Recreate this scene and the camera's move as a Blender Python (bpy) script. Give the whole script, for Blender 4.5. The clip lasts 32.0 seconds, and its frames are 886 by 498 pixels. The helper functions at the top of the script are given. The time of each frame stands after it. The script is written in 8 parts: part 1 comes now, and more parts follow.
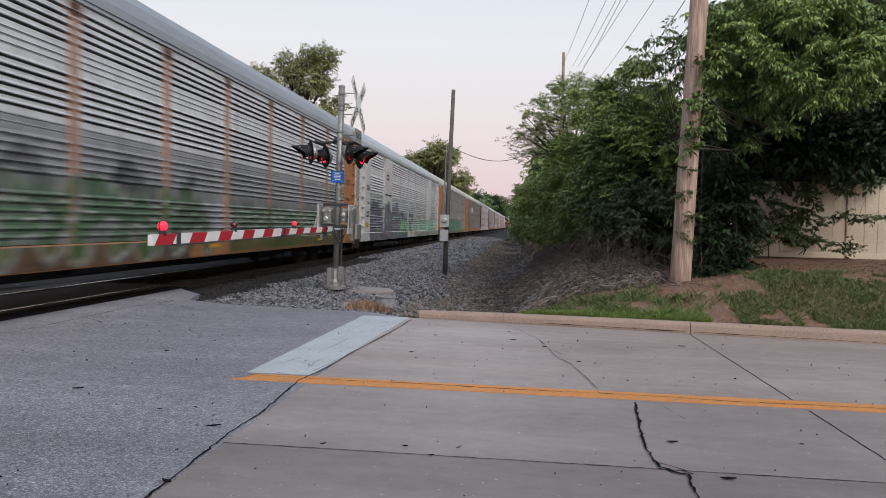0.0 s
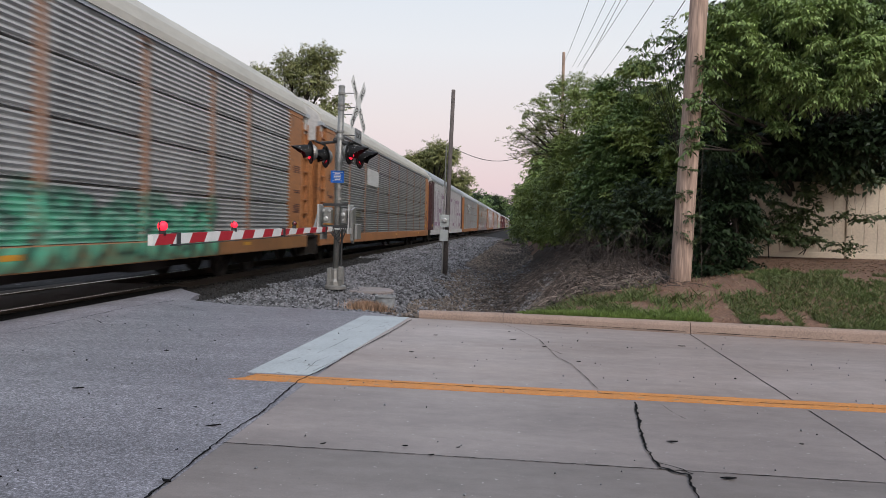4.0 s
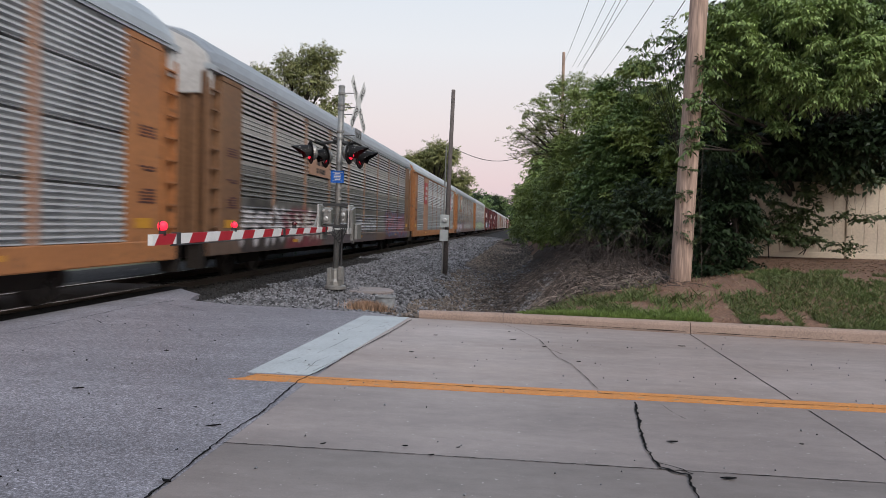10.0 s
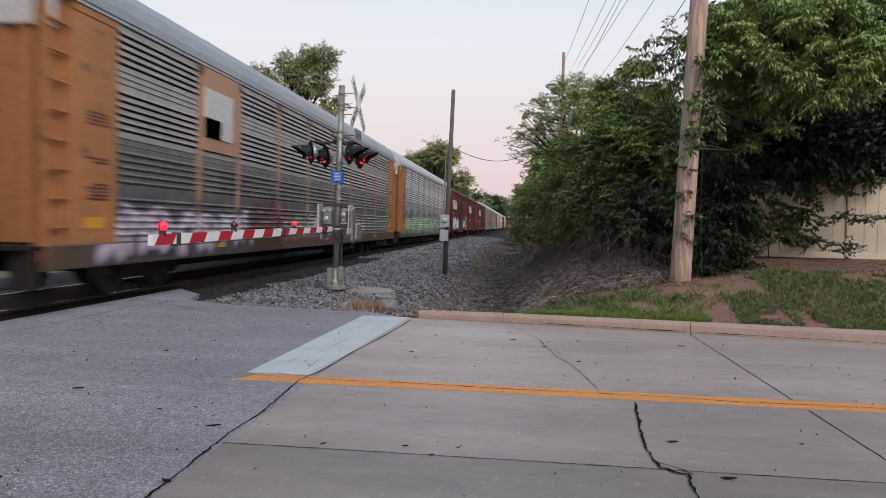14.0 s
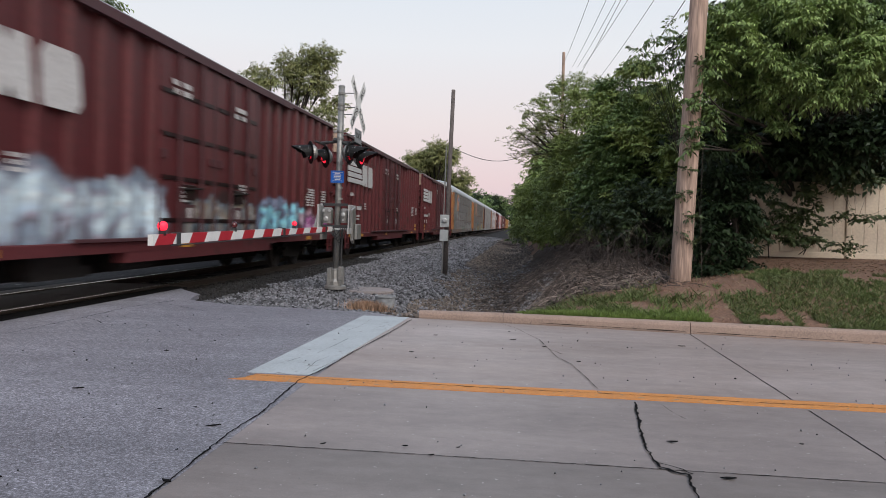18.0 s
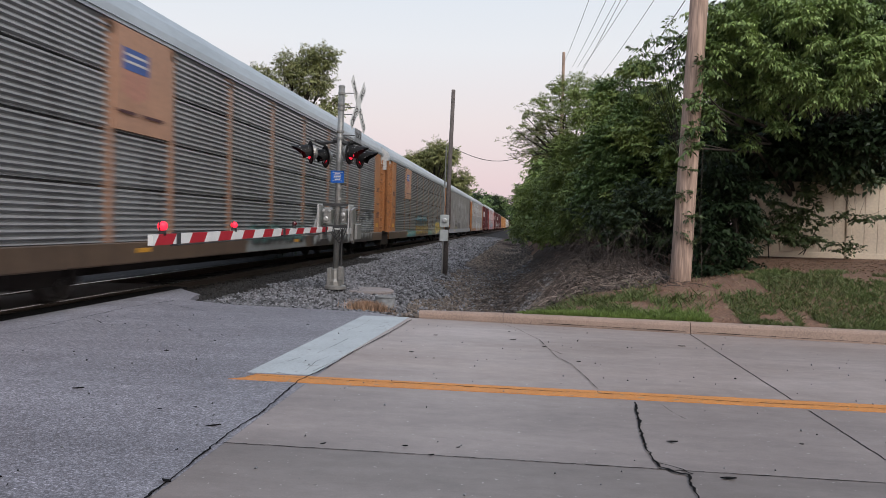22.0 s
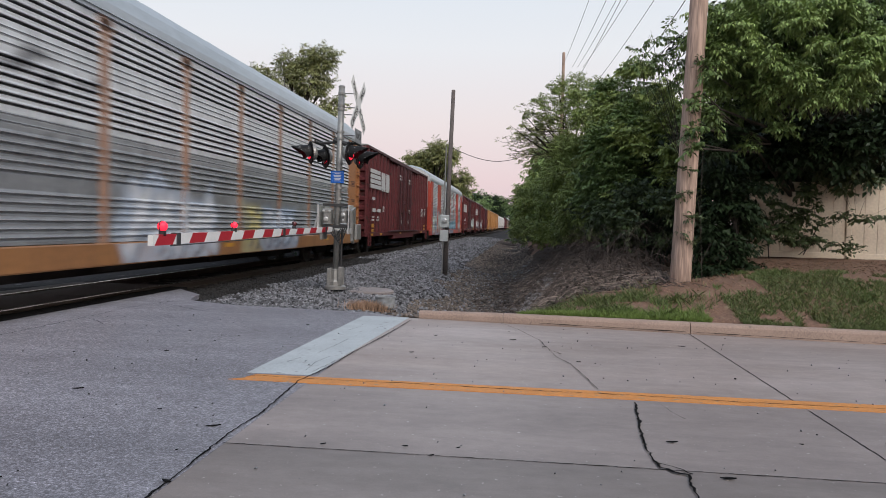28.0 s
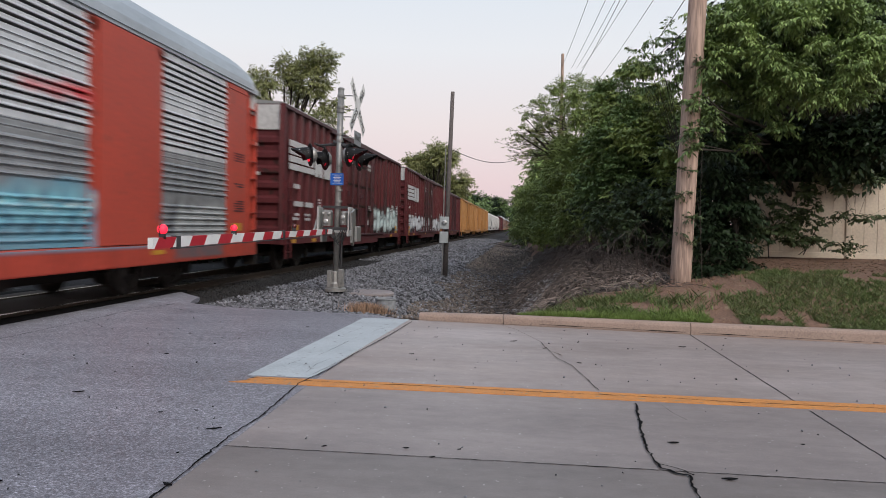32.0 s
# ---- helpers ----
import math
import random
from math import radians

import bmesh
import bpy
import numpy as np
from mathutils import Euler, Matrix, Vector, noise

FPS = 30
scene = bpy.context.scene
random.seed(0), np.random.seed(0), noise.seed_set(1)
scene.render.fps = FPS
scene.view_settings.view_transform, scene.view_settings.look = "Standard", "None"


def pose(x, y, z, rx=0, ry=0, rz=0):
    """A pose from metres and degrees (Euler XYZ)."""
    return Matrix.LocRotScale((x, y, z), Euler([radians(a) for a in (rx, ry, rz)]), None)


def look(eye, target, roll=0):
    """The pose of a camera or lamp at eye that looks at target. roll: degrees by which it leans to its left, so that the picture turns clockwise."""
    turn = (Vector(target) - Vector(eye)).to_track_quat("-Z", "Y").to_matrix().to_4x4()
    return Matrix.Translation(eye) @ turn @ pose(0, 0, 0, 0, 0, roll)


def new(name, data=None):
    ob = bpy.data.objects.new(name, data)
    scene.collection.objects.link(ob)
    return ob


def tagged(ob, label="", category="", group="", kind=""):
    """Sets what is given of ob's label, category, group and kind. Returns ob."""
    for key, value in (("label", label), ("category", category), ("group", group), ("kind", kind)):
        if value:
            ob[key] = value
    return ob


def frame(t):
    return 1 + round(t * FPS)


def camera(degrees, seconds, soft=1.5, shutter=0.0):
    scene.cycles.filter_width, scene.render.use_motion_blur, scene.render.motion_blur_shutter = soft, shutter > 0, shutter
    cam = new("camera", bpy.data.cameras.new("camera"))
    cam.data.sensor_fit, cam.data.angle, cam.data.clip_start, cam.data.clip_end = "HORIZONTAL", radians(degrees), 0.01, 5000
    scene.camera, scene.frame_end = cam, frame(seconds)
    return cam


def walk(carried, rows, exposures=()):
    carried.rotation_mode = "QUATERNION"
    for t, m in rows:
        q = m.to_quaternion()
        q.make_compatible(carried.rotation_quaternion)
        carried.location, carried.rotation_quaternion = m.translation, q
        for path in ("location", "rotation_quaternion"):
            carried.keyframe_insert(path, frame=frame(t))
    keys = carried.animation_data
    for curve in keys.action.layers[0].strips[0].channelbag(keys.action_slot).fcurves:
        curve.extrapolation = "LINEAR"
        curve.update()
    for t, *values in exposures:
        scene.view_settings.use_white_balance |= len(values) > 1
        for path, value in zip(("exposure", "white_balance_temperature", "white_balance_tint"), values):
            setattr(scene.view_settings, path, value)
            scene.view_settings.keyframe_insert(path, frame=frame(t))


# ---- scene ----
cam = camera(64.0, 32.0, soft=0.6, shutter=0.55)


def view(up=0.0, lean=0.0):
    """Camera on its tripod; small nods in degrees."""
    return pose(0, 0, 1.46, 88.015 + up, 0, 6.28) @ pose(0, 0, 0, 0, 0, 1.45 + lean)


walk(cam, [(0.0, view()), (27.5, view()), (28.0, view(0.02)), (28.5, view(0.07)), (29.0, view(-0.01)),
           (29.5, view(-0.17)), (30.0, view(0.08)), (30.5, view(0.17)), (31.0, view(0.05)), (31.5, view(0.07)),
           (32.0, view(0.155, -0.27))])

# ---- light ----
world = bpy.data.worlds.new("dusk_sky")
scene.world = world
world.use_nodes = True
wn, wl = world.node_tree.nodes, world.node_tree.links
bg = wn["Background"]
sky = wn.new("ShaderNodeTexSky")
sky.sky_type, sky.sun_disc = "NISHITA", False
sky.sun_elevation, sky.sun_rotation = radians(8), radians(145)
tc = wn.new("ShaderNodeTexCoord")
sep = wn.new("ShaderNodeSeparateXYZ")
wl.new(tc.outputs["Generated"], sep.inputs[0])
ramp = wn.new("ShaderNodeValToRGB")
wl.new(sep.outputs["Z"], ramp.inputs[0])
stops = [(0.00, (0.77, 0.60, 0.68)), (0.06, (0.85, 0.67, 0.71)), (0.14, (0.89, 0.79, 0.80)), (0.24, (0.87, 0.88, 0.92)),
         (0.42, (0.71, 0.82, 0.94)), (0.75, (0.46, 0.56, 0.74)), (1.00, (0.38, 0.48, 0.66))]
while len(ramp.color_ramp.elements) < len(stops):
    ramp.color_ramp.elements.new(0.5)
for e, (p, c) in zip(ramp.color_ramp.elements, stops):
    e.position, e.color = p, (*c, 1)
dim = wn.new("ShaderNodeVectorMath")
dim.operation = "SCALE"
dim.inputs["Scale"].default_value = 0.12
wl.new(sky.outputs[0], dim.inputs[0])
blend = wn.new("ShaderNodeMix")
blend.data_type = "RGBA"
blend.inputs["Factor"].default_value = 0.92
wl.new(dim.outputs[0], blend.inputs["A"])
wl.new(ramp.outputs[0], blend.inputs["B"])
wl.new(blend.outputs["Result"], bg.inputs[0])
bg.inputs[1].default_value = 1.0
sun = new("sun", bpy.data.lights.new("sun", "SUN"))
sun.data.energy, sun.data.angle, sun.data.color = 2.35, radians(40), (1.0, 0.92, 0.85)
sun.matrix_world = look((15, -21, 22), (0, 0, 0))
scene.view_settings.exposure = 0.0

# ---- mesh helpers ----


class Geo:
    """Collects vertices and faces of one mesh."""

    def __init__(self):
        self.v, self.f, self.bare = [], [], 0

    def box(self, x0, x1, y0, y1, z0, z1, c=0.0):
        """A box, its upright and top edges chamfered by c."""
        n = len(self.v)
        if c <= 0:
            self.v += [(x0, y0, z0), (x1, y0, z0), (x1, y1, z0), (x0, y1, z0), (x0, y0, z1), (x1, y0, z1), (x1, y1, z1), (x0, y1, z1)]
            self.f += [tuple(n + i for i in q) for q in ((3, 2, 1, 0), (4, 5, 6, 7), (0, 1, 5, 4), (1, 2, 6, 5), (2, 3, 7, 6), (3, 0, 4, 7))]
            return self
        oct_ = lambda a, z: [(x0 + a + c, y0 + a, z), (x1 - a - c, y0 + a, z), (x1 - a, y0 + a + c, z), (x1 - a, y1 - a - c, z),
                             (x1 - a - c, y1 - a, z), (x0 + a + c, y1 - a, z), (x0 + a, y1 - a - c, z), (x0 + a, y0 + a + c, z)]
        return self.rings([oct_(0, z0), oct_(0, z1 - c), oct_(c * 0.6, z1)])

    def rings(self, rings, caps=True, closed=True):
        """Skin over equal rings of points."""
        n, k = len(self.v), len(rings[0])
        for r in rings:
            self.v += [tuple(p) for p in r]
        for i in range(len(rings) - 1):
            for j in range(k if closed else k - 1):
                a, b = n + i * k + j, n + i * k + (j + 1) % k
                self.f.append((a, b, b + k, a + k))
        if caps:
            self.f.append(tuple(n + j for j in reversed(range(k))))
            self.f.append(tuple(n + (len(rings) - 1) * k + j for j in range(k)))
        return self

    def tube(self, pts, radii, sides=8):
        """A round tube along points."""
        pts = [Vector(p) for p in pts]
        if not hasattr(radii, "__len__"):
            radii = [radii] * len(pts)
        rings = []
        for i, p in enumerate(pts):
            d = (pts[min(i + 1, len(pts) - 1)] - pts[max(i - 1, 0)]).normalized()
            a = d.orthogonal() if abs(d.z) < 0.9 else Vector((1, 0, 0)) - d * d.x
            a.normalize()
            b = d.cross(a)
            rings.append([p + (a * math.cos(t) + b * math.sin(t)) * radii[i] for t in (math.tau * j / sides for j in range(sides))])
        return self.rings(rings)

    def disc(self, centre, axis, prof, sides=16):
        """Turned shape: prof is (distance along axis, radius)."""
        c, d = Vector(centre), Vector(axis).normalized()
        a = d.orthogonal().normalized()
        b = d.cross(a)
        return self.rings([[c + d * h + (a * math.cos(t) + b * math.sin(t)) * r for t in (math.tau * j / sides for j in range(sides))] for h, r in prof])

    def prism(self, pts, z0, z1):
        """Upright prism over a flat outline (counter-clockwise)."""
        return self.rings([[(x, y, z0) for x, y in pts], [(x, y, z1) for x, y in pts]])

    def plate(self, pts, n, t):
        """A flat plate: outline points in space, thickened along n by t."""
        n = Vector(n).normalized() * t
        return self.rings([[Vector(p) for p in pts], [Vector(p) + n for p in pts]])

    def mesh(self, name, materials, smooth=False):
        me = bpy.data.meshes.new(name)
        me.from_pydata(self.v, [], self.f)
        for m in materials if isinstance(materials, (list, tuple)) else [materials]:
            me.materials.append(m)
        if smooth:
            me.shade_smooth()
        return me


def part(name, geo, material, parent=None, label="", smooth=False):
    ob = new(name, geo.mesh(name, material, smooth))
    if parent is not None:
        ob.parent = parent
    return tagged(ob, label)


def thing(name, label, category, m=None, group="", kind=""):
    ob = new(name)
    ob.empty_display_size = 0.2
    if m is not None:
        ob.matrix_basis = m
    return tagged(ob, label, category, group, kind)


def arrays(name, verts, faces, material, smooth=False):
    """A mesh from numpy arrays with faces of one size."""
    me = bpy.data.meshes.new(name)
    nf, k = faces.shape
    me.vertices.add(len(verts))
    me.vertices.foreach_set("co", np.ascontiguousarray(verts, np.float32).ravel())
    me.loops.add(nf * k)
    me.loops.foreach_set("vertex_index", np.ascontiguousarray(faces, np.int32).ravel())
    me.polygons.add(nf)
    me.polygons.foreach_set("loop_start", np.arange(0, nf * k, k, dtype=np.int32))
    me.update(calc_edges=True)
    for m in material if isinstance(material, (list, tuple)) else [material]:
        me.materials.append(m)
    if smooth:
        me.shade_smooth()
    return me


# ---- materials ----


def mat(name, base, other=None, rough=0.7, metal=0.0, grain=30.0, big=1.5, vary=0.5, bump=0.15, spot=None, spot_at=0.68, island=0.0, coat=0.0, stretch=None, hard=(0.35, 0.65), streak=None, speck=None):
    """Base colour mottled towards another at two scales, with fine relief and stains."""
    m = bpy.data.materials.new(name)
    m.use_nodes = True
    n, l = m.node_tree.nodes, m.node_tree.links
    b = n["Principled BSDF"]
    b.inputs["Metallic"].default_value = metal
    b.inputs["Coat Weight"].default_value = coat
    co = n.new("ShaderNodeTexCoord").outputs["Object"]
    if stretch:
        mp = n.new("ShaderNodeMapping")
        mp.inputs["Scale"].default_value = stretch
        l.new(co, mp.inputs["Vector"])
        co = mp.outputs[0]
    other = other or tuple(c * 0.6 for c in base)

    def noise_at(scale, detail=4):
        t = n.new("ShaderNodeTexNoise")
        t.inputs["Scale"].default_value, t.inputs["Detail"].default_value = scale, detail
        l.new(co, t.inputs["Vector"])
        return t.outputs[0]

    def mix(f, a, c, kind="MIX"):
        x = n.new("ShaderNodeMix")
        x.data_type, x.blend_type = "RGBA", kind
        for s, v in (("Factor", f), ("A", a), ("B", c)):
            if isinstance(v, tuple):
                x.inputs[s].default_value = (*v, 1)
            elif isinstance(v, (int, float)):
                x.inputs[s].default_value = v
            else:
                l.new(v, x.inputs[s])
        return x.outputs["Result"]

    def steps(v, lo, hi):
        r = n.new("ShaderNodeMapRange")
        r.inputs["From Min"].default_value, r.inputs["From Max"].default_value = lo, hi
        l.new(v, r.inputs["Value"])
        return r.outputs[0]

    fine, coarse = noise_at(grain), noise_at(big, 6)
    col = mix(steps(coarse, 0.3, 0.7), base, other)
    col = mix(vary, col, mix(steps(fine, *hard), tuple(c * 0.55 for c in base), tuple(min(1, c * 1.35) for c in base)))
    if streak:
        sm = n.new("ShaderNodeMapping")
        sm.inputs["Scale"].default_value = streak[1]
        l.new(co, sm.inputs["Vector"])
        t = n.new("ShaderNodeTexNoise")
        t.inputs["Scale"].default_value, t.inputs["Detail"].default_value = 1.0, 7
        l.new(sm.outputs[0], t.inputs["Vector"])
        col = mix(steps(t.outputs[0], 0.38, 0.66), col, mix(1.0, col, (streak[0],) * 3, "MULTIPLY"))
    if speck:
        for scale, lo, hi in speck:
            col = mix(1.0, col, mix(steps(noise_at(scale, 2), 0.4, 0.6), (lo,) * 3, (hi,) * 3), "MULTIPLY")
    if spot:
        col = mix(steps(noise_at(big * 4.3, 8), spot_at, spot_at + 0.06), col, spot)
    if island:
        g = n.new("ShaderNodeNewGeometry")
        col = mix(steps(g.outputs["Random Per Island"], 0, 1), mix(1.0, col, (1 - island,) * 3, "MULTIPLY"), mix(1.0, col, (1 + island,) * 3, "MULTIPLY"))
    l.new(col, b.inputs["Base Color"])
    r = n.new("ShaderNodeMapRange")
    r.inputs["To Min"].default_value, r.inputs["To Max"].default_value = max(0.02, rough - 0.12), min(1, rough + 0.12)
    l.new(fine, r.inputs["Value"])
    l.new(r.outputs[0], b.inputs["Roughness"])
    if bump:
        u = n.new("ShaderNodeBump")
        u.inputs["Strength"].default_value, u.inputs["Distance"].default_value = bump, 0.02
        l.new(fine, u.inputs["Height"])
        l.new(u.outputs[0], b.inputs["Normal"])
    return m


def glow(name, colour, strength):
    m = bpy.data.materials.new(name)
    m.use_nodes = True
    b = m.node_tree.nodes["Principled BSDF"]
    b.inputs["Base Color"].default_value = (*colour, 1)
    b.inputs["Emission Color"].default_value = (*colour, 1)
    b.inputs["Emission Strength"].default_value = strength
    return m


def slab_mat(name, base, dark, pale):
    """Old concrete: long tyre-polished bands, blotches, a fine sand grain and a few pale chips."""
    m = bpy.data.materials.new(name)
    m.use_nodes = True
    n, l = m.node_tree.nodes, m.node_tree.links
    b = n["Principled BSDF"]
    b.inputs["Specular IOR Level"].default_value = 0.6
    co = n.new("ShaderNodeTexCoord").outputs["Object"]

    def field(scale, detail, stretch=(1, 1, 1), lo=0.35, hi=0.65, rough=0.5):
        mp = n.new("ShaderNodeMapping")
        mp.inputs["Scale"].default_value = stretch
        l.new(co, mp.inputs["Vector"])
        t = n.new("ShaderNodeTexNoise")
        t.inputs["Scale"].default_value, t.inputs["Detail"].default_value, t.inputs["Roughness"].default_value = scale, detail, rough
        l.new(mp.outputs[0], t.inputs["Vector"])
        r = n.new("ShaderNodeMapRange")
        r.inputs["From Min"].default_value, r.inputs["From Max"].default_value = lo, hi
        l.new(t.outputs[0], r.inputs["Value"])
        return r.outputs[0]

    def mix(f, a, c, kind="MIX"):
        x = n.new("ShaderNodeMix")
        x.data_type, x.blend_type = "RGBA", kind
        for s, v in (("Factor", f), ("A", a), ("B", c)):
            if isinstance(v, tuple):
                x.inputs[s].default_value = (*v, 1)
            elif isinstance(v, (int, float)):
                x.inputs[s].default_value = v
            else:
                l.new(v, x.inputs[s])
        return x.outputs["Result"]

    def scaled(f, lo, hi):
        return mix(f, (lo,) * 3, (hi,) * 3)

    col = mix(field(0.9, 6, (0.5, 1, 1), 0.3, 0.7, 0.6), base, dark)
    col = mix(1.0, col, scaled(field(1.0, 3, (0.10, 1.3, 1)), 0.90, 1.09), "MULTIPLY")
    col = mix(1.0, col, scaled(field(1.0, 8, (1.4, 5.0, 1), 0.3, 0.7, 0.65), 0.88, 1.11), "MULTIPLY")
    col = mix(1.0, col, scaled(field(5.0, 9, (1, 1.6, 1), 0.3, 0.7, 0.75), 0.84, 1.15), "MULTIPLY")
    grain = field(75, 4, (1, 1, 1), 0.3, 0.7, 0.7)
    col = mix(1.0, col, scaled(grain, 0.80, 1.20), "MULTIPLY")
    col = mix(field(26, 3, (1, 1, 1), 0.685, 0.72), col, pale)
    col = mix(field(11, 5, (0.7, 1, 1), 0.70, 0.74, 0.6), col, tuple(c * 0.5 for c in dark))
    l.new(col, b.inputs["Base Color"])
    r = n.new("ShaderNodeMapRange")
    r.inputs["To Min"].default_value, r.inputs["To Max"].default_value = 0.40, 0.58
    l.new(grain, r.inputs["Value"])
    l.new(r.outputs[0], b.inputs["Roughness"])
    u = n.new("ShaderNodeBump")
    u.inputs["Strength"].default_value, u.inputs["Distance"].default_value = 0.12, 0.003
    l.new(grain, u.inputs["Height"])
    l.new(u.outputs[0], b.inputs["Normal"])
    return m


def aggregate_mat(name, base, dark):
    """Washed concrete: rounded pebbles of mixed greys in a darker mortar, with worn tracks."""
    m = slab_mat(name, base, dark, tuple(c * 1.7 for c in base))
    n, l = m.node_tree.nodes, m.node_tree.links
    b = n["Principled BSDF"]
    col = b.inputs["Base Color"].links[0].from_socket
    co = n.new("ShaderNodeTexCoord").outputs["Object"]
    for scale, lo, hi in ((62, 0.62, 1.40), (140, 0.76, 1.24)):
        v = n.new("ShaderNodeTexVoronoi")
        v.inputs["Scale"].default_value, v.inputs["Randomness"].default_value = scale, 1.0
        l.new(co, v.inputs["Vector"])
        sc = n.new("ShaderNodeSeparateColor")
        l.new(v.outputs["Color"], sc.inputs[0])
        r = n.new("ShaderNodeMapRange")
        r.inputs["To Min"].default_value, r.inputs["To Max"].default_value = lo, hi
        l.new(sc.outputs[0], r.inputs["Value"])
        d = n.new("ShaderNodeMapRange")
        d.inputs["From Min"].default_value, d.inputs["From Max"].default_value = 0.35, 0.6
        d.inputs["To Min"].default_value, d.inputs["To Max"].default_value = 1.0, 0.62
        l.new(v.outputs["Distance"], d.inputs["Value"])
        k = n.new("ShaderNodeMath")
        k.operation = "MULTIPLY"
        l.new(r.outputs[0], k.inputs[0])
        l.new(d.outputs[0], k.inputs[1])
        x = n.new("ShaderNodeVectorMath")
        x.operation = "SCALE"
        l.new(col, x.inputs[0])
        l.new(k.outputs[0], x.inputs["Scale"])
        col = x.outputs[0]
    sx = n.new("ShaderNodeSeparateXYZ")
    l.new(co, sx.inputs[0])
    # base colour grows paler towards the rails
    rail_ramp = n.new("ShaderNodeMapRange")
    rail_ramp.inputs["From Min"].default_value, rail_ramp.inputs["From Max"].default_value = -2.6, -6.4
    rail_ramp.inputs["To Min"].default_value, rail_ramp.inputs["To Max"].default_value = 0.96, 1.42
    l.new(sx.outputs["X"], rail_ramp.inputs["Value"])
    x = n.new("ShaderNodeVectorMath")
    x.operation = "SCALE"
    l.new(col, x.inputs[0])
    l.new(rail_ramp.outputs[0], x.inputs["Scale"])
    l.new(x.outputs[0], b.inputs["Base Color"])
    return m


CONCRETE = slab_mat("worn_concrete", (0.276, 0.236, 0.226), (0.208, 0.177, 0.169), (0.46, 0.43, 0.42))
CONCRETE_BROWN = slab_mat("browned_worn_concrete", (0.225, 0.194, 0.184), (0.165, 0.142, 0.134), (0.42, 0.39, 0.37))
CONCRETE_PALE = slab_mat("pale_worn_concrete", (0.352, 0.302, 0.290), (0.285, 0.232, 0.212), (0.50, 0.46, 0.45))
AGGREGATE = aggregate_mat("exposed_aggregate_paving", (0.375, 0.370, 0.418), (0.300, 0.294, 0.335))
KERB = mat("kerb_concrete", (0.36, 0.262, 0.212), (0.27, 0.197, 0.16), 0.85, grain=50, big=2.0, vary=0.35, spot=(0.2, 0.15, 0.125), spot_at=0.68)
WHITE_LINE = mat("worn_white_line_paint", (0.46, 0.50, 0.52), (0.37, 0.405, 0.425), 0.7, grain=60, big=2.2, vary=0.25, spot=(0.27, 0.28, 0.29), spot_at=0.62)
YELLOW_LINE = mat("worn_yellow_line_paint", (0.61, 0.248, 0.062), (0.48, 0.205, 0.064), 0.7, grain=45, big=4, vary=0.3, spot=(0.30, 0.22, 0.14), spot_at=0.62)
TAR = mat("dark_joint_filler", (0.012, 0.012, 0.013), None, 0.95, grain=40, big=3)
TAR.node_tree.nodes["Principled BSDF"].inputs["Specular IOR Level"].default_value = 0.05
BALLAST = mat("ballast_ground", (0.038, 0.037, 0.038), (0.022, 0.021, 0.021), 0.95, grain=25, big=0.6, vary=0.9, bump=0.9, spot=(0.16, 0.155, 0.15), spot_at=0.64)
# Oil-dark bed, with the shade under the train also put into its colour.
OILY_SHADED = mat("oily_shaded_track_bed", (0.016, 0.0145, 0.0135), (0.024, 0.021, 0.019), 0.9, grain=25, big=0.8, vary=0.8, bump=0.8)
MUD = mat("muddy_gravel", (0.065, 0.053, 0.046), (0.042, 0.035, 0.031), 0.95, grain=22, big=0.9, vary=0.9, bump=0.9, spot=(0.2, 0.175, 0.155), spot_at=0.62)
for m_ in (OILY_SHADED, BALLAST, MUD):
    m_.node_tree.nodes["Principled BSDF"].inputs["Specular IOR Level"].default_value = 0.1
# Near-black: shade under and beyond the train is put into the asphalt colour.
ASPHALT = mat("shaded_asphalt", (0.015, 0.0142, 0.014), (0.011, 0.0105, 0.0103), 0.95, grain=50, big=0.8)
ASPHALT.node_tree.nodes["Principled BSDF"].inputs["Specular IOR Level"].default_value = 0.05
# Oily stone, lowered to near-black for the train's shade.
STONE_OILY_SHADED = mat("oily_shaded_stone", (0.018, 0.0165, 0.016), (0.010, 0.009, 0.009), 0.85, grain=20, big=1.2, vary=0.5, bump=0.3, island=0.6)
STONE_BROWN = mat("brown_stone", (0.16, 0.13, 0.11), (0.10, 0.085, 0.075), 0.9, grain=20, big=1.2, vary=0.5, bump=0.3, island=0.6)
STONE = mat("crushed_stone", (0.190, 0.191, 0.206), (0.036, 0.035, 0.038), 0.9, grain=20, big=1.2, vary=0.5, bump=0.3, island=0.9)
STONE_PALE = mat("pale_broken_stone", (0.30, 0.275, 0.265), (0.17, 0.155, 0.15), 0.9, grain=20, big=1.2, vary=0.4, bump=0.3, island=0.6)
CLOD = mat("dark_soil_clod", (0.085, 0.066, 0.056), (0.045, 0.036, 0.031), 0.95, grain=25, big=1.5, vary=0.6, bump=0.5, island=0.6)
DIRT = mat("reddish_dirt", (0.200, 0.114, 0.077), (0.130, 0.077, 0.054), 0.95, grain=30, big=1.2, vary=0.7, bump=0.6, spot=(0.24, 0.17, 0.11), spot_at=0.6)
TURF = mat("turf_soil", (0.15, 0.098, 0.062), (0.13, 0.082, 0.056), 0.95, grain=40, big=1.4, vary=0.7, bump=0.5)
FIELD = mat("rough_ground", (0.09, 0.10, 0.05), (0.14, 0.12, 0.08), 0.95, grain=10, big=0.2, vary=0.5, bump=0.4)
RAIL = mat("rail_steel", (0.10, 0.075, 0.06), None, 0.55, 0.6, grain=30, big=3)
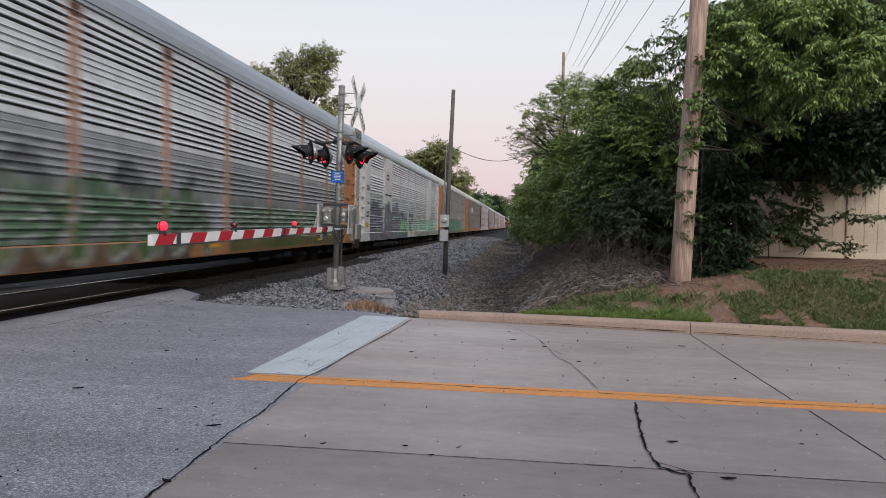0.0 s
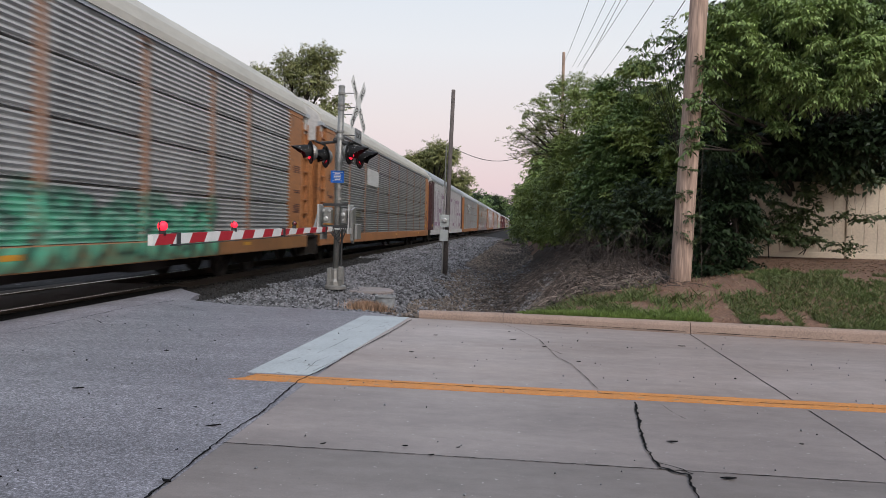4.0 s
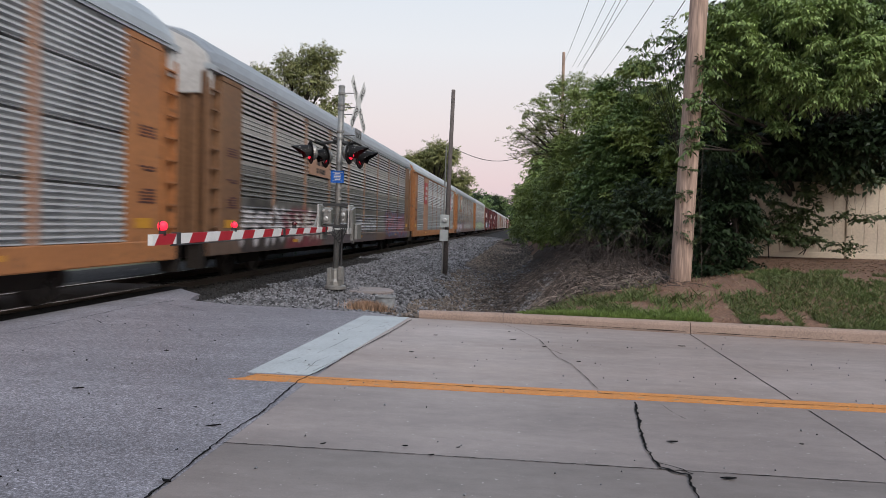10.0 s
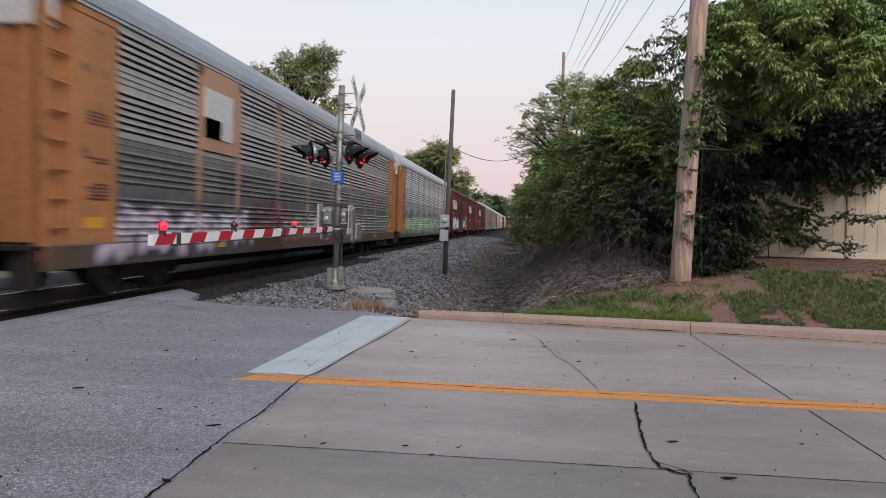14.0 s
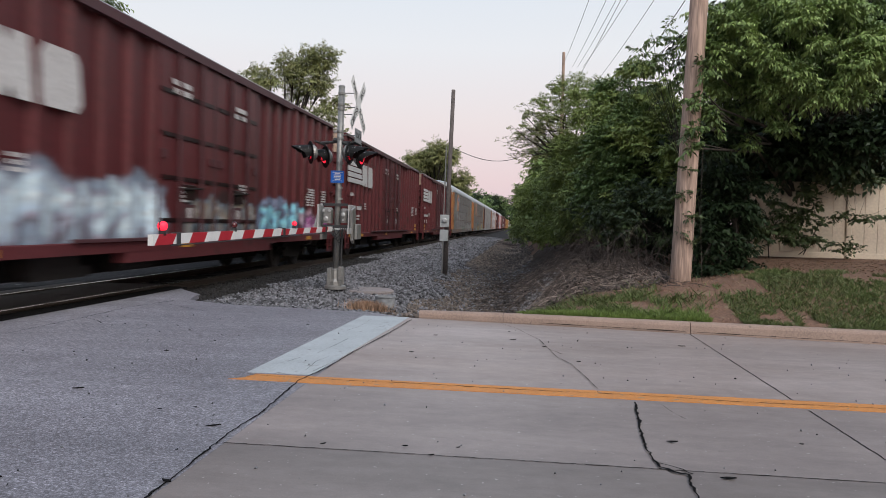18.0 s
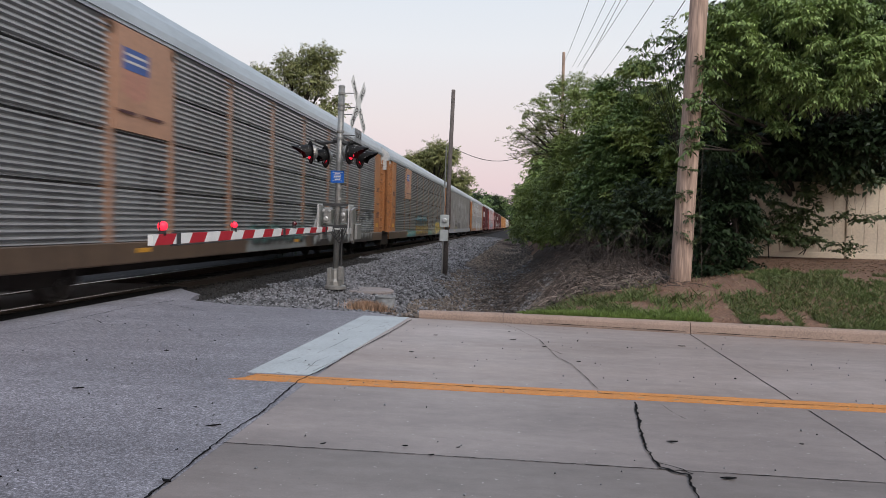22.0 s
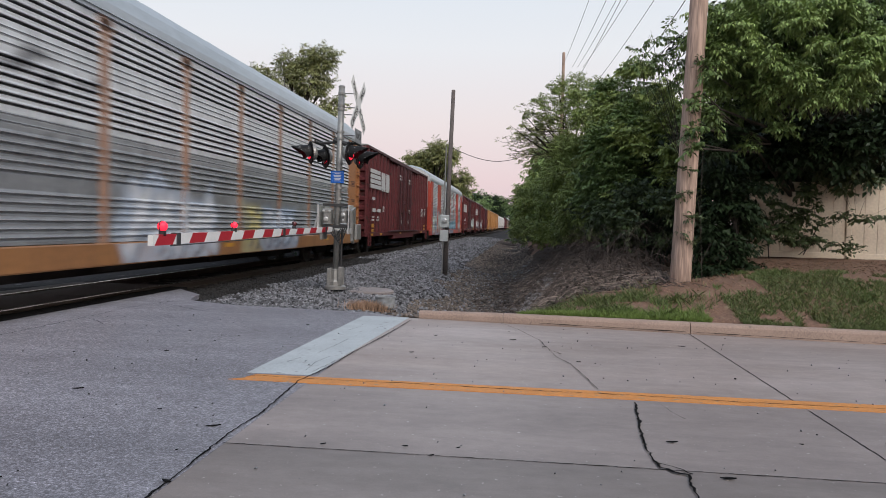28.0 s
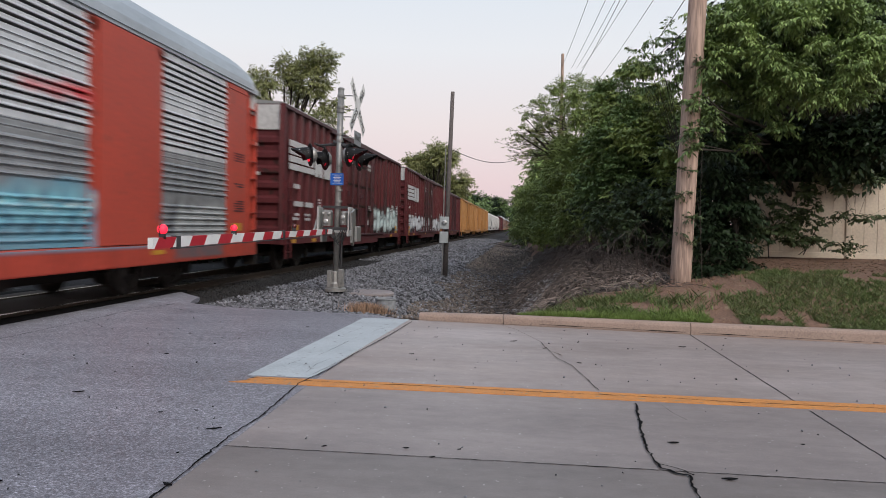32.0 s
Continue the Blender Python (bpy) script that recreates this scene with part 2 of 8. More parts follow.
RAIL_TOP = mat("polished_rail_head", (0.55, 0.55, 0.55), (0.4, 0.4, 0.4), 0.25, 1.0, grain=30, big=3, vary=0.2, bump=0.0)
# Dark timber, lowered further for the shade under the train.
TIE = mat("dark_timber_tie", (0.025, 0.021, 0.019), (0.04, 0.034, 0.03), 0.9, grain=25, big=3, vary=0.6, bump=0.4)
PANEL_GREY = mat("crossing_panel", (0.080, 0.066, 0.058), (0.055, 0.046, 0.041), 0.85, grain=40, big=1.5)
GALV = mat("galvanised_steel", (0.34, 0.335, 0.32), (0.25, 0.245, 0.235), 0.45, 0.55, grain=35, big=4, vary=0.25, bump=0.05)
ALUMINIUM = mat("brushed_aluminium", (0.62, 0.62, 0.61), (0.5, 0.5, 0.5), 0.4, 0.5, grain=35, big=5, vary=0.2, bump=0.04)
BLACK_PAINT = mat("black_enamel", (0.008, 0.008, 0.009), (0.014, 0.014, 0.014), 0.6, grain=20, big=5, vary=0.2, bump=0.02, coat=0.0, spot=(0.42, 0.42, 0.44), spot_at=0.63)
BLACK_PAINT.node_tree.nodes["Principled BSDF"].inputs["Specular IOR Level"].default_value = 0.2
RED_SHEET = mat("red_reflective_sheet", (0.42, 0.02, 0.035), (0.36, 0.02, 0.03), 0.45, grain=80, big=5, vary=0.15, bump=0.02)
WHITE_SHEET = mat("white_reflective_sheet", (0.74, 0.74, 0.73), (0.64, 0.64, 0.63), 0.45, grain=80, big=5, vary=0.12, bump=0.02, spot=(0.5, 0.48, 0.45), spot_at=0.7)
BLUE_SIGN = mat("blue_sign_sheet", (0.01, 0.13, 0.55), (0.01, 0.11, 0.48), 0.4, grain=60, big=5, vary=0.1, bump=0.0)
RED_LENS = mat("dark_red_lens", (0.09, 0.005, 0.008), (0.05, 0.004, 0.005), 0.2, grain=90, big=6, vary=0.3, bump=0.2, coat=0.5)
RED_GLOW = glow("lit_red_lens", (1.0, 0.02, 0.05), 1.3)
POLE_WOOD = mat("weathered_pole_wood", (0.44, 0.312, 0.248), (0.30, 0.212, 0.17), 0.9, grain=30, big=3, vary=0.6, bump=0.6, spot=(0.2, 0.14, 0.11), spot_at=0.64, stretch=(1, 1, 0.06), hard=(0.4, 0.62))
GREY_WOOD = mat("grey_weathered_wood", (0.13, 0.11, 0.105), (0.09, 0.077, 0.073), 0.9, grain=14, big=2, vary=0.5, bump=0.5)
DARK_STEEL = mat("dark_painted_steel", (0.04, 0.04, 0.042), None, 0.6, grain=20, big=3)
BOX_GREY = mat("grey_cabinet_paint", (0.44, 0.47, 0.47), (0.36, 0.38, 0.38), 0.55, grain=40, big=4, vary=0.2, bump=0.04)
FENCE = mat("cream_vinyl", (0.70, 0.60, 0.47), (0.62, 0.53, 0.42), 0.5, grain=25, big=1.2, vary=0.15, bump=0.03)
WIRE = mat("black_cable", (0.03, 0.03, 0.032), None, 0.6)
BARK = mat("brown_bark", (0.05, 0.04, 0.032), (0.03, 0.025, 0.02), 0.95, grain=20, big=4, vary=0.6, bump=0.7)
TWIG = mat("dry_grey_twig", (0.085, 0.066, 0.057), (0.048, 0.038, 0.033), 0.95, grain=20, big=3, vary=0.5, bump=0.2, island=0.4)
TWIG_PALE = mat("pale_dead_stem", (0.215, 0.172, 0.150), (0.12, 0.095, 0.083), 0.95, grain=20, big=3, vary=0.4, bump=0.2, island=0.75)
DRY_STALK = mat("dry_straw", (0.42, 0.27, 0.18), (0.34, 0.22, 0.15), 0.9, grain=30, big=5, vary=0.4, bump=0.1, island=0.3)


def leaf_mat(name, base, other):
    m = mat(name, base, other, 0.5, grain=9, big=0.9, vary=0.3, bump=0.0, island=0.28)
    b = m.node_tree.nodes["Principled BSDF"]
    b.inputs["Specular IOR Level"].default_value = 0.45
    return m


LITTER = leaf_mat("brown_fallen_leaf", (0.17, 0.105, 0.065), (0.10, 0.065, 0.042))
LEAF = leaf_mat("green_leaf", (0.238, 0.330, 0.098), (0.154, 0.232, 0.072))
# Paler green: light on the outer sprays is put into this leaf colour.
LEAF_LIGHT = leaf_mat("lit_pale_green_leaf", (0.27, 0.335, 0.092), (0.185, 0.245, 0.075))
# Near-black green: the shade deep inside the crowns is put into the leaf colour.
LEAF_SHADED = leaf_mat("shaded_green_leaf", (0.021, 0.037, 0.015), (0.013, 0.024, 0.010))
LEAF_SHADED.node_tree.nodes["Principled BSDF"].inputs["Specular IOR Level"].default_value = 0.2
LEAF_MID = leaf_mat("deep_green_leaf", (0.146, 0.216, 0.064), (0.100, 0.156, 0.050))
# Mid-dark green: shade on the low bush and the vines is in this colour.
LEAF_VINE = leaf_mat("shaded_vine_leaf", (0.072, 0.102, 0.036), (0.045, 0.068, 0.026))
LEAF_OLIVE = leaf_mat("olive_leaf", (0.29, 0.30, 0.12), (0.21, 0.225, 0.09))
GRASS = leaf_mat("grass_blade", (0.175, 0.262, 0.058), (0.130, 0.182, 0.054))
GRASS_DULL = leaf_mat("dull_grass_blade", (0.112, 0.165, 0.046), (0.140, 0.152, 0.058))
# ---- ground ----
TRACK_X = -8.14
NEAR_KERB, LINE_Y = 2.2, 6.3


def kerb_y(x):
    """The far kerb's face, which swings away a little towards the track."""
    return 10.66 - 0.14 * min(x, 5.0) if x > -1.6 else 10.88


def lerp(v, pts):
    return float(np.interp(v, [p[0] for p in pts], [p[1] for p in pts]))


def ground_z(x, y):
    """Height of the soil."""
    if y < kerb_y(x) + 0.2:
        return -0.09
    d = y - kerb_y(x)
    track = lerp(x, [(-14, -0.3), (-11.5, -0.14), (-6.4, -0.12), (-4.4, -0.10), (-2.6, -0.25), (-1.2, -0.6), (-0.4, -0.58), (0.3, -0.12), (1.2, 0.28), (2.6, 0.5), (5, 0.75), (12, 0.85)])
    near = lerp(x, [(-14, -0.1), (-6.4, -0.1), (-4.5, -0.02), (-2, -0.02), (-0.8, -0.02), (0.3, 0.10), (2.4, 0.13), (5, 0.15), (20, 0.15)])
    k = min(1.0, max(0.0, (d - 0.1) / 2.2))
    k = k * k * (3 - 2 * k)
    z = near + (track - near) * k
    if x > 0.2:
        z += lerp(x, [(0.2, 0), (1.0, 1), (2.0, 1), (3.2, 0)]) * lerp(d, [(0, 0), (2.0, 0.0), (4.5, 0.20), (20, 0.3)])
    if x > 2.0:
        z += min(1.0, (x - 2.0) / 2) * lerp(d, [(0, 0), (2.2, 0.0), (6.5, 0.12), (20, 0.2)])
    if x > -11 and abs(x - TRACK_X) > 3:
        z += (0.035 * noise.noise((x * 0.9, y * 0.9, 0.0)) + (0.07 * noise.noise((x * 2.3, y * 1.1, 2.0)) if -1.2 < x < 2.6 else 0.0)) * min(1, d * 0.5)
    return z


def axis_steps(fine0, fine1, step, far0, far1):
    v = list(np.arange(fine0, fine1, step)) + [fine1]
    s, a = step, fine1
    while a < far1:
        s *= 1.3
        a += s
        v.append(a)
    s, a = step, fine0
    while a > far0:
        s *= 1.3
        a -= s
        v.insert(0, a)
    return np.array(v)


xs, ys = axis_steps(-14, 14, 0.35, -2500, 2500), axis_steps(-2, 42, 0.2, -2500, 2500)
gv = np.array([(x, y, ground_z(x, y)) for y in ys for x in xs])
nx = len(xs)
ii = (np.arange(len(ys) - 1)[:, None] * nx + np.arange(nx - 1)[None, :]).ravel()
gf = np.stack([ii, ii + 1, ii + nx + 1, ii + nx], 1)
gm = arrays("ground", gv, gf, [FIELD, BALLAST, DIRT, TURF, OILY_SHADED, MUD], True)
mid = gv[gf].mean(1)
slot = np.zeros(len(gf), np.int32)
for i, (x, y, z) in enumerate(mid):
    d = y - kerb_y(x)
    if -14 < x < (0.0 if y < 13.5 else 0.5) + 0.35 * noise.noise((x, y, 3)) and y > 9:
        slot[i] = 4 if abs(x - TRACK_X) < 2.35 + 0.3 * noise.noise((x, y, 7)) else 5 if x > -2.3 + 0.5 * noise.noise((x * 0.7, y * 0.4, 5)) else 1
    elif -14 < x < -5:
        slot[i] = 4 if abs(x - TRACK_X) < 2.2 else 1
    elif 0 <= x < 40 and d > 0 and y < 30:
        slot[i] = 3 if (d < 0.9 + 1.1 * noise.noise((x * 0.6, y * 0.6, 1)) and 0.2 < x < 2.6) else 2
    elif -0.3 <= x < 6 and 9 < y < 120:
        slot[i] = 2
    if -0.9 < x < 2.3 + 0.3 * noise.noise((x, y, 4)) and d > 2.4 and y < 34:
        slot[i] = 5
gm.polygons.foreach_set("material_index", slot)
tagged(new("ground", gm), "rough ground with ballast, bare reddish dirt and turf", "ground", kind="structure")

# ---- road ----
road = thing("road", "worn concrete road with a double yellow centre line", "road", kind="structure")
JX = [-1.9, 2.4, 6.9, 11.4, 15.9, 20.4, 29.4, 47, 82, 150]
slab_y = [(NEAR_KERB + 0.004, 4.4), (4.4, 6.3), (6.3, None)]
for i in range(len(JX) - 1):
    for y0, y1 in slab_y:
        x0, x1 = JX[i] + 0.002, JX[i + 1] - 0.002
        g = Geo()
        if y1 is None:
            top = [(x0, y0 + 0.006), (x1, y0 + 0.006), (x1, kerb_y(x1)), (x0, kerb_y(x0))]
        else:
            top = [(x0, y0 + 0.001), (x1, y0 + 0.001), (x1, y1 - 0.001), (x0, y1 - 0.001)]
        g.prism(top, -0.22, 0.0)
        part("slab", g, CONCRETE_PALE if y1 is None else CONCRETE_BROWN if i == 0 and y1 < 5 else CONCRETE, road)
part("joint_bed", Geo().prism([(-1.9, NEAR_KERB), (150, NEAR_KERB), (150, 9.8), (5, 9.8), (-1.9, 10.7)], -0.25, -0.035), TAR, road)
APRON = [(-6.95, NEAR_KERB - 1.0), (-1.885, NEAR_KERB), (-1.885, 10.95), (-2.4, 11.3), (-3.34, 11.42), (-4.78, 11.58), (-5.5, 11.86), (-5.86, 12.06), (-6.0, 12.5), (-6.12, 13.0), (-6.64, 13.55), (-6.95, 13.9)]
part("approach_slab", Geo().prism(APRON, -0.25, 0.002), AGGREGATE, road, "pale exposed aggregate paving up to the rails")
part("approach_slab", Geo().prism([(-60, NEAR_KERB - 1), (-9.4, NEAR_KERB - 1), (-9.4, 14.2), (-10.5, 11.8), (-60, 11.2)], -0.25, 0.002), ASPHALT, road)
g = Geo()
for y0, y1 in ((6.17, 6.2995), (6.3005, 6.43)):
    pts = [(-2.62 + (0.12 if y0 > 6.3 else 0), y0), (60, y0), (60, y1), (-2.45, y1)]
    g.prism(pts, -0.005, 0.006)
part("centre_line", g, YELLOW_LINE, road, "worn double yellow centre line")
part("stop_line", Geo().prism([(-2.56, 6.48), (-1.94, 6.5), (-1.70, 10.85), (-2.42, 10.85)], -0.005, 0.006), WHITE_LINE, road, "worn pale stop line")


def crack(pts, width, jag=1.0, name="crack", z=0.009):
    """A tar-dark crack that wanders along points; jag is how unevenly."""
    random.seed(len(pts) * 7 + int(pts[0][0] * 100))
    line = []
    for (ax, ay), (bx, by) in zip(pts, pts[1:]):
        n = max(2, int(math.hypot(bx - ax, by - ay) / 0.035))
        for i in range(n):
            t = i / n
            line.append((ax + (bx - ax) * t + random.uniform(-1, 1) * min(width, 0.009) * 1.2 * jag, ay + (by - ay) * t + random.uniform(-1, 1) * min(width, 0.009) * 1.2 * jag))
    line.append(pts[-1])
    g = Geo()
    left, right = [], []
    for i, (x, y) in enumerate(line):
        qx, qy = line[min(i + 1, len(line) - 1)]
        px, py = line[max(i - 1, 0)]
        d = math.hypot(qx - px, qy - py) or 1
        w = width * (1 - jag * random.uniform(0, 0.5)) * (0.35 + 1.3 * abs(noise.noise((x * 5, y * 5, 1))) ** 0.7 * jag + 0.25 * (1 - jag))
        left.append((x - (qy - py) / d * w, y + (qx - px) / d * w, z))
        right.append((x + (qy - py) / d * w, y - (qx - px) / d * w, z))
    n = len(g.v)
    for a, b in zip(left, right):
        g.v += [a, b]
    for i in range(len(line) - 1):
        g.f.append((n + 2 * i, n + 2 * i + 1, n + 2 * i + 3, n + 2 * i + 2))
    return part(name, g, TAR, road)


crack([(0.99, 6.06), (0.93, 5.5), (0.87, 4.92), (0.87, 4.62), (0.89, 4.42), (0.95, 4.36), (1.03, 4.32), (1.01, 4.13), (1.0, 3.9), (1.04, 3.3)], 0.016)
crack([(0.87, 4.55), (0.92, 4.47), (1.02, 4.40), (1.06, 4.33)], 0.012)
crack([(1.20, 6.03), (1.24, 5.78), (1.30, 5.60)], 0.003)
crack([(-1.88, 3.0), (-1.91, 4.0), (-1.94, 4.6), (-1.91, 5.1), (-1.98, 6.23), (-1.88, 6.9), (-1.84, 7.7), (-1.70, 9.24), (-1.62, 10.6)], 0.010, 0.7)
crack([(-6.2, 6.6), (-6.16, 8.15), (-6.17, 9.47), (-6.22, 10.61), (-6.03, 11.83)], 0.010)
crack([(-6.17, 9.47), (-5.85, 9.25), (-5.58, 8.97)], 0.007)
crack([(-6.1, 11.45), (-5.6, 11.1), (-4.92, 10.63)], 0.007)
crack([(-0.27, 10.6), (-0.02, 10.08), (0.27, 9.16), (0.43, 8.01), (0.56, 7.65), (0.64, 7.14), (0.73, 6.49)], 0.005)
crack([(0.36, 8.5), (0.50, 8.2)], 0.008)
crack([(2.40, 10.3), (2.40, 6.45)], 0.009, 0.5, z=0.003)
crack([(2.40, 6.1), (2.40, 3.2)], 0.008, 0.5, z=0.003)
crack([(-2.5, 6.36), (-1.6, 6.33), (-1.0, 6.35), (0.2, 6.31), (1.0, 6.33), (1.9, 6.27), (3.2, 6.29), (6, 6.3)], 0.0065)
crack([(-1.9, 4.4), (0.0, 4.402), (2.4, 4.398)], 0.007, 0.5, z=0.003)
crack([(2.4, 4.4), (6.9, 4.4)], 0.007, 0.5, z=0.003)
# worn splits in the stop line's paint
for pts_ in ([(-2.2, 7.6), (-2.15, 8.06), (-2.11, 8.62)], [(-1.97, 6.64), (-1.93, 6.95), (-1.90, 7.24)], [(-1.98, 9.54), (-1.93, 9.75), (-1.84, 9.95)], [(-2.36, 7.05), (-2.30, 7.3)], [(-2.05, 6.7), (-2.08, 7.1), (-2.02, 7.45)], [(-2.28, 9.3), (-2.2, 9.7)]):
    crack(pts_, 0.0035)

crack([(x, kerb_y(x) - 0.012) for x in (-1.5, -0.5, 0.5, 1.5, 2.4)], 0.006)
crack([(x, kerb_y(x) - 0.02 - 0.03 * (x - 2.4)) for x in (2.4, 3.4, 4.4, 5.4, 6.4, 7.4)], 0.005)
# kerbs
kerb = thing("kerb", "pinkish concrete kerb along the road", "kerb", kind="structure")
for x0, x1 in [(-1.55, -0.245), (-0.235, 2.415), (2.425, 5.4), (5.41, 8.4), (8.41, 11.4), (11.41, 20), (20.01, 40)]:
    ya, yb = kerb_y(x0), kerb_y(x1)
    h0, h1 = (lerp(v, [(-1.6, 0.10), (-0.3, 0.13), (2.4, 0.155), (5, 0.175)]) for v in (x0, x1))
    rows = []
    for x, y, h in ((x0, ya, h0), (x1, yb, h1)):
        rows.append([(x, y, -0.2), (x, y + 0.015, h - 0.045), (x, y + 0.03, h - 0.015), (x, y + 0.06, h), (x, y + 0.19, h), (x, y + 0.2, h - 0.01), (x, y + 0.2, -0.2)])
    part("kerb_stone", Geo().rings(rows), KERB, kerb)
# the open seam between kerb face and gutter lip
for x0, x1 in ((0.3, 2.35), (2.5, 4.6), (4.7, 8.3)):
    g, n = Geo(), int((x1 - x0) / 0.04)
    for i in range(n + 1):
        x = x0 + (x1 - x0) * i / n
        z, h = 0.030 + 0.004 * noise.noise((x * 3, 1, 1)), 0.002 + 0.005 * max(0, noise.noise((x * 2.2, 5, 1)) + 0.1)
        y = kerb_y(x) + 0.001
        g.v += [(x, y, z - h), (x, y, z + h)]
        if i:
            g.f.append((2 * i - 2, 2 * i, 2 * i + 1, 2 * i - 1))
    part("seam", g, TAR, kerb)
g = Geo()
g.box(-1.5, 60, NEAR_KERB - 0.18, NEAR_KERB, -0.2, 0.15, 0.02)
part("kerb_stone", g, KERB, kerb)
tagged(part("pavement", Geo().box(-6, 60, -1.2, NEAR_KERB - 0.19, -0.2, 0.14), CONCRETE), "concrete pavement beside the road", "pavement", kind="structure")

# ---- track ----
track = thing("railway_track", "single railway track on dark ties in stone ballast", "railway track", kind="structure")
Y0, Y1 = -560, 1100
for sx in (-0.7525, 0.7525):
    x = TRACK_X + sx
    g = Geo()
    prof = [(-0.068, -0.11), (0.068, -0.11), (0.068, -0.1), (0.012, -0.085), (0.012, 0.015), (0.036, 0.025), (0.036, 0.052), (0.026, 0.058), (-0.026, 0.058), (-0.036, 0.052), (-0.036, 0.025), (-0.012, 0.015), (-0.012, -0.085), (-0.068, -0.1)]
    g.rings([[(x + px, y, pz) for px, pz in prof] for y in (Y0, 0, 60, Y1)])
    r = part("rail", g, RAIL, track, "rusty rail with a polished head")
    part("rail_head", Geo().box(x - 0.025, x + 0.025, Y0, Y1, 0.056, 0.060), RAIL_TOP, r)
tie_me = Geo().box(-1.3, 1.3, -0.115, 0.115, -0.18, 0.0, 0.012).mesh("tie", TIE)
for i in range(150):
    y = 14.6 + i * 0.52
    o = new("tie", tie_me)
    o.parent = track
    o.location = (TRACK_X, y, -0.095 + random.uniform(-0.008, 0.008))
for y0, y1 in [(a, a + 2.42) for a in np.arange(2.0, 13.5, 2.44)]:
    part("crossing_panel", Geo().box(TRACK_X - 0.66, TRACK_X + 0.66, y0, y1, -0.1, 0.045, 0.015), PANEL_GREY, track)
    # the shade beside the near rail is in this strip's colour
    part("crossing_panel", Geo().box(TRACK_X + 0.81, TRACK_X + 1.19, y0, y1 + 0.016, -0.1, 0.012), ASPHALT, track)
    part("crossing_panel", Geo().box(TRACK_X - 1.25, TRACK_X - 0.83, y0, y1, -0.1, 0.045, 0.015), PANEL_GREY, track)
# ---- train materials ----


def panel_mat(name, base, dirt, sprayed=False, shine=0.35):
    """Weathered car side metal, under spray paint where the part carries some."""
    m = mat(name, base, dirt, 0.42, shine, grain=9, big=0.55, vary=0.35, bump=0.05)
    n, l = m.node_tree.nodes, m.node_tree.links
    b = n["Principled BSDF"]
    col = b.inputs["Base Color"].links[0].from_socket
    co = n.new("ShaderNodeTexCoord").outputs["Object"]

    def math_(op, a, c=0.0):
        x = n.new("ShaderNodeMath")
        x.operation = op
        for i, v in enumerate((a, c)):
            if isinstance(v, (int, float)):
                x.inputs[i].default_value = v
            else:
                l.new(v, x.inputs[i])
        return x.outputs[0]

    def mix(f, a, c, kind="MIX"):
        x = n.new("ShaderNodeMix")
        x.data_type, x.blend_type = "RGBA", kind
        for s, v in (("Factor", f), ("A", a), ("B", c)):
            if isinstance(v, tuple):
                x.inputs[s].default_value = (*v, 1)
            elif isinstance(v, (int, float)):
                x.inputs[s].default_value = v
            else:
                l.new(v, x.inputs[s])
        return x.outputs["Result"]

    # rain streaks that run down the side
    st = n.new("ShaderNodeMapping")
    st.inputs["Scale"].default_value = (1, 6, 0.25)
    l.new(co, st.inputs["Vector"])
    t = n.new("ShaderNodeTexNoise")
    t.inputs["Scale"].default_value = 1.6
    l.new(st.outputs[0], t.inputs["Vector"])
    r = n.new("ShaderNodeMapRange")
    r.inputs["From Min"].default_value, r.inputs["From Max"].default_value = 0.45, 0.75
    r.inputs["To Max"].default_value = 0.55
    l.new(t.outputs[0], r.inputs["Value"])
    col = mix(r.outputs[0], col, tuple(c * 0.55 for c in dirt))
    if sprayed:
        at_ = n.new("ShaderNodeAttribute")
        at_.attribute_name = "spray"
        wear = n.new("ShaderNodeTexNoise")
        wear.inputs["Scale"].default_value, wear.inputs["Detail"].default_value = 6.0, 6
        l.new(co, wear.inputs["Vector"])
        thin = n.new("ShaderNodeMapRange")
        thin.inputs["From Min"].default_value, thin.inputs["From Max"].default_value = 0.62, 0.42
        thin.inputs["To Min"].default_value, thin.inputs["To Max"].default_value = 0.72, 0.97
        l.new(wear.outputs[0], thin.inputs["Value"])
        cover = math_("MULTIPLY", at_.outputs["Alpha"], thin.outputs[0])
        col = mix(cover, col, at_.outputs["Color"])
        l.new(math_("MULTIPLY", math_("SUBTRACT", 1.0, cover), shine), b.inputs["Metallic"])
    l.new(col, b.inputs["Base Color"])
    return m


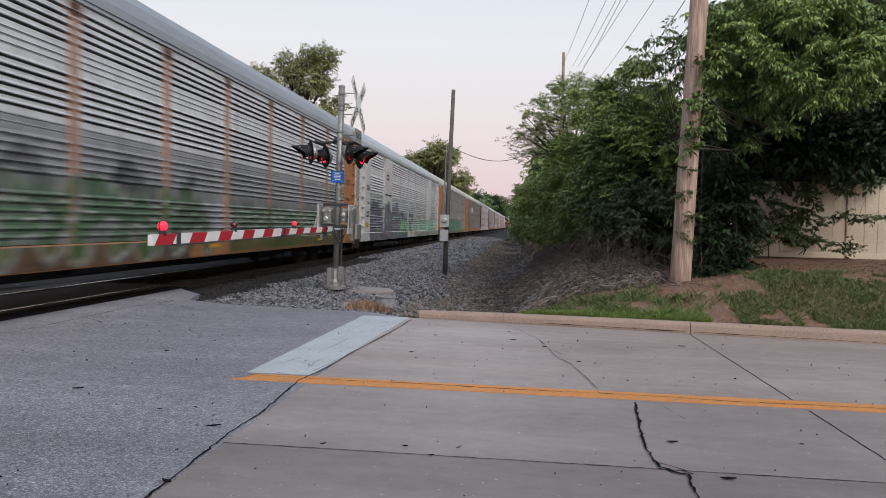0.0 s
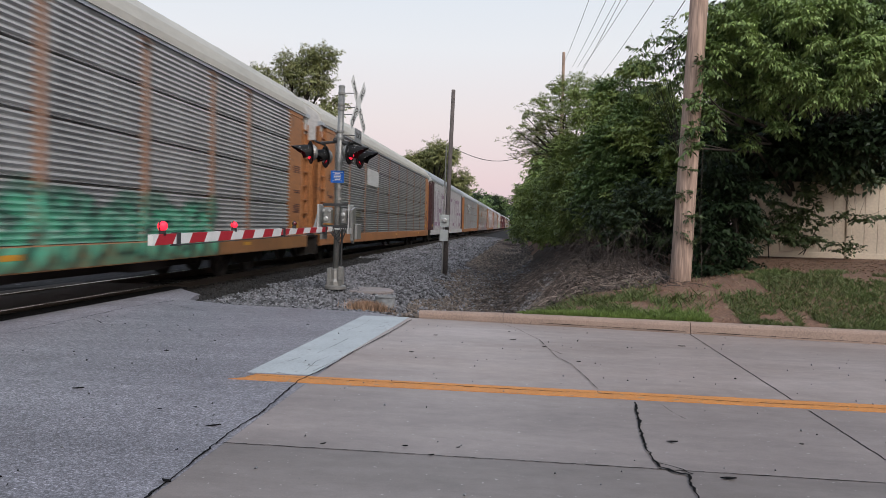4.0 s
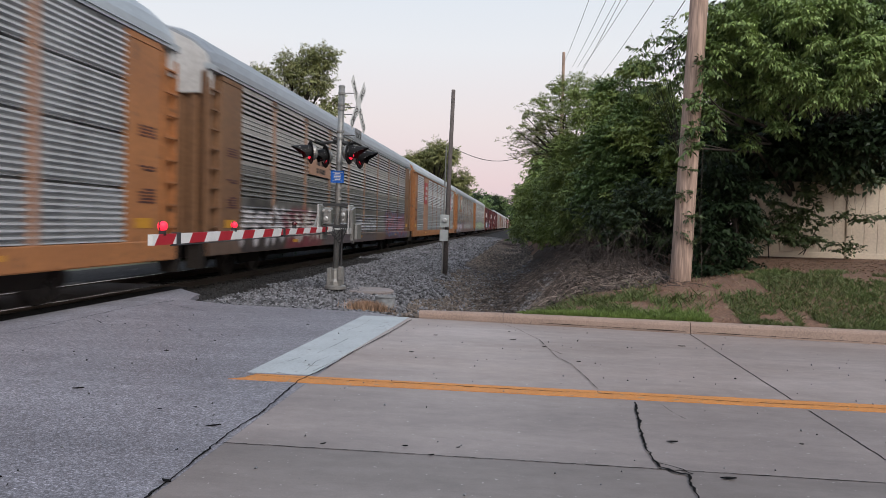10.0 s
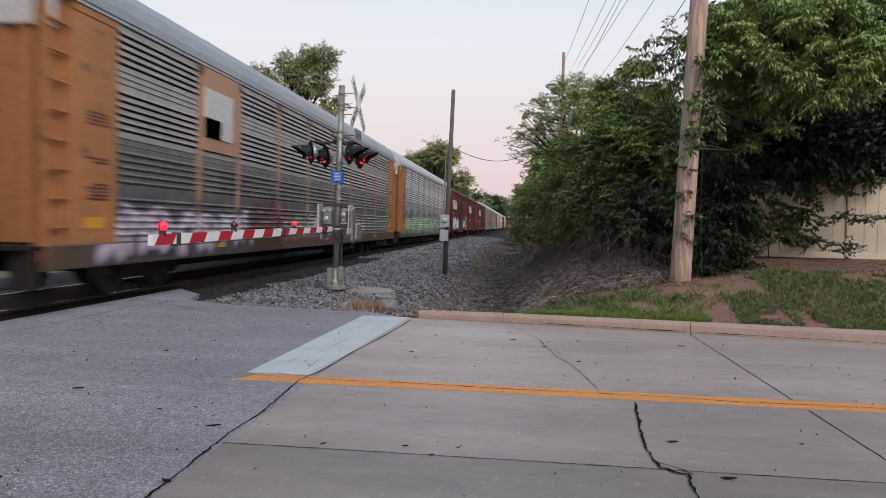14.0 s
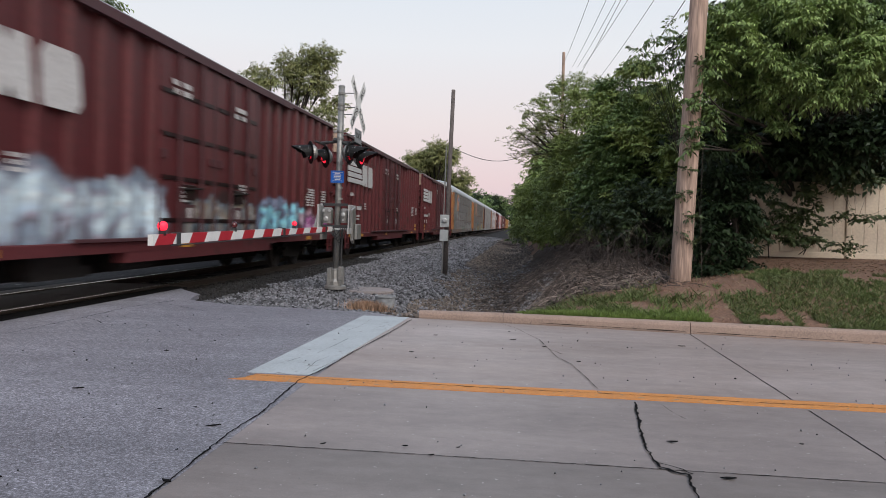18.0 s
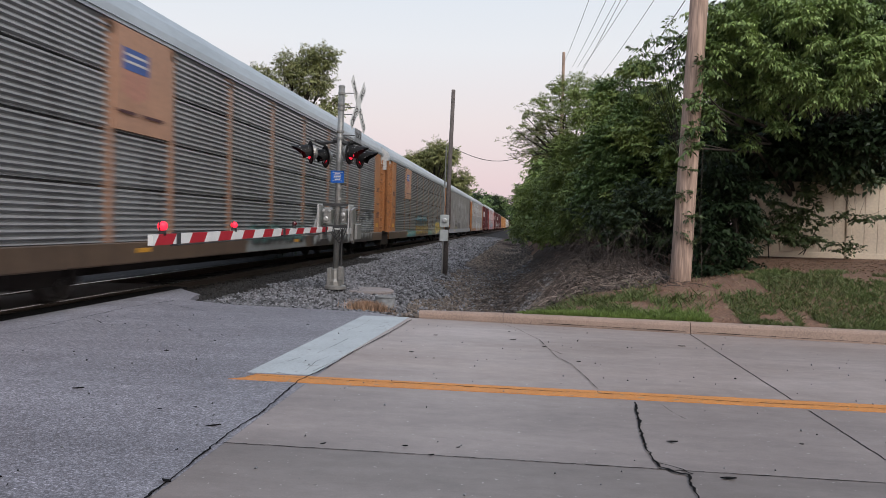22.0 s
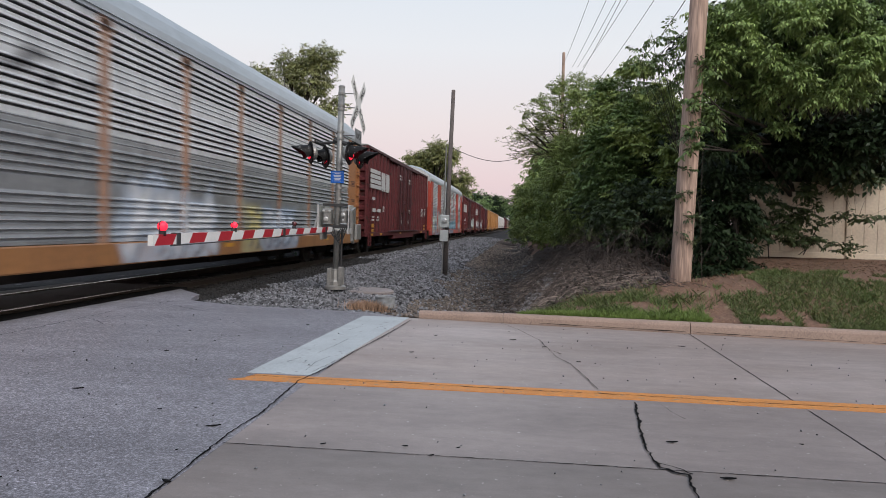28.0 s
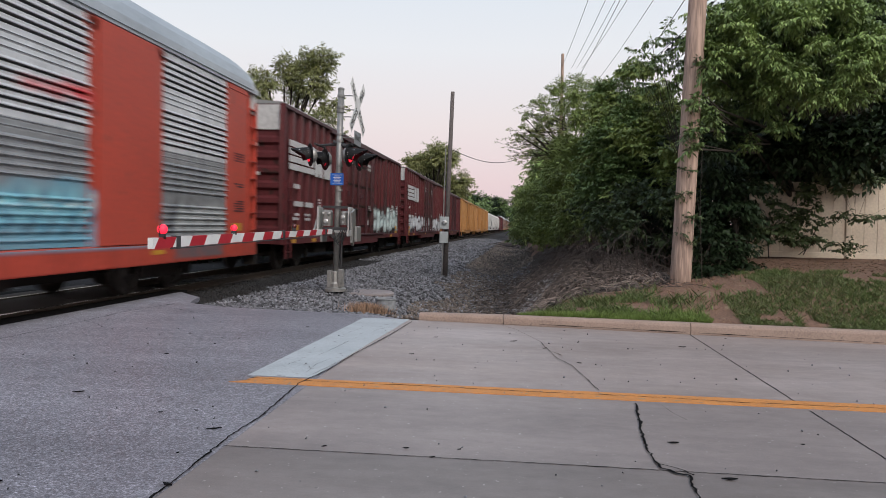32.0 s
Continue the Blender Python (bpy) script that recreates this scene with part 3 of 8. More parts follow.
class Wall:
    """A car side as a sheet of spray paint: colour and cover on a grid over (y, z)."""
    Y0, Z0, STEP = -13.7, 0.55, 0.025

    def __init__(self, seed):
        self.c = np.zeros((164, 1096, 4))
        self.rr = random.Random(seed)

    def lay(self, cover, rgb, box):
        a, b, c, d = box
        rgb = [v * (0.55 + 0.58 * v) for v in rgb]
        old = self.c[a:b, c:d]
        k = cover[..., None]
        old[..., :3] = np.where(k + old[..., 3:] > 0, (old[..., :3] * old[..., 3:] * (1 - k) + np.asarray(rgb) * k) / np.maximum(1e-6, old[..., 3:] * (1 - k) + k), 0)
        old[..., 3:] = old[..., 3:] * (1 - k) + k

    def window(self, y0, y1, z0, z1):
        f = lambda v, o, n: min(n, max(0, int((v - o) / self.STEP)))
        a, b, c, d = f(z0, self.Z0, 164), f(z1, self.Z0, 164), f(y0, self.Y0, 1096), f(y1, self.Y0, 1096)
        zz, yy = np.meshgrid(self.Z0 + self.STEP * (np.arange(a, b) + 0.5), self.Y0 + self.STEP * (np.arange(c, d) + 0.5), indexing="ij")
        return (a, b, c, d), yy, zz

    def reach(self, lines, yy, zz):
        """Distance of each cell from broken lines."""
        best = np.full(yy.shape, 9.0)
        for pts in lines:
            for (ay, az), (by, bz) in zip(pts, pts[1:]):
                vy, vz = by - ay, bz - az
                t = np.clip(((yy - ay) * vy + (zz - az) * vz) / (vy * vy + vz * vz + 1e-9), 0, 1)
                best = np.minimum(best, np.hypot(yy - ay - vy * t, zz - az - vz * t))
        return best

    def stroke(self, lines, width, rgb, soft=0.02, strength=1.0):
        ys, zs = [p[0] for q in lines for p in q], [p[1] for q in lines for p in q]
        m = width + 0.1
        box, yy, zz = self.window(min(ys) - m, max(ys) + m, min(zs) - m, max(zs) + m)
        d = self.reach(lines, yy, zz)
        self.lay(np.clip((width - d) / soft + 0.5, 0, 1) * strength, rgb, box)

    def glyph(self, y, z, w, h):
        """A letter-like knot of a few bent strokes."""
        rr = self.rr

        def bend(a, b, c):
            return [(y + w * ((1 - t) ** 2 * a[0] + 2 * t * (1 - t) * b[0] + t * t * c[0]), z + h * ((1 - t) ** 2 * a[1] + 2 * t * (1 - t) * b[1] + t * t * c[1])) for t in np.linspace(0, 1, 8)]

        q = lambda a0, a1, b0, b1: (rr.uniform(a0, a1), rr.uniform(b0, b1))
        lines = [bend(q(0, 0.3, 0, 0.2), q(-0.2, 0.9, 0.3, 1.2), q(0.5, 1.0, 0.6, 1.0)), bend(q(0.1, 0.5, 0.7, 1.0), q(0.4, 1.4, 0.3, 0.9), q(0.6, 1.1, 0, 0.25))]
        if rr.random() < 0.6:
            lines.append(bend(q(-0.1, 0.4, 0.3, 0.6), q(0.2, 0.8, 0.1, 0.9), q(0.7, 1.3, 0.3, 0.7)))
        return lines

    def piece(self, y0, y1, z0, z1, fill, back, line, scale):
        """A row of fat letters on a cloud of the second colour, with outline and glints."""
        rr = self.rr
        h = z1 - z0
        box, yy, zz = self.window(y0 - 0.4, y1 + 0.4, z0 - 0.3, z1 + 0.4)
        if yy.size:
            ph = rr.uniform(0, 9)
            edge = z1 + 0.04 + 0.13 * h * (np.sin(yy * 2.3 + ph) + 0.6 * np.sin(yy * 5.1 + 2 * ph)) - zz
            side = np.minimum(yy - y0, y1 - yy) + 0.15 * np.sin(zz * 6 + ph)
            self.lay(np.clip(np.minimum(edge, side) / 0.10 + 0.4, 0, 1) * (0.86 + 0.10 * np.sin(yy * 1.7 + zz * 3 + ph)), back, box)
        if scale <= 0:
            return
        y, w0 = y0 + 0.1, h * 0.78 / max(0.5, scale) * 0.8
        while y < y1 - 0.4:
            w = w0 * rr.uniform(0.8, 1.25)
            sk = self.glyph(y + 0.1, z0 + h * rr.uniform(0.10, 0.18), w * 0.95, h * rr.uniform(0.68, 0.82))
            fat = min(w, h) * rr.uniform(0.12, 0.16)
            self.stroke([[(a + 0.07, b - 0.06) for a, b in q] for q in sk], fat + 0.05, tuple(v * 0.45 for v in line), 0.03, 0.9)
            self.stroke(sk, fat + 0.045, line, 0.02, 0.95)
            tone = rr.uniform(0.8, 1.25)
            self.stroke(sk, fat, tuple(min(0.75, v * tone) for v in fill), 0.03)
            self.stroke([[(a, b + fat * 0.25) for a, b in q] for q in sk], fat * 0.45, tuple(min(0.8, v * 1.5 + 0.05) for v in fill), fat * 0.8, 0.6)
            for q in sk:
                a, b = q[len(q) // 2]
                self.stroke([[(a - 0.05, b + fat * 0.4), (a + 0.04, b + fat * 0.45)]], 0.02, (0.7, 0.7, 0.68), 0.02, 0.8)
            y += w * rr.uniform(0.62, 0.85)

    def clouds(self, y0, y1, z0, z1, n, rgb, r=0.5):
        """Soft patches of overspray; on three cars also the colour of a lamp's flare."""
        rr = self.rr
        for k in range(n):
            y, z = rr.uniform(y0, y1), rr.uniform(z0, z1)
            box, yy, zz = self.window(y - 2 * r, y + 2 * r, z - r, z + r)
            if yy.size:
                a, b = r * rr.uniform(0.5, 1.6), r * rr.uniform(0.3, 0.8)
                d = np.hypot((yy - y) / a, (zz - z) / b) + 0.25 * np.sin(yy * 7 + k) * np.sin(zz * 9 + k)
                self.lay(np.clip((1 - d) * 1.6, 0, 1) * rr.uniform(0.4, 0.85), rgb, box)

    def tag(self, y, z, w, h, rgb, width=0.025):
        """A quick thin signature scrawl."""
        rr = self.rr
        pts = [(y + w * k / 11 + rr.uniform(-0.05, 0.05), z + h * rr.random()) for k in range(12)]
        self.stroke([pts], width, rgb, 0.02, 0.85)

    def drips(self, y0, y1, z, n, rgb):
        for k in range(n):
            y, L = self.rr.uniform(y0, y1), self.rr.uniform(0.1, 0.4)
            self.stroke([[(y, z), (y, z - L)]], 0.015, rgb, 0.02, 0.6)

    def on(self, ob, bare=0):
        """Give a part of the near side its share of the paint."""
        me = ob.data
        co = np.empty(len(me.vertices) * 3)
        me.vertices.foreach_get("co", co)
        co = co.reshape(-1, 3)
        u = np.clip((co[:, 1] - self.Y0) / self.STEP - 0.5, 0, 1094.9)
        v = np.clip((co[:, 2] - self.Z0) / self.STEP - 0.5, 0, 162.9)
        a, b = v.astype(int), u.astype(int)
        fu, fv = (u - b)[:, None], (v - a)[:, None]
        c = self.c
        pick = (c[a, b] * (1 - fu) + c[a, b + 1] * fu) * (1 - fv) + (c[a + 1, b] * (1 - fu) + c[a + 1, b + 1] * fu) * fv
        pick[co[:, 0] < 0] = 0
        pick[:bare] = 0
        me.attributes.new("spray", "FLOAT_COLOR", "POINT").data.foreach_set("color", np.ascontiguousarray(pick, np.float32).ravel())
        return ob


def fine(a, b, step=0.09):
    return list(np.linspace(a, b, max(2, int(abs(b - a) / step) + 1)))


def sheet(g, x, y0, y1, z0, z1, step=0.07):
    """A finely divided upright sheet facing +x."""
    g.bare = len(g.v)
    return g.rings([[(x, yy, z) for z in fine(z0, z1, step)] for yy in fine(y0, y1, step)], caps=False, closed=False)


ORANGE = mat("weathered_orange_paint", (0.385, 0.160, 0.056), (0.255, 0.108, 0.046), 0.6, grain=12, big=0.8, vary=0.35, bump=0.05, spot=(0.15, 0.08, 0.045), spot_at=0.64)
TAN_POST = mat("faded_orange_post_paint", (0.40, 0.225, 0.145), (0.31, 0.175, 0.118), 0.6, grain=12, big=1.0, vary=0.3, bump=0.05)
RED_CAR = mat("faded_red_paint", (0.45, 0.062, 0.036), (0.36, 0.055, 0.036), 0.55, grain=12, big=0.8, vary=0.3, bump=0.05, spot=(0.2, 0.05, 0.035), spot_at=0.66)
RUSTY_END = mat("rusty_brown_end_paint", (0.20, 0.105, 0.052), (0.14, 0.072, 0.04), 0.65, grain=12, big=0.8, vary=0.35, bump=0.05)
WHITE_CAR = mat("grimy_white_paint", (0.55, 0.54, 0.53), (0.43, 0.42, 0.41), 0.55, grain=12, big=0.8, vary=0.3, bump=0.05)
MAROON = mat("maroon_car_paint", (0.108, 0.024, 0.027), (0.078, 0.02, 0.022), 0.6, grain=12, big=0.7, vary=0.35, bump=0.06, spot=(0.05, 0.022, 0.02), spot_at=0.62)
MAROON.node_tree.nodes["Principled BSDF"].inputs["Specular IOR Level"].default_value = 0.22
MAROON_DARK = mat("dark_maroon_paint", (0.068, 0.021, 0.025), (0.045, 0.016, 0.019), 0.6, grain=12, big=0.7, vary=0.35, bump=0.06)
YELLOW_CAR = mat("faded_yellow_brown_paint", (0.40, 0.19, 0.055), (0.30, 0.14, 0.05), 0.6, grain=12, big=0.7, vary=0.35, bump=0.05)
CREAM = mat("peach_end_paint", (0.50, 0.36, 0.27), (0.40, 0.29, 0.215), 0.6, grain=12, big=1.0)
ROSY = mat("rosy_end_paint", (0.21, 0.125, 0.12), (0.14, 0.07, 0.07), 0.6, grain=12, big=1.4, vary=0.6)
STENCIL = mat("white_stencil_paint", (0.55, 0.54, 0.53), (0.45, 0.43, 0.42), 0.6, grain=20, big=2, vary=0.3)
STRIPE = mat("yellow_reflector_strip", (0.55, 0.27, 0.03), (0.45, 0.22, 0.03), 0.4, grain=20, big=3, vary=0.2)
ROOF_CREAM = mat("cream_roof_paint", (0.50, 0.475, 0.42), (0.40, 0.38, 0.335), 0.55, 0.1, grain=8, big=0.5, vary=0.25, bump=0.04)
ROOF_GREY = mat("dull_grey_roof", (0.30, 0.325, 0.355), (0.23, 0.25, 0.275), 0.5, 0.3, grain=8, big=0.5, vary=0.3, bump=0.04)
ROOF = mat("pale_galvanised_roof", (0.44, 0.48, 0.51), (0.34, 0.37, 0.40), 0.45, 0.4, grain=8, big=0.5, vary=0.25, bump=0.04)
UNDER = mat("sooty_underframe", (0.02, 0.017, 0.016), (0.03, 0.025, 0.021), 0.85, grain=15, big=2)
UNDER.node_tree.nodes["Principled BSDF"].inputs["Specular IOR Level"].default_value = 0.15
WHEEL = mat("worn_wheel_steel", (0.07, 0.06, 0.055), (0.04, 0.035, 0.03), 0.55, 0.5, grain=20, big=4)
SLOT = mat("dark_gap", (0.02, 0.02, 0.022), None, 0.9)
SEAL = mat("grey_end_seal", (0.27, 0.28, 0.29), (0.2, 0.21, 0.22), 0.6, grain=10, big=1.5)
VIOLET = mat("faded_violet_spray", (0.27, 0.165, 0.245), (0.38, 0.28, 0.35), 0.6, grain=14, big=1.0, vary=0.3, bump=0.0)
LOGO_RED = mat("faded_red_logo_paint", (0.38, 0.05, 0.06), None, 0.6)
MINT = mat("green_logo_paint", (0.12, 0.36, 0.2), None, 0.6)
LOGO_PINK = mat("faded_pink_logo_paint", (0.45, 0.2, 0.16), None, 0.6)
LOGO_PALE = mat("faded_pink_disc_paint", (0.56, 0.44, 0.43), (0.5, 0.42, 0.41), 0.6)
LOGO_BLUE = mat("blue_logo_paint", (0.05, 0.10, 0.30), None, 0.6)

# ---- trucks ----
WHEELSETS = []


def truck(parent, y):
    """A two-axle truck under a car."""
    t = new("truck")
    t.parent, t.location = parent, (0, y, 0)
    for sx in (-1, 1):
        x = sx * 1.0
        g = Geo()
        out = [(-1.05, 0.50), (-0.72, 0.46), (-0.45, 0.30), (0.45, 0.30), (0.72, 0.46), (1.05, 0.50), (1.05, 0.66), (0.5, 0.82), (-0.5, 0.82), (-1.05, 0.66)]
        g.rings([[(x - 0.07, a, b) for a, b in out], [(x + 0.07, a, b) for a, b in out]])
        g.disc((x + sx * 0.06, -0.86, 0.457), (sx, 0, 0), [(0, 0.16), (0.07, 0.16), (0.1, 0.1)], 10)
        g.disc((x + sx * 0.06, 0.86, 0.457), (sx, 0, 0), [(0, 0.16), (0.07, 0.16), (0.1, 0.1)], 10)
        part("side_frame", g, UNDER, t)
    g = Geo().box(-1.0, 1.0, -0.22, 0.22, 0.36, 0.70, 0.03)
    part("bolster", g, UNDER, t)
    for y2 in (-0.86, 0.86):
        w = Geo()
        w.tube([(-0.95, 0, 0), (0.95, 0, 0)], 0.08, 8)
        for sx in (-1, 1):
            w.disc((sx * 0.69, 0, 0), (sx, 0, 0), [(-0.02, 0.46), (0.0, 0.482), (0.03, 0.482), (0.045, 0.46), (0.13, 0.452), (0.132, 0.40), (0.09, 0.36), (0.085, 0.2), (0.14, 0.13), (0.16, 0.1)], 20)
            for k in range(3):
                a = k * math.tau / 3
                w.box(sx * 0.79 - 0.015, sx * 0.79 + 0.015, 0.26 * math.cos(a) - 0.04, 0.26 * math.cos(a) + 0.04, 0.26 * math.sin(a) - 0.03, 0.26 * math.sin(a) + 0.03)
        o = part("wheelset", w, WHEEL, t)
        o.location = (0, y2, 0.457)
        WHEELSETS.append((o, y2))
    return t


def coupler(parent, y, s):
    g = Geo().box(-0.1, 0.1, min(y, y + s * 0.75), max(y, y + s * 0.75), 0.72, 0.95, 0.02)
    g.box(-0.19, 0.19, min(y + s * 0.5, y + s * 0.82), max(y + s * 0.5, y + s * 0.82), 0.70, 0.98, 0.03)
    g.tube([(0.3, y, 0.8), (0.32, y + s * 0.3, 0.55), (0.15, y + s * 0.65, 0.5)], 0.025, 6)
    part("coupler", g, UNDER, parent)


def ladder(parent, x, y0, y1, z0, z1, n, material):
    g = Geo()
    s = 1 if x > 0 else -1
    xa, xb = sorted((x, x + s * 0.05))
    for y in (y0, y1):
        g.box(xa, xb, y - 0.02, y + 0.02, z0, z1)
    for i in range(n):
        z = z0 + (z1 - z0) * (i + 0.5) / n
        g.box(xa, xb + 0.01, y0, y1, z - 0.015, z + 0.015)
    part("ladder", g, material, parent)


def bars(parent, x, y, z, w, h, rows, material, seed=1):
    """Stencilled lines too blurred to read, as plain bars on the side x > 0; y is their far end."""
    rr = random.Random(seed)
    g = Geo()
    for i in range(rows):
        zz = z - i * h * 1.6
        n = rr.choice((1, 2, 2, 3))
        a = y
        for k in range(n):
            ww = w / n * rr.uniform(0.6, 0.9)
            g.box(x, x + 0.004, a - ww, a, zz - h, zz)
            a -= w / n
    tagged(part("stencil", g, material, parent), kind="stuff")


# ---- autorack ----
FINE, COARSE, PLAIN = "fine", "coarse", "plain"


def side_profile(kind):
    """(height, depth inwards) up one corrugated side panel."""
    p = [(0.98, 0.03)] if kind == COARSE else [(0.98, 0.0)]
    if kind == FINE:
        z = 1.0
        for row in range(4):
            for k in range(9):
                p += [(z, 0.0), (z + 0.007, 0.045), (z + 0.034, 0.045), (z + 0.062, 0.0)]
                z += 0.094
            if row < 3:
                p += [(z, 0.0), (z + 0.002, 0.12), (z + 0.045, 0.12), (z + 0.047, 0.0)]
                z += 0.05
    elif kind == PLAIN:
        z = 1.1
        while z < 4.4:
            p += [(z, 0.0), (z + 0.002, 0.03), (z + 0.016, 0.03), (z + 0.018, 0.0)]
            z += 0.205
    else:
        # ridges low down, open slots higher up, plain bands between
        for z0, n, slot in ((1.03, 6, 0), (1.92, 5, 0), (2.80, 6, 1), (3.88, 5, 1)):
            for k in range(n):
                z = z0 + k * 0.118
                if slot:
                    p += [(z, 0.03), (z + 0.003, 0.12), (z + 0.034, 0.12), (z + 0.036, 0.004), (z + 0.046, 0.0), (z + 0.08, 0.03)]
                else:
                    p += [(z, 0.03), (z + 0.028, 0.046), (z + 0.046, 0.046), (z + 0.052, 0.0), (z + 0.066, -0.006), (z + 0.1, 0.03)]
        # faint swages on the plain bands
        p += [(z + d, e) for z in (2.56, 2.66, 3.56, 3.66, 3.76) for d, e in ((0, 0.03), (0.012, 0.040), (0.026, 0.040), (0.034, 0.026), (0.05, 0.03))]
        p.sort(key=lambda q: q[0])
    p = [q for q in p if q[0] < 4.5]
    p.append((4.52, p[0][1]))
    return p


def autorack(style, y):
    """A tall enclosed car carrier, its centre y metres along the track."""
    c = thing("autorack_car", style["label"], "railcar", pose(TRACK_X, y, 0.06), group="cars of the train")
    paint, post_m, strip_m = style["sill"], style["post"], style["strip"]
    prof = side_profile(style["ribs"])
    art = style.get("art")
    top = style.get("art_top", 2.3)
    flat = style.get("flat", {})
    edge = 8.8 if flat else 9.55
    bays = [-11.77, -edge, -6.8, -4.1, -1.36, 1.36, 4.1, 6.8, edge, 11.77]
    for s in (-1, 1):
        for i in range(9):
            ya, yb = bays[i] + (0.1 if i else 0), bays[i + 1] - (0.1 if i < 8 else 0)
            g = Geo()
            if s > 0 and i in flat and flat[i] is None:
                part("upper_plate", Geo().box(1.5, 1.575, ya - 0.02, yb + 0.02, 2.82, 4.52), TAN_POST, c, "faded orange upper panel")
            elif s > 0 and i in flat:
                g.box(1.5, 1.57, ya - 0.02, yb + 0.02, 0.98, 4.52)
                if art:
                    sheet(g, 1.573, ya - 0.02, yb + 0.02, 0.98, 4.52)
                o = part("side_panel", g, flat[i], c)
                if art:
                    art.on(o, g.bare)
                continue
            if art and s > 0:
                lo, hi = [q for q in prof if q[0] <= top], [q for q in prof if q[0] > top]
                hi.insert(0, lo[-1])
                g.rings([[(1.56 - d, yy, z) for z, d in lo] for yy in fine(ya, yb)], caps=False, closed=False)
                g.rings([[(1.56 - d, yy, z) for z, d in hi] for yy in (ya, yb)], caps=False, closed=False)
                band = [(a, b) for yy in fine(ya, yb)[1:] for a, b in zip(lo, lo[1:])] + list(zip(hi, hi[1:]))
            else:
                g.rings([[(s * (1.56 - d), yy, z) for z, d in prof] for yy in ((ya, yb) if s > 0 else (yb, ya))], caps=False, closed=False)
                band = list(zip(prof, prof[1:]))
            g.rings([[(s * (1.56 - 0.13), yy, z) for z in (0.98, 4.52)] for yy in ((ya, yb) if s > 0 else (yb, ya))], caps=False, closed=False)
            o = part("side_panel", g, style["panel"], c)
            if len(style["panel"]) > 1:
                # light on the ridges and shade between them are put into two metals
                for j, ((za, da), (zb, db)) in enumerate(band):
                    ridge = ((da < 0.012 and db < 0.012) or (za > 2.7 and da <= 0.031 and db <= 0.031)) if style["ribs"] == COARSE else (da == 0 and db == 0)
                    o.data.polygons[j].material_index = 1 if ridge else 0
            if art and s > 0:
                art.on(o)
        for i in range(1, 9):
            yy = bays[i]
            if s > 0 and style.get("bare") and (i - 1 in flat or i in flat):
                continue
            xa, xb = sorted((s * 1.42, s * 1.542))
            g = Geo().box(xa, xb, yy - 0.115, yy + 0.115, 0.95, 4.56, 0.012)
            g.box(xa, xb, yy - 0.19, yy + 0.19, 4.32, 4.50)
            if art and s > 0:
                sheet(g, 1.545, yy - 0.1, yy + 0.1, 0.97, top)
                art.on(part("post", g, post_m, c), g.bare)
            else:
                part("post", g, post_m, c)
        xa, xb = sorted((s * 1.30, s * 1.56))
        g = Geo().box(xa, xb, -13.55, 13.55, 0.60, 0.97, 0.02)
        for yy in np.arange(-11, 11.1, 2.75):
            g.box(min(s * 1.55, s * 1.575), max(s * 1.55, s * 1.575), yy - 0.28, yy + 0.28, 0.74, 0.9, 0.01)
        if art and s > 0:
            sheet(g, 1.577, -13.5, 13.5, 0.62, 0.95)
            art.on(part("side_sill", g, paint, c), g.bare)
        else:
            part("side_sill", g, paint, c)
        part("top_chord", Geo().box(min(s * 1.44, s * 1.575), max(s * 1.44, s * 1.575), -13.6, 13.6, 4.54, 4.66, 0.01), style["chord"], c)
        for e in (-1, 1):
            ya, yb = sorted((e * 11.79, e * 12.95))
            xa, xb = sorted((s * 1.40, s * 1.545))
            g = Geo().box(xa, xb, ya, yb, 0.95, 4.42, 0.02)
            g.box(min(s * 1.40, s * 1.555), max(s * 1.40, s * 1.555), ya, yb, 4.42, 4.535, 0.01)
            part("end_strip", g, strip_m, c)
            g = Geo()
            ya, yb = sorted((e * 13.02, e * 13.58))
            g.box(min(s * 1.36, s * 1.46), max(s * 1.36, s * 1.46), ya, yb, 0.75, 4.5, 0.02)
            for yy in (ya + 0.05, yb - 0.05):
                g.box(min(s * 1.40, s * 1.50), max(s * 1.40, s * 1.50), yy - 0.05, yy + 0.05, 0.75, 4.5)
            part("corner_post", g, strip_m, c)
            ladder(c, s * 1.50, ya + 0.05, yb - 0.05, 0.6, 4.35, 9, strip_m)
            if s > 0:
                y2 = e * 12.4
                for k, (z, n) in enumerate(((3.0, 4), (2.3, 2), (1.9, 5))):
                    bars(c, 1.547, y2 + 0.35, z, 0.6, 0.035, n, MAROON_DARK if style["post"] is not MAROON_DARK else STENCIL, k)
                part("reflector", Geo().box(1.546, 1.551, y2 - 0.3, y2 + 0.25, 1.2, 1.38), STRIPE, c)
    # roof shell, a little lower at both ends
    sect = [(1.60, 4.60), (1.59, 4.75), (1.50, 4.98), (1.2, 5.25), (0.7, 5.54), (0.0, 5.70)]
    rings = []
    stations = [(-13.45, 0.88), (-13.1, 0.96), (-12.6, 1.0)] + [(y2 + d, k) for y2 in bays[1:-1] for d, k in ((-0.06, 1.0), (-0.03, 1.008), (0.03, 1.008), (0.06, 1.0))] + [(12.6, 1.0), (13.1, 0.96), (13.45, 0.88)]
    for yy, k in stations:
        f = lambda x, z: (x * (1 if k >= 0.95 else 0.96), yy, 4.6 + (z - 4.6) * k if k < 1 else z + (k - 1))
        rings.append([f(-x, z) for x, z in sect] + [f(x, z) for x, z in reversed(sect[:-1])])
    part("roof", Geo().rings(rings, caps=True, closed=True), style["roof"], c, "ribbed metal roof")
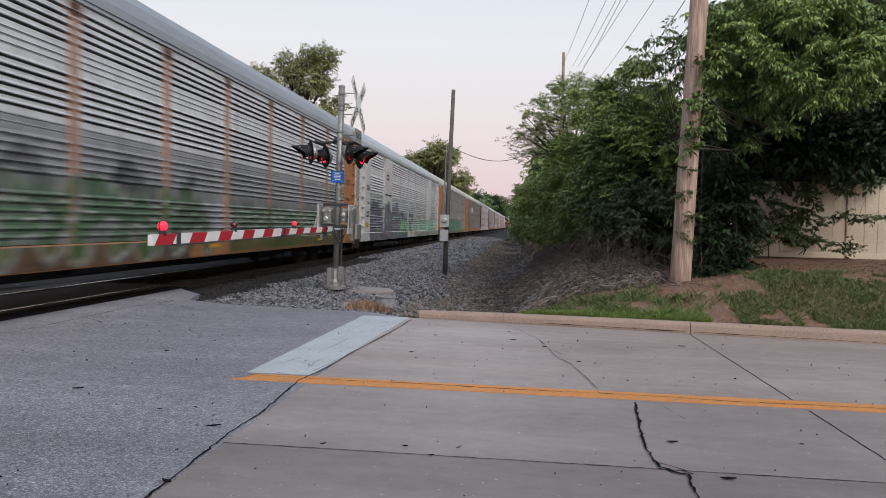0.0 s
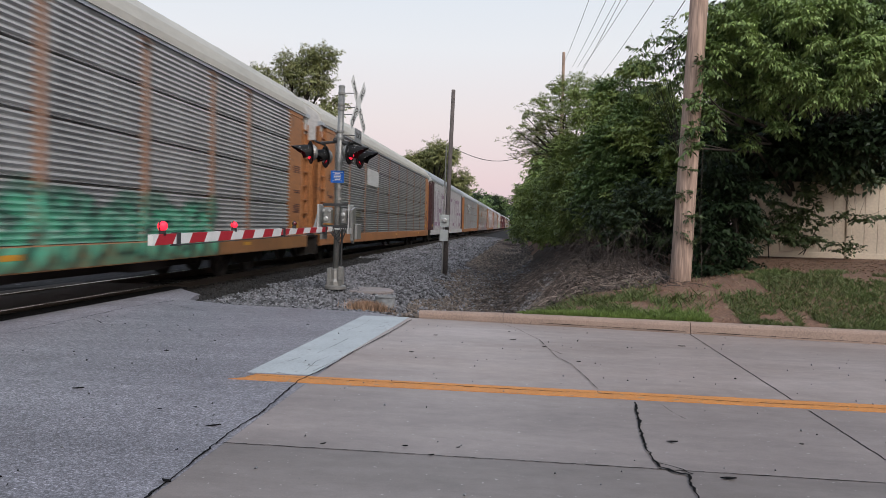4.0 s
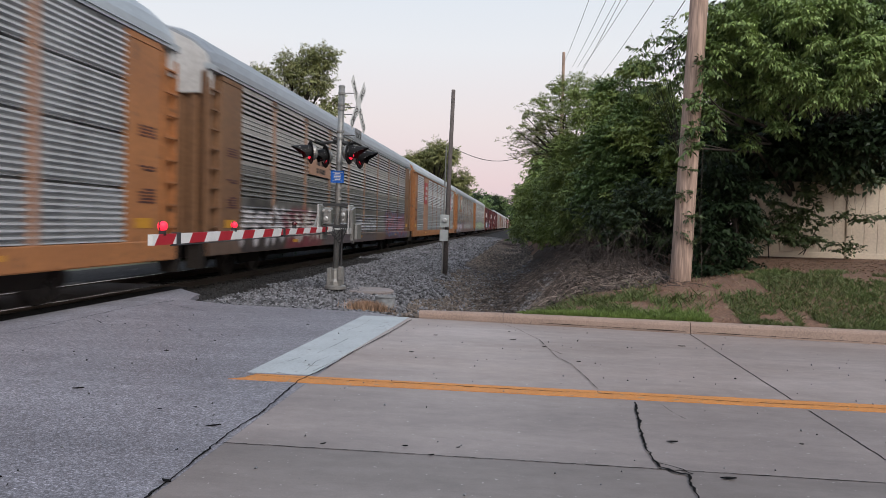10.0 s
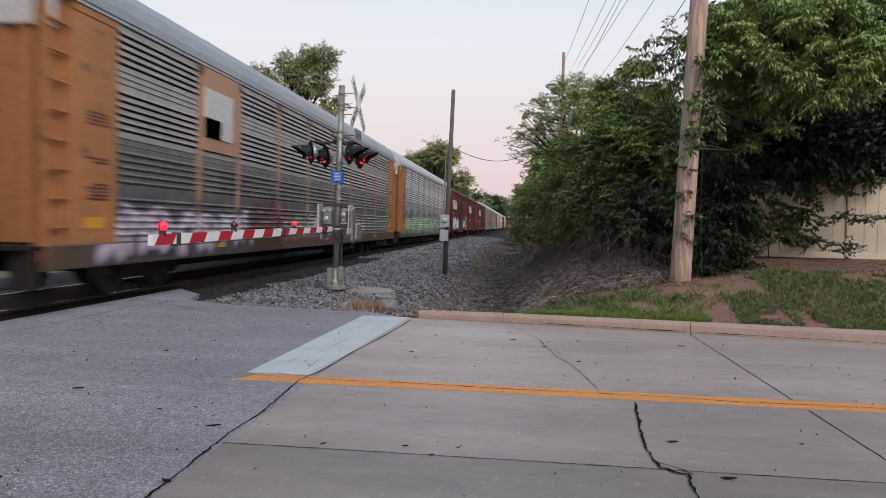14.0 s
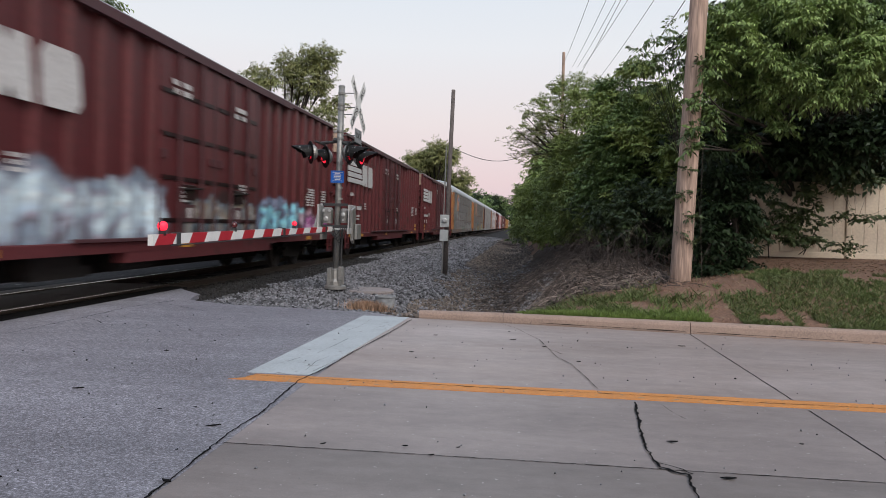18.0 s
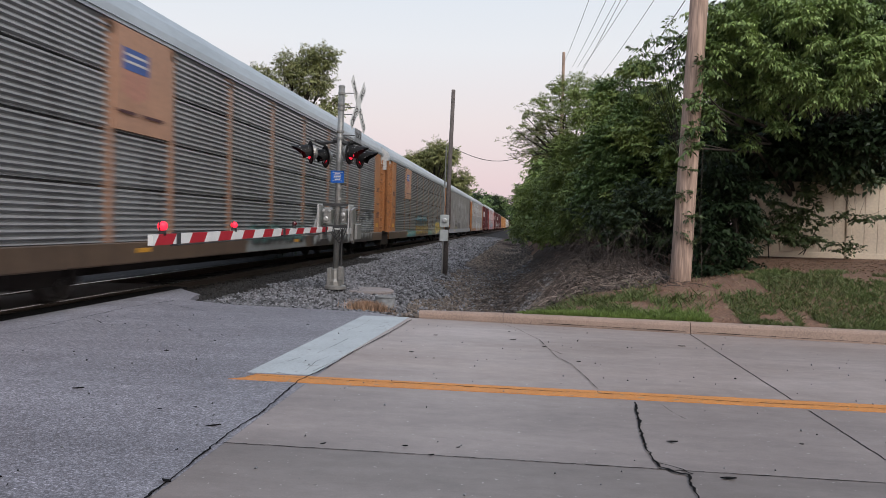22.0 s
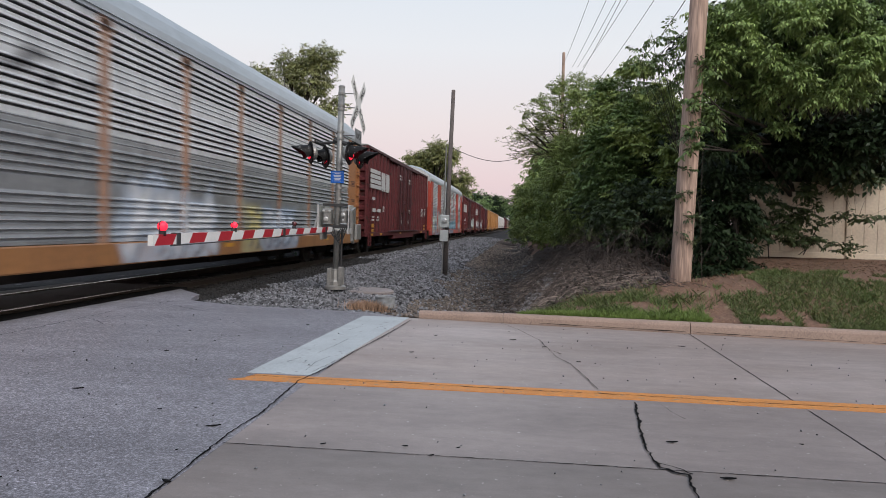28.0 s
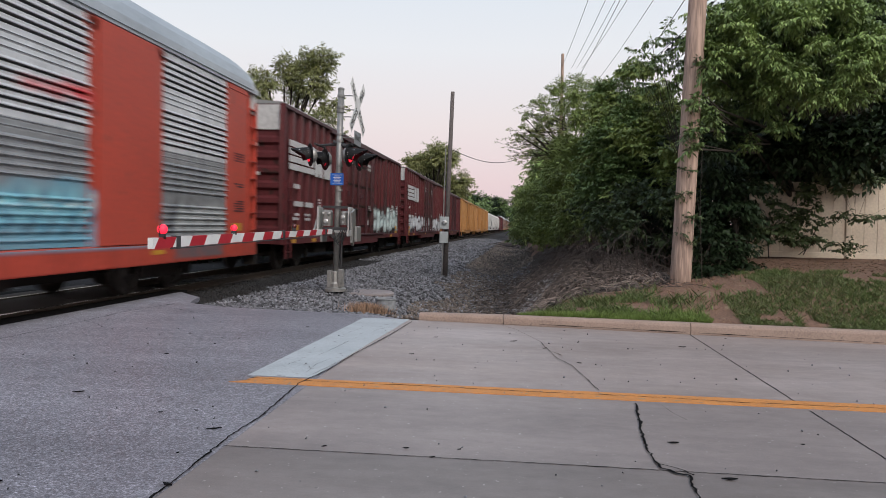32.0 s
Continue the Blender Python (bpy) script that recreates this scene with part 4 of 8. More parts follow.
    for e in (-1, 1):
        for s in (-1, 1):
            xa, xb = sorted((s * 0.02, s * 1.34))
            ya, yb = sorted((e * 13.35, e * 13.46))
            outline = [(xa, 0.0)]
            for k in range(4):
                x = xa + (xb - xa) * (k + 0.5) / 4
                outline += [(x - 0.08, 0.0), (x - 0.05, 0.07), (x + 0.05, 0.07), (x + 0.08, 0.0)]
            outline += [(xb, 0.0), (xb, -0.11), (xa, -0.11)]
            g = Geo().rings([[(x, e * (13.46 + d), z) for x, d in outline][:: 1 if e < 0 else -1] for z in (1.0, 4.6)])
            part("end_door", g, style["door"], c)
        ya, yb = sorted((e * 13.3, e * 13.56))
        part("end_cap", Geo().rings([[(x, yy, z) for x, z in [(-1.5, 4.05), (1.5, 4.05), (1.52, 4.6), (1.42, 4.9), (1.1, 5.15), (0.6, 5.38), (0, 5.5), (-0.6, 5.38), (-1.1, 5.15), (-1.42, 4.9), (-1.52, 4.6)]] for yy in (ya, yb)]), style["cap"], c)
        coupler(c, e * 13.5, e)
        g = Geo().box(-1.5, 1.5, min(e * 13.5, e * 13.9), max(e * 13.5, e * 13.9), 0.9, 0.96)
        g.box(-1.5, -1.2, min(e * 13.6, e * 13.8), max(e * 13.6, e * 13.8), 0.35, 0.92)
        g.box(1.2, 1.5, min(e * 13.6, e * 13.8), max(e * 13.6, e * 13.8), 0.35, 0.92)
        part("end_step", g, UNDER, c)
        truck(c, e * 9.9)
    part("floor", Geo().box(-1.35, 1.35, -13.5, 13.5, 0.93, 1.0), UNDER, c)
    g = Geo().box(-0.4, 0.4, -12.6, 12.6, 0.5, 0.92).box(-0.42, 0.42, -8.5, 8.5, 0.33, 0.51)
    g.box(0.95, 1.2, -8.2, -5.6, 0.45, 0.9, 0.02).box(0.9, 1.25, 4.2, 5.4, 0.40, 0.9, 0.02)
    for yy in (-5, -2, 3):
        g.box(-1.1, 1.1, yy - 0.15, yy + 0.15, 0.55, 0.9)
    g.tube([(0.8, -3.2, 0.6), (0.8, -1.6, 0.6)], 0.19, 10)
    g.box(0.6, 1.15, 0.6, 1.3, 0.42, 0.9, 0.02)
    part("underframe", g, UNDER, c)
    if style.get("seal"):
        for e in (-1, 1):
            part("end_seal", Geo().box(1.0, 1.36, min(e * 13.46, e * 13.62), max(e * 13.46, e * 13.62), 1.0, 4.05, 0.01), SEAL, c, "grey end seal strip")
    if style.get("strokes"):
        # big faded violet block strokes
        rr = random.Random(6)
        a = -11.4
        while a < 10.8:
            w = rr.uniform(1.5, 2.1)
            boxes = []
            for u in (0.0, w - 0.26):
                if rr.random() < 0.85:
                    boxes.append((a + u, a + u + 0.26, 1.15 + rr.choice((0, 0, 1.2)), 3.9))
            for z in rr.sample((1.3, 2.35, 3.5), rr.choice((1, 2))):
                boxes.append((a + 0.265, a + w - 0.265, z, z + 0.28))
            for q in boxes:
                part("graffiti_stroke", Geo().box(1.562, 1.566, *q), VIOLET, c, "faded violet block stroke")
            a += w + rr.uniform(0.35, 0.6)
    if "disc" in style:
        yy, z = style["disc"]
        o = part("faded_disc", Geo().disc((1.574, yy, z), (1, 0, 0), [(0, 0.55), (0.004, 0.55)], 28), LOGO_PALE, c, "faded pink disc mark")
        part("dark_bars", Geo().box(1.5785, 1.583, yy - 0.25, yy + 0.25, z + 0.16, z + 0.26).box(1.5785, 1.583, yy - 0.3, yy + 0.3, z - 0.02, z + 0.08), DARK_STEEL, o)
    if "shield" in style:
        # a shield: dark blue head with pale bars over faded red and white stripes
        yy, z, w, m = style["shield"]
        rim = [(-0.5, 0.55), (0.0, 0.62), (0.5, 0.55), (0.5, -0.2), (0.34, -0.5), (0.0, -0.66), (-0.34, -0.5), (-0.5, -0.2)]
        o = part("shield_mark", Geo().plate([(1.578, yy + a * w, z + b * w) for a, b in rim][::-1], (1, 0, 0), 0.004), m, c, "faded shield mark with stripes")
        part("shield_head", Geo().box(1.5825, 1.587, yy - 0.47 * w, yy + 0.47 * w, z + 0.10 * w, z + 0.53 * w), LOGO_BLUE, o)
        part("head_bars", Geo().box(1.5875, 1.591, yy - 0.40 * w, yy + 0.40 * w, z + 0.24 * w, z + 0.29 * w).box(1.5875, 1.591, yy - 0.40 * w, yy + 0.40 * w, z + 0.38 * w, z + 0.43 * w), WHITE_CAR, o)
        g = Geo()
        for k in range(5):
            a = yy + (k - 2) * 0.19 * w
            g.box(1.5825, 1.587, a - 0.045 * w, a + 0.045 * w, z - (0.5 - 0.07 * abs(k - 2)) * w, z + 0.08 * w)
        part("shield_stripes", g, LOGO_PINK, o)
    for (ya, yb, za, zb, m) in style.get("plates", ()):
        part("sign_plate", Geo().box(1.565, 1.60, ya, yb, za, zb, 0.005), m, c)
    if "slashes" in style:
        # dark slanted strokes of a mark worn beyond reading
        ya, yb, za, zb = style["slashes"]
        for shape in (((0.04, 0.88), (0.12, 0.62), (0.36, 0.52), (0.42, 0.70), (0.20, 0.78)), ((0.62, 0.88), (0.68, 0.62), (0.80, 0.42), (0.98, 0.36), (0.96, 0.66), (0.74, 0.66)),
                      ((0.05, 0.36), (0.05, 0.28), (0.40, 0.20), (0.95, 0.12), (0.95, 0.22), (0.45, 0.32)), ((0.30, 0.46), (0.34, 0.40), (0.66, 0.34), (0.62, 0.40)), ((0.10, 0.16), (0.10, 0.12), (0.70, 0.06), (0.70, 0.09))):
            part("worn_mark", Geo().rings([[(xx, ya + (yb - ya) * u, za + (zb - za) * v) for u, v in shape] for xx in (1.6005, 1.604)]), SLOT, c)
    for k, (yy, z, w, h, rows, m) in enumerate(style.get("bars", ())):
        bars(c, 1.577 if z < 1.0 else 1.602, yy, z, w, h, rows, m, k + 3)
    for yy in (-8, 0.5, 8.5):
        part("reflector", Geo().box(1.575, 1.580, yy, yy + 0.45, 0.78, 0.86), STRIPE, c)
    return c


# ---- boxcar ----


NOTCHED = (((0.12, 0.0), (0.50, 0.0), (0.60, 0.20), (0.70, 0.0), (1.10, 0.0), (0.98, 0.96), (0.62, 0.96), (0.52, 0.76), (0.42, 0.96), (0.02, 0.96)),
           ((0.10, 0.0), (0.90, 0.0), (1.04, 0.16), (0.96, 0.82), (0.84, 0.96), (0.14, 0.96), (0.0, 0.80), (0.04, 0.14)))


def boxcar(y, paint, label, length=18.9, logo=True, tall=4.72, tag=None, end_patch=CREAM, mid=None):
    """A ribbed steel boxcar with two plug doors."""
    art = sprayed_wall(50 + len(tag), tag) if tag else None
    tag = boxside() if tag else None
    c = thing("boxcar", label, "railcar", pose(TRACK_X, y, 0.06), group="cars of the train")
    h = length / 2
    side = tag or paint
    door = 2.45
    for s in (-1, 1):
        for e in (-1, 1):
            ya, yb = sorted((e * door, e * h))
            g = Geo().box(min(s * 1.38, s * 1.455), max(s * 1.38, s * 1.455), ya, yb, 0.95, tall)
            if art and s > 0:
                art.on(part("side_sheet", sheet(g, 1.458, ya, yb, 0.97, 2.4), side, c), g.bare)
            else:
                part("side_sheet", g, side, c)
            n = 9
            for i in range(n + 1):
                yy = e * (door + (h - door) * i / n)
                w = 0.085
                xa = s * 1.44
                g = Geo().rings([[(xa, yy - w * 1.5, z), (s * 1.55, yy - w * 0.7, z), (s * 1.55, yy + w * 0.7, z), (xa, yy + w * 1.5, z)][::1 if s > 0 else -1] for z in (fine(0.95, 2.4) + [tall - 0.08] if art and s > 0 else (0.95, tall - 0.08))])
                o = part("side_post", g, side, c)
                if art and s > 0:
                    art.on(o)
        for e in (-1, 1):
            ya, yb = sorted((e * 0.03, e * 2.38))
            g = Geo().box(min(s * 1.5, s * 1.57), max(s * 1.5, s * 1.57), ya, yb, 1.05, tall - 0.18, 0.01)
            if art and s > 0:
                sheet(g, 1.573, ya + 0.02, yb - 0.02, 1.06, 2.4)
            leaf_door = part("plug_door", g, side, c)
            if art and s > 0:
                art.on(leaf_door, g.bare)
            for z in (1.35, 2.15, 2.95, 3.75):
                part("door_bar", Geo().box(min(s * 1.56, s * 1.595), max(s * 1.56, s * 1.595), ya + 0.08, yb - 0.08, z - 0.04, z + 0.04), side, leaf_door)
            for k in (0.3, 0.7):
                yy = ya + (yb - ya) * k
                part("lock_rod", Geo().tube([(s * 1.62, yy, 1.0), (s * 1.62, yy, tall - 0.2)], 0.04, 6), MAROON_DARK if paint is MAROON else paint, c)
            part("door_frame", Geo().box(min(s * 1.5, s * 1.585), max(s * 1.5, s * 1.585), yb - 0.06, yb + 0.06, 1.0, tall - 0.15, 0.01), MAROON_DARK if paint is MAROON else paint, c)
            if s > 0:
                ym = (ya + yb) / 2
                board = part("placard_board", Geo().box(1.575, 1.60, ym - 0.22, ym + 0.22, 1.32, 1.66, 0.008), MAROON_DARK, leaf_door)
                part("card", Geo().box(1.601, 1.604, ym - 0.09, ym + 0.07, 1.40, 1.60), STENCIL, board)
                part("door_handle", Geo().tube([(1.60, ym - 0.5, 1.95), (1.66, ym - 0.42, 1.95), (1.66, ym + 0.42, 2.0), (1.60, ym + 0.5, 2.0)], 0.022, 6), UNDER, leaf_door)
                for yy in (yb - 0.22, ya + 0.08):
                    part("door_stop", Geo().box(1.57, 1.62, yy, yy + 0.14, 2.5, 2.66, 0.01), MAROON_DARK, leaf_door)
            part("door_gear", Geo().box(min(s * 1.57, s * 1.62), max(s * 1.57, s * 1.62), (ya + yb) / 2 - 0.25, (ya + yb) / 2 + 0.25, 1.75, 2.05, 0.01), side, leaf_door)
        xa, xb = sorted((s * 1.3, s * 1.58))
        g = Geo().box(xa, xb, -h, h, 0.80, 0.98, 0.015)
        g.box(xa, xb, -3.4, 3.4, 0.62, 0.82, 0.015)
        part("side_sill", g, paint, c)
        g = Geo().box(xa, xb, -h, h, tall - 0.10, tall, 0.015)
        g.box(min(s * 1.56, s * 1.64), max(s * 1.56, s * 1.64), -4.9, 4.9, tall - 0.2, tall - 0.12)
        part("top_chord", g, MAROON_DARK if paint is MAROON else paint, c)
        part("door_rail", Geo().box(min(s * 1.57, s * 1.65), max(s * 1.57, s * 1.65), -4.9, 4.9, 0.985, 1.04, 0.01), MAROON_DARK if paint is MAROON else paint, c)
        for e in (-1, 1):
            ladder(c, s * 1.56, e * h - 0.5 if e > 0 else -h + 0.08, e * h - 0.08 if e > 0 else -h + 0.5, 0.4, 2.6 if s > 0 else 4.2, 6, paint)
        # reflectors along the sill
        for yy in (-h + 0.55, -h + 2.6, -1.5, h - 2.9):
            part("reflector", Geo().box(min(s * 1.58, s * 1.585), max(s * 1.58, s * 1.585), yy, yy + 0.45, 0.83, 0.93), STRIPE, c)
    g = Geo().rings([[(-1.55, yy, tall), (1.55, yy, tall), (1.5, yy, tall + 0.05), (0, yy, tall + 0.17), (-1.5, yy, tall + 0.05)] for yy in (-h, h)])
    for yy in np.arange(-h + 0.6, h, 1.25):
        g.rings([[(-1.5, yy + d, tall + 0.052), (0, yy + d, tall + 0.172), (1.5, yy + d, tall + 0.052), (0, yy + d, tall + 0.20)] for d in (-0.05, 0.05)])
    part("roof", g, mid or GALV, c)
    for e in (-1, 1):
        rings = []
        z = 0.95
        ribs = [(0.95, 0)]
        while z < tall - 0.9:
            ribs += [(z + 0.1, 0), (z + 0.17, 0.09), (z + 0.30, 0.09), (z + 0.37, 0)]
            z += 0.42
        ribs.append((tall, 0))
        g = Geo()
        for z0 in (0,):
            g.rings([[(x, e * (h + d - 0.02), z) for z, d in ribs] for x in ((-1.5, 1.5) if e < 0 else (1.5, -1.5))], caps=False, closed=False)
        for s in (-1, 1):
            part("corner_post", Geo().box(min(s * 1.44, s * 1.56), max(s * 1.44, s * 1.56), min(e * (h - 0.08), e * (h + 0.08)), max(e * (h - 0.08), e * (h + 0.08)), 0.8, tall), paint, c)
        part("end_backing", Geo().box(-1.5, 1.5, min(e * (h - 0.1), e * (h - 0.06)), max(e * (h - 0.1), e * (h - 0.06)), 0.8, tall), paint, c)
        part("end_wall", g, paint, c)
        if end_patch:
            part("end_patch", Geo().box(-1.46, 1.46, min(e * h, e * (h + 0.03)), max(e * h, e * (h + 0.03)), tall - 0.72, tall - 0.03), end_patch, c, "pale upper end panel")
        bars_g = Geo()
        rr = random.Random(4)
        for z, n in ((tall - 1.1, 2), (tall - 1.9, 1), (tall - 2.7, 2)):
            for k in range(n):
                bars_g.box(0.2, 0.2 + rr.uniform(0.5, 0.9), e * (h + 0.08) - 0.01, e * (h + 0.08) + 0.01, z - k * 0.14 - 0.09, z - k * 0.14)
        tagged(part("stencil", bars_g, STENCIL, c), kind="stuff")
        coupler(c, e * (h - 0.1), e * 1.2)
        truck(c, e * (h - 2.6))
    part("floor", Geo().box(-1.45, 1.45, -h + 0.1, h - 0.1, 0.9, 0.97), UNDER, c)
    g = Geo().box(-0.35, 0.35, -h + 0.5, h - 0.5, 0.5, 0.92).box(-0.36, 0.36, -h + 3.9, h - 3.9, 0.34, 0.51)
    g.box(0.8, 1.2, -h + 4.2, -h + 5.6, 0.42, 0.85, 0.02)
    for yy in (-4, -1.5, 2, 4.5):
        g.box(-1.2, 1.2, yy - 0.1, yy + 0.1, 0.6, 0.9)
    g.tube([(0.9, -2.8, 0.58), (0.9, -1.6, 0.58)], 0.18, 10)
    part("underframe", g, UNDER, c)
    if logo:
        # white stripes that run into two block shapes
        x, zt, y0 = 1.557, 3.78, -h + 0.38
        g = Geo()
        for k in range(4):
            z = zt - k * 0.222
            g.box(x, x + 0.006, y0, y0 + 2.15 + 0.10 * k, z - 0.175, z)
        part("stripes_mark", g, STENCIL, c, "white stripes of a faded mark")
        g = Geo()
        a = y0 + 2.40
        for dy in (0.0, 1.10):
            g.rings([[(xx, a + dy + 0.9 * u, zt - 0.88 + 0.91 * v) for u, v in NOTCHED[int(dy > 0)]] for xx in (x, x + 0.006)])
        part("block_mark", g, STENCIL, c, "white block shapes of a faded mark")
        for k, (yy, z, w, hh, rows) in enumerate([(-h + 1.35, 2.55, 0.6, 0.13, 1), (-h + 2.7, 2.05, 2.0, 0.15, 1), (-h + 1.3, 1.7, 0.6, 0.08, 2), (-h + 2.4, 1.7, 0.6, 0.08, 2), (-h + 3.6, 2.2, 0.35, 0.06, 3),
                                                  (-1.2, 4.0, 0.8, 0.1, 2), (1.6, 3.95, 0.8, 0.1, 2), (-1.2, 2.0, 0.5, 0.05, 4), (1.7, 2.2, 0.5, 0.05, 3), (h - 0.8, 2.4, 0.6, 0.05, 6), (h - 2.1, 2.4, 0.9, 0.05, 7)]):
            bars(c, 1.60 if abs(yy) < 2.2 else 1.557, yy, z, w, hh, rows, STENCIL, k)
        for yy in (-h + 0.75, h - 1.5):
            part("reflector", Geo().box(1.557, 1.563, yy, yy + 0.5, 1.2, 1.36), STRIPE, c)
            part("reflector", Geo().box(1.557, 1.563, yy, yy + 0.5, 0.99, 1.13), STRIPE, c)
    return c


def hopper(y, paint, label):
    """A covered hopper with sloping ends."""
    c = thing("covered_hopper_car", label, "railcar", pose(TRACK_X, y, 0.06), group="cars of the train")
    sect = [(1.25, 1.0), (1.5, 1.5), (1.52, 3.9), (1.2, 4.4), (0.5, 4.55)]
    ring = lambda yy, k: [(x, yy, max(z, k)) for x, z in sect] + [(-x, yy, max(z, k)) for x, z in reversed(sect)]
    part("tank_body", Geo().rings([ring(-7.8, 2.9), ring(-5.8, 1.0), ring(5.8, 1.0), ring(7.8, 2.9)]), paint, c)
    for s in (-1, 1):
        for yy in np.arange(-6.6, 6.7, 1.1):
            part("side_rib", Geo().box(min(s * 1.5, s * 1.57), max(s * 1.5, s * 1.57), yy - 0.04, yy + 0.04, 1.4, 3.95), paint, c)
        part("side_sill", Geo().box(min(s * 1.3, s * 1.5), max(s * 1.3, s * 1.5), -8.3, 8.3, 0.85, 1.02), paint, c)
    for yy in (-3.8, 0, 3.8):
        part("hopper_chute", Geo().rings([[(x * k, yy + v * k, z) for x, v in ((-1.3, -1.6), (1.3, -1.6), (1.3, 1.6), (-1.3, 1.6))] for k, z in ((0.35, 0.4), (1.0, 1.35))]), paint, c)
    part("walkway", Geo().box(-0.4, 0.4, -8.2, 8.2, 4.62, 4.68), GALV, c)
    for e in (-1, 1):
        part("end_frame", Geo().box(-1.4, 1.4, min(e * 7.9, e * 8.3), max(e * 7.9, e * 8.3), 0.85, 1.05).box(-1.3, -1.2, min(e * 8.0, e * 8.1), max(e * 8.0, e * 8.1), 1.0, 3.0).box(1.2, 1.3, min(e * 8.0, e * 8.1), max(e * 8.0, e * 8.1), 1.0, 3.0), UNDER, c)
        truck(c, e * 6.7)
        coupler(c, e * 8.3, e)
    return c


# ---- the train ----
BLK, WHT = (0.02, 0.02, 0.025), (0.6, 0.6, 0.58)
SILVER, SOOT = (0.55, 0.565, 0.58), (0.33, 0.34, 0.35)


def rack(car, label, ribs, sill, post, strip, panel=None, door=None, cap=None, chord=None, **more):
    if car in TAGS:
        more["art"] = sprayed_wall(car, TAGS[car], SCRAWLS.get(car, ()), CLOUDS.get(car, ()))
        more["art_top"] = max(p[3] for p in list(TAGS[car]) + list(CLOUDS.get(car, ())) + [(0, 0, 0, q[1] + q[3]) for q in SCRAWLS.get(car, ())]) + 0.45
    more["roof"] = {3: ROOF_CREAM, 2: ROOF_CREAM, 0: ROOF_GREY, 6: ROOF_GREY, 8: ROOF_GREY, 4: ROOF_GREY}.get(car, ROOF)
    return dict(label=label, ribs=ribs, sill=sill, post=post, strip=strip, panel=panel, door=door or strip, cap=cap or WHITE_CAR, chord=chord or ROOF, **more)


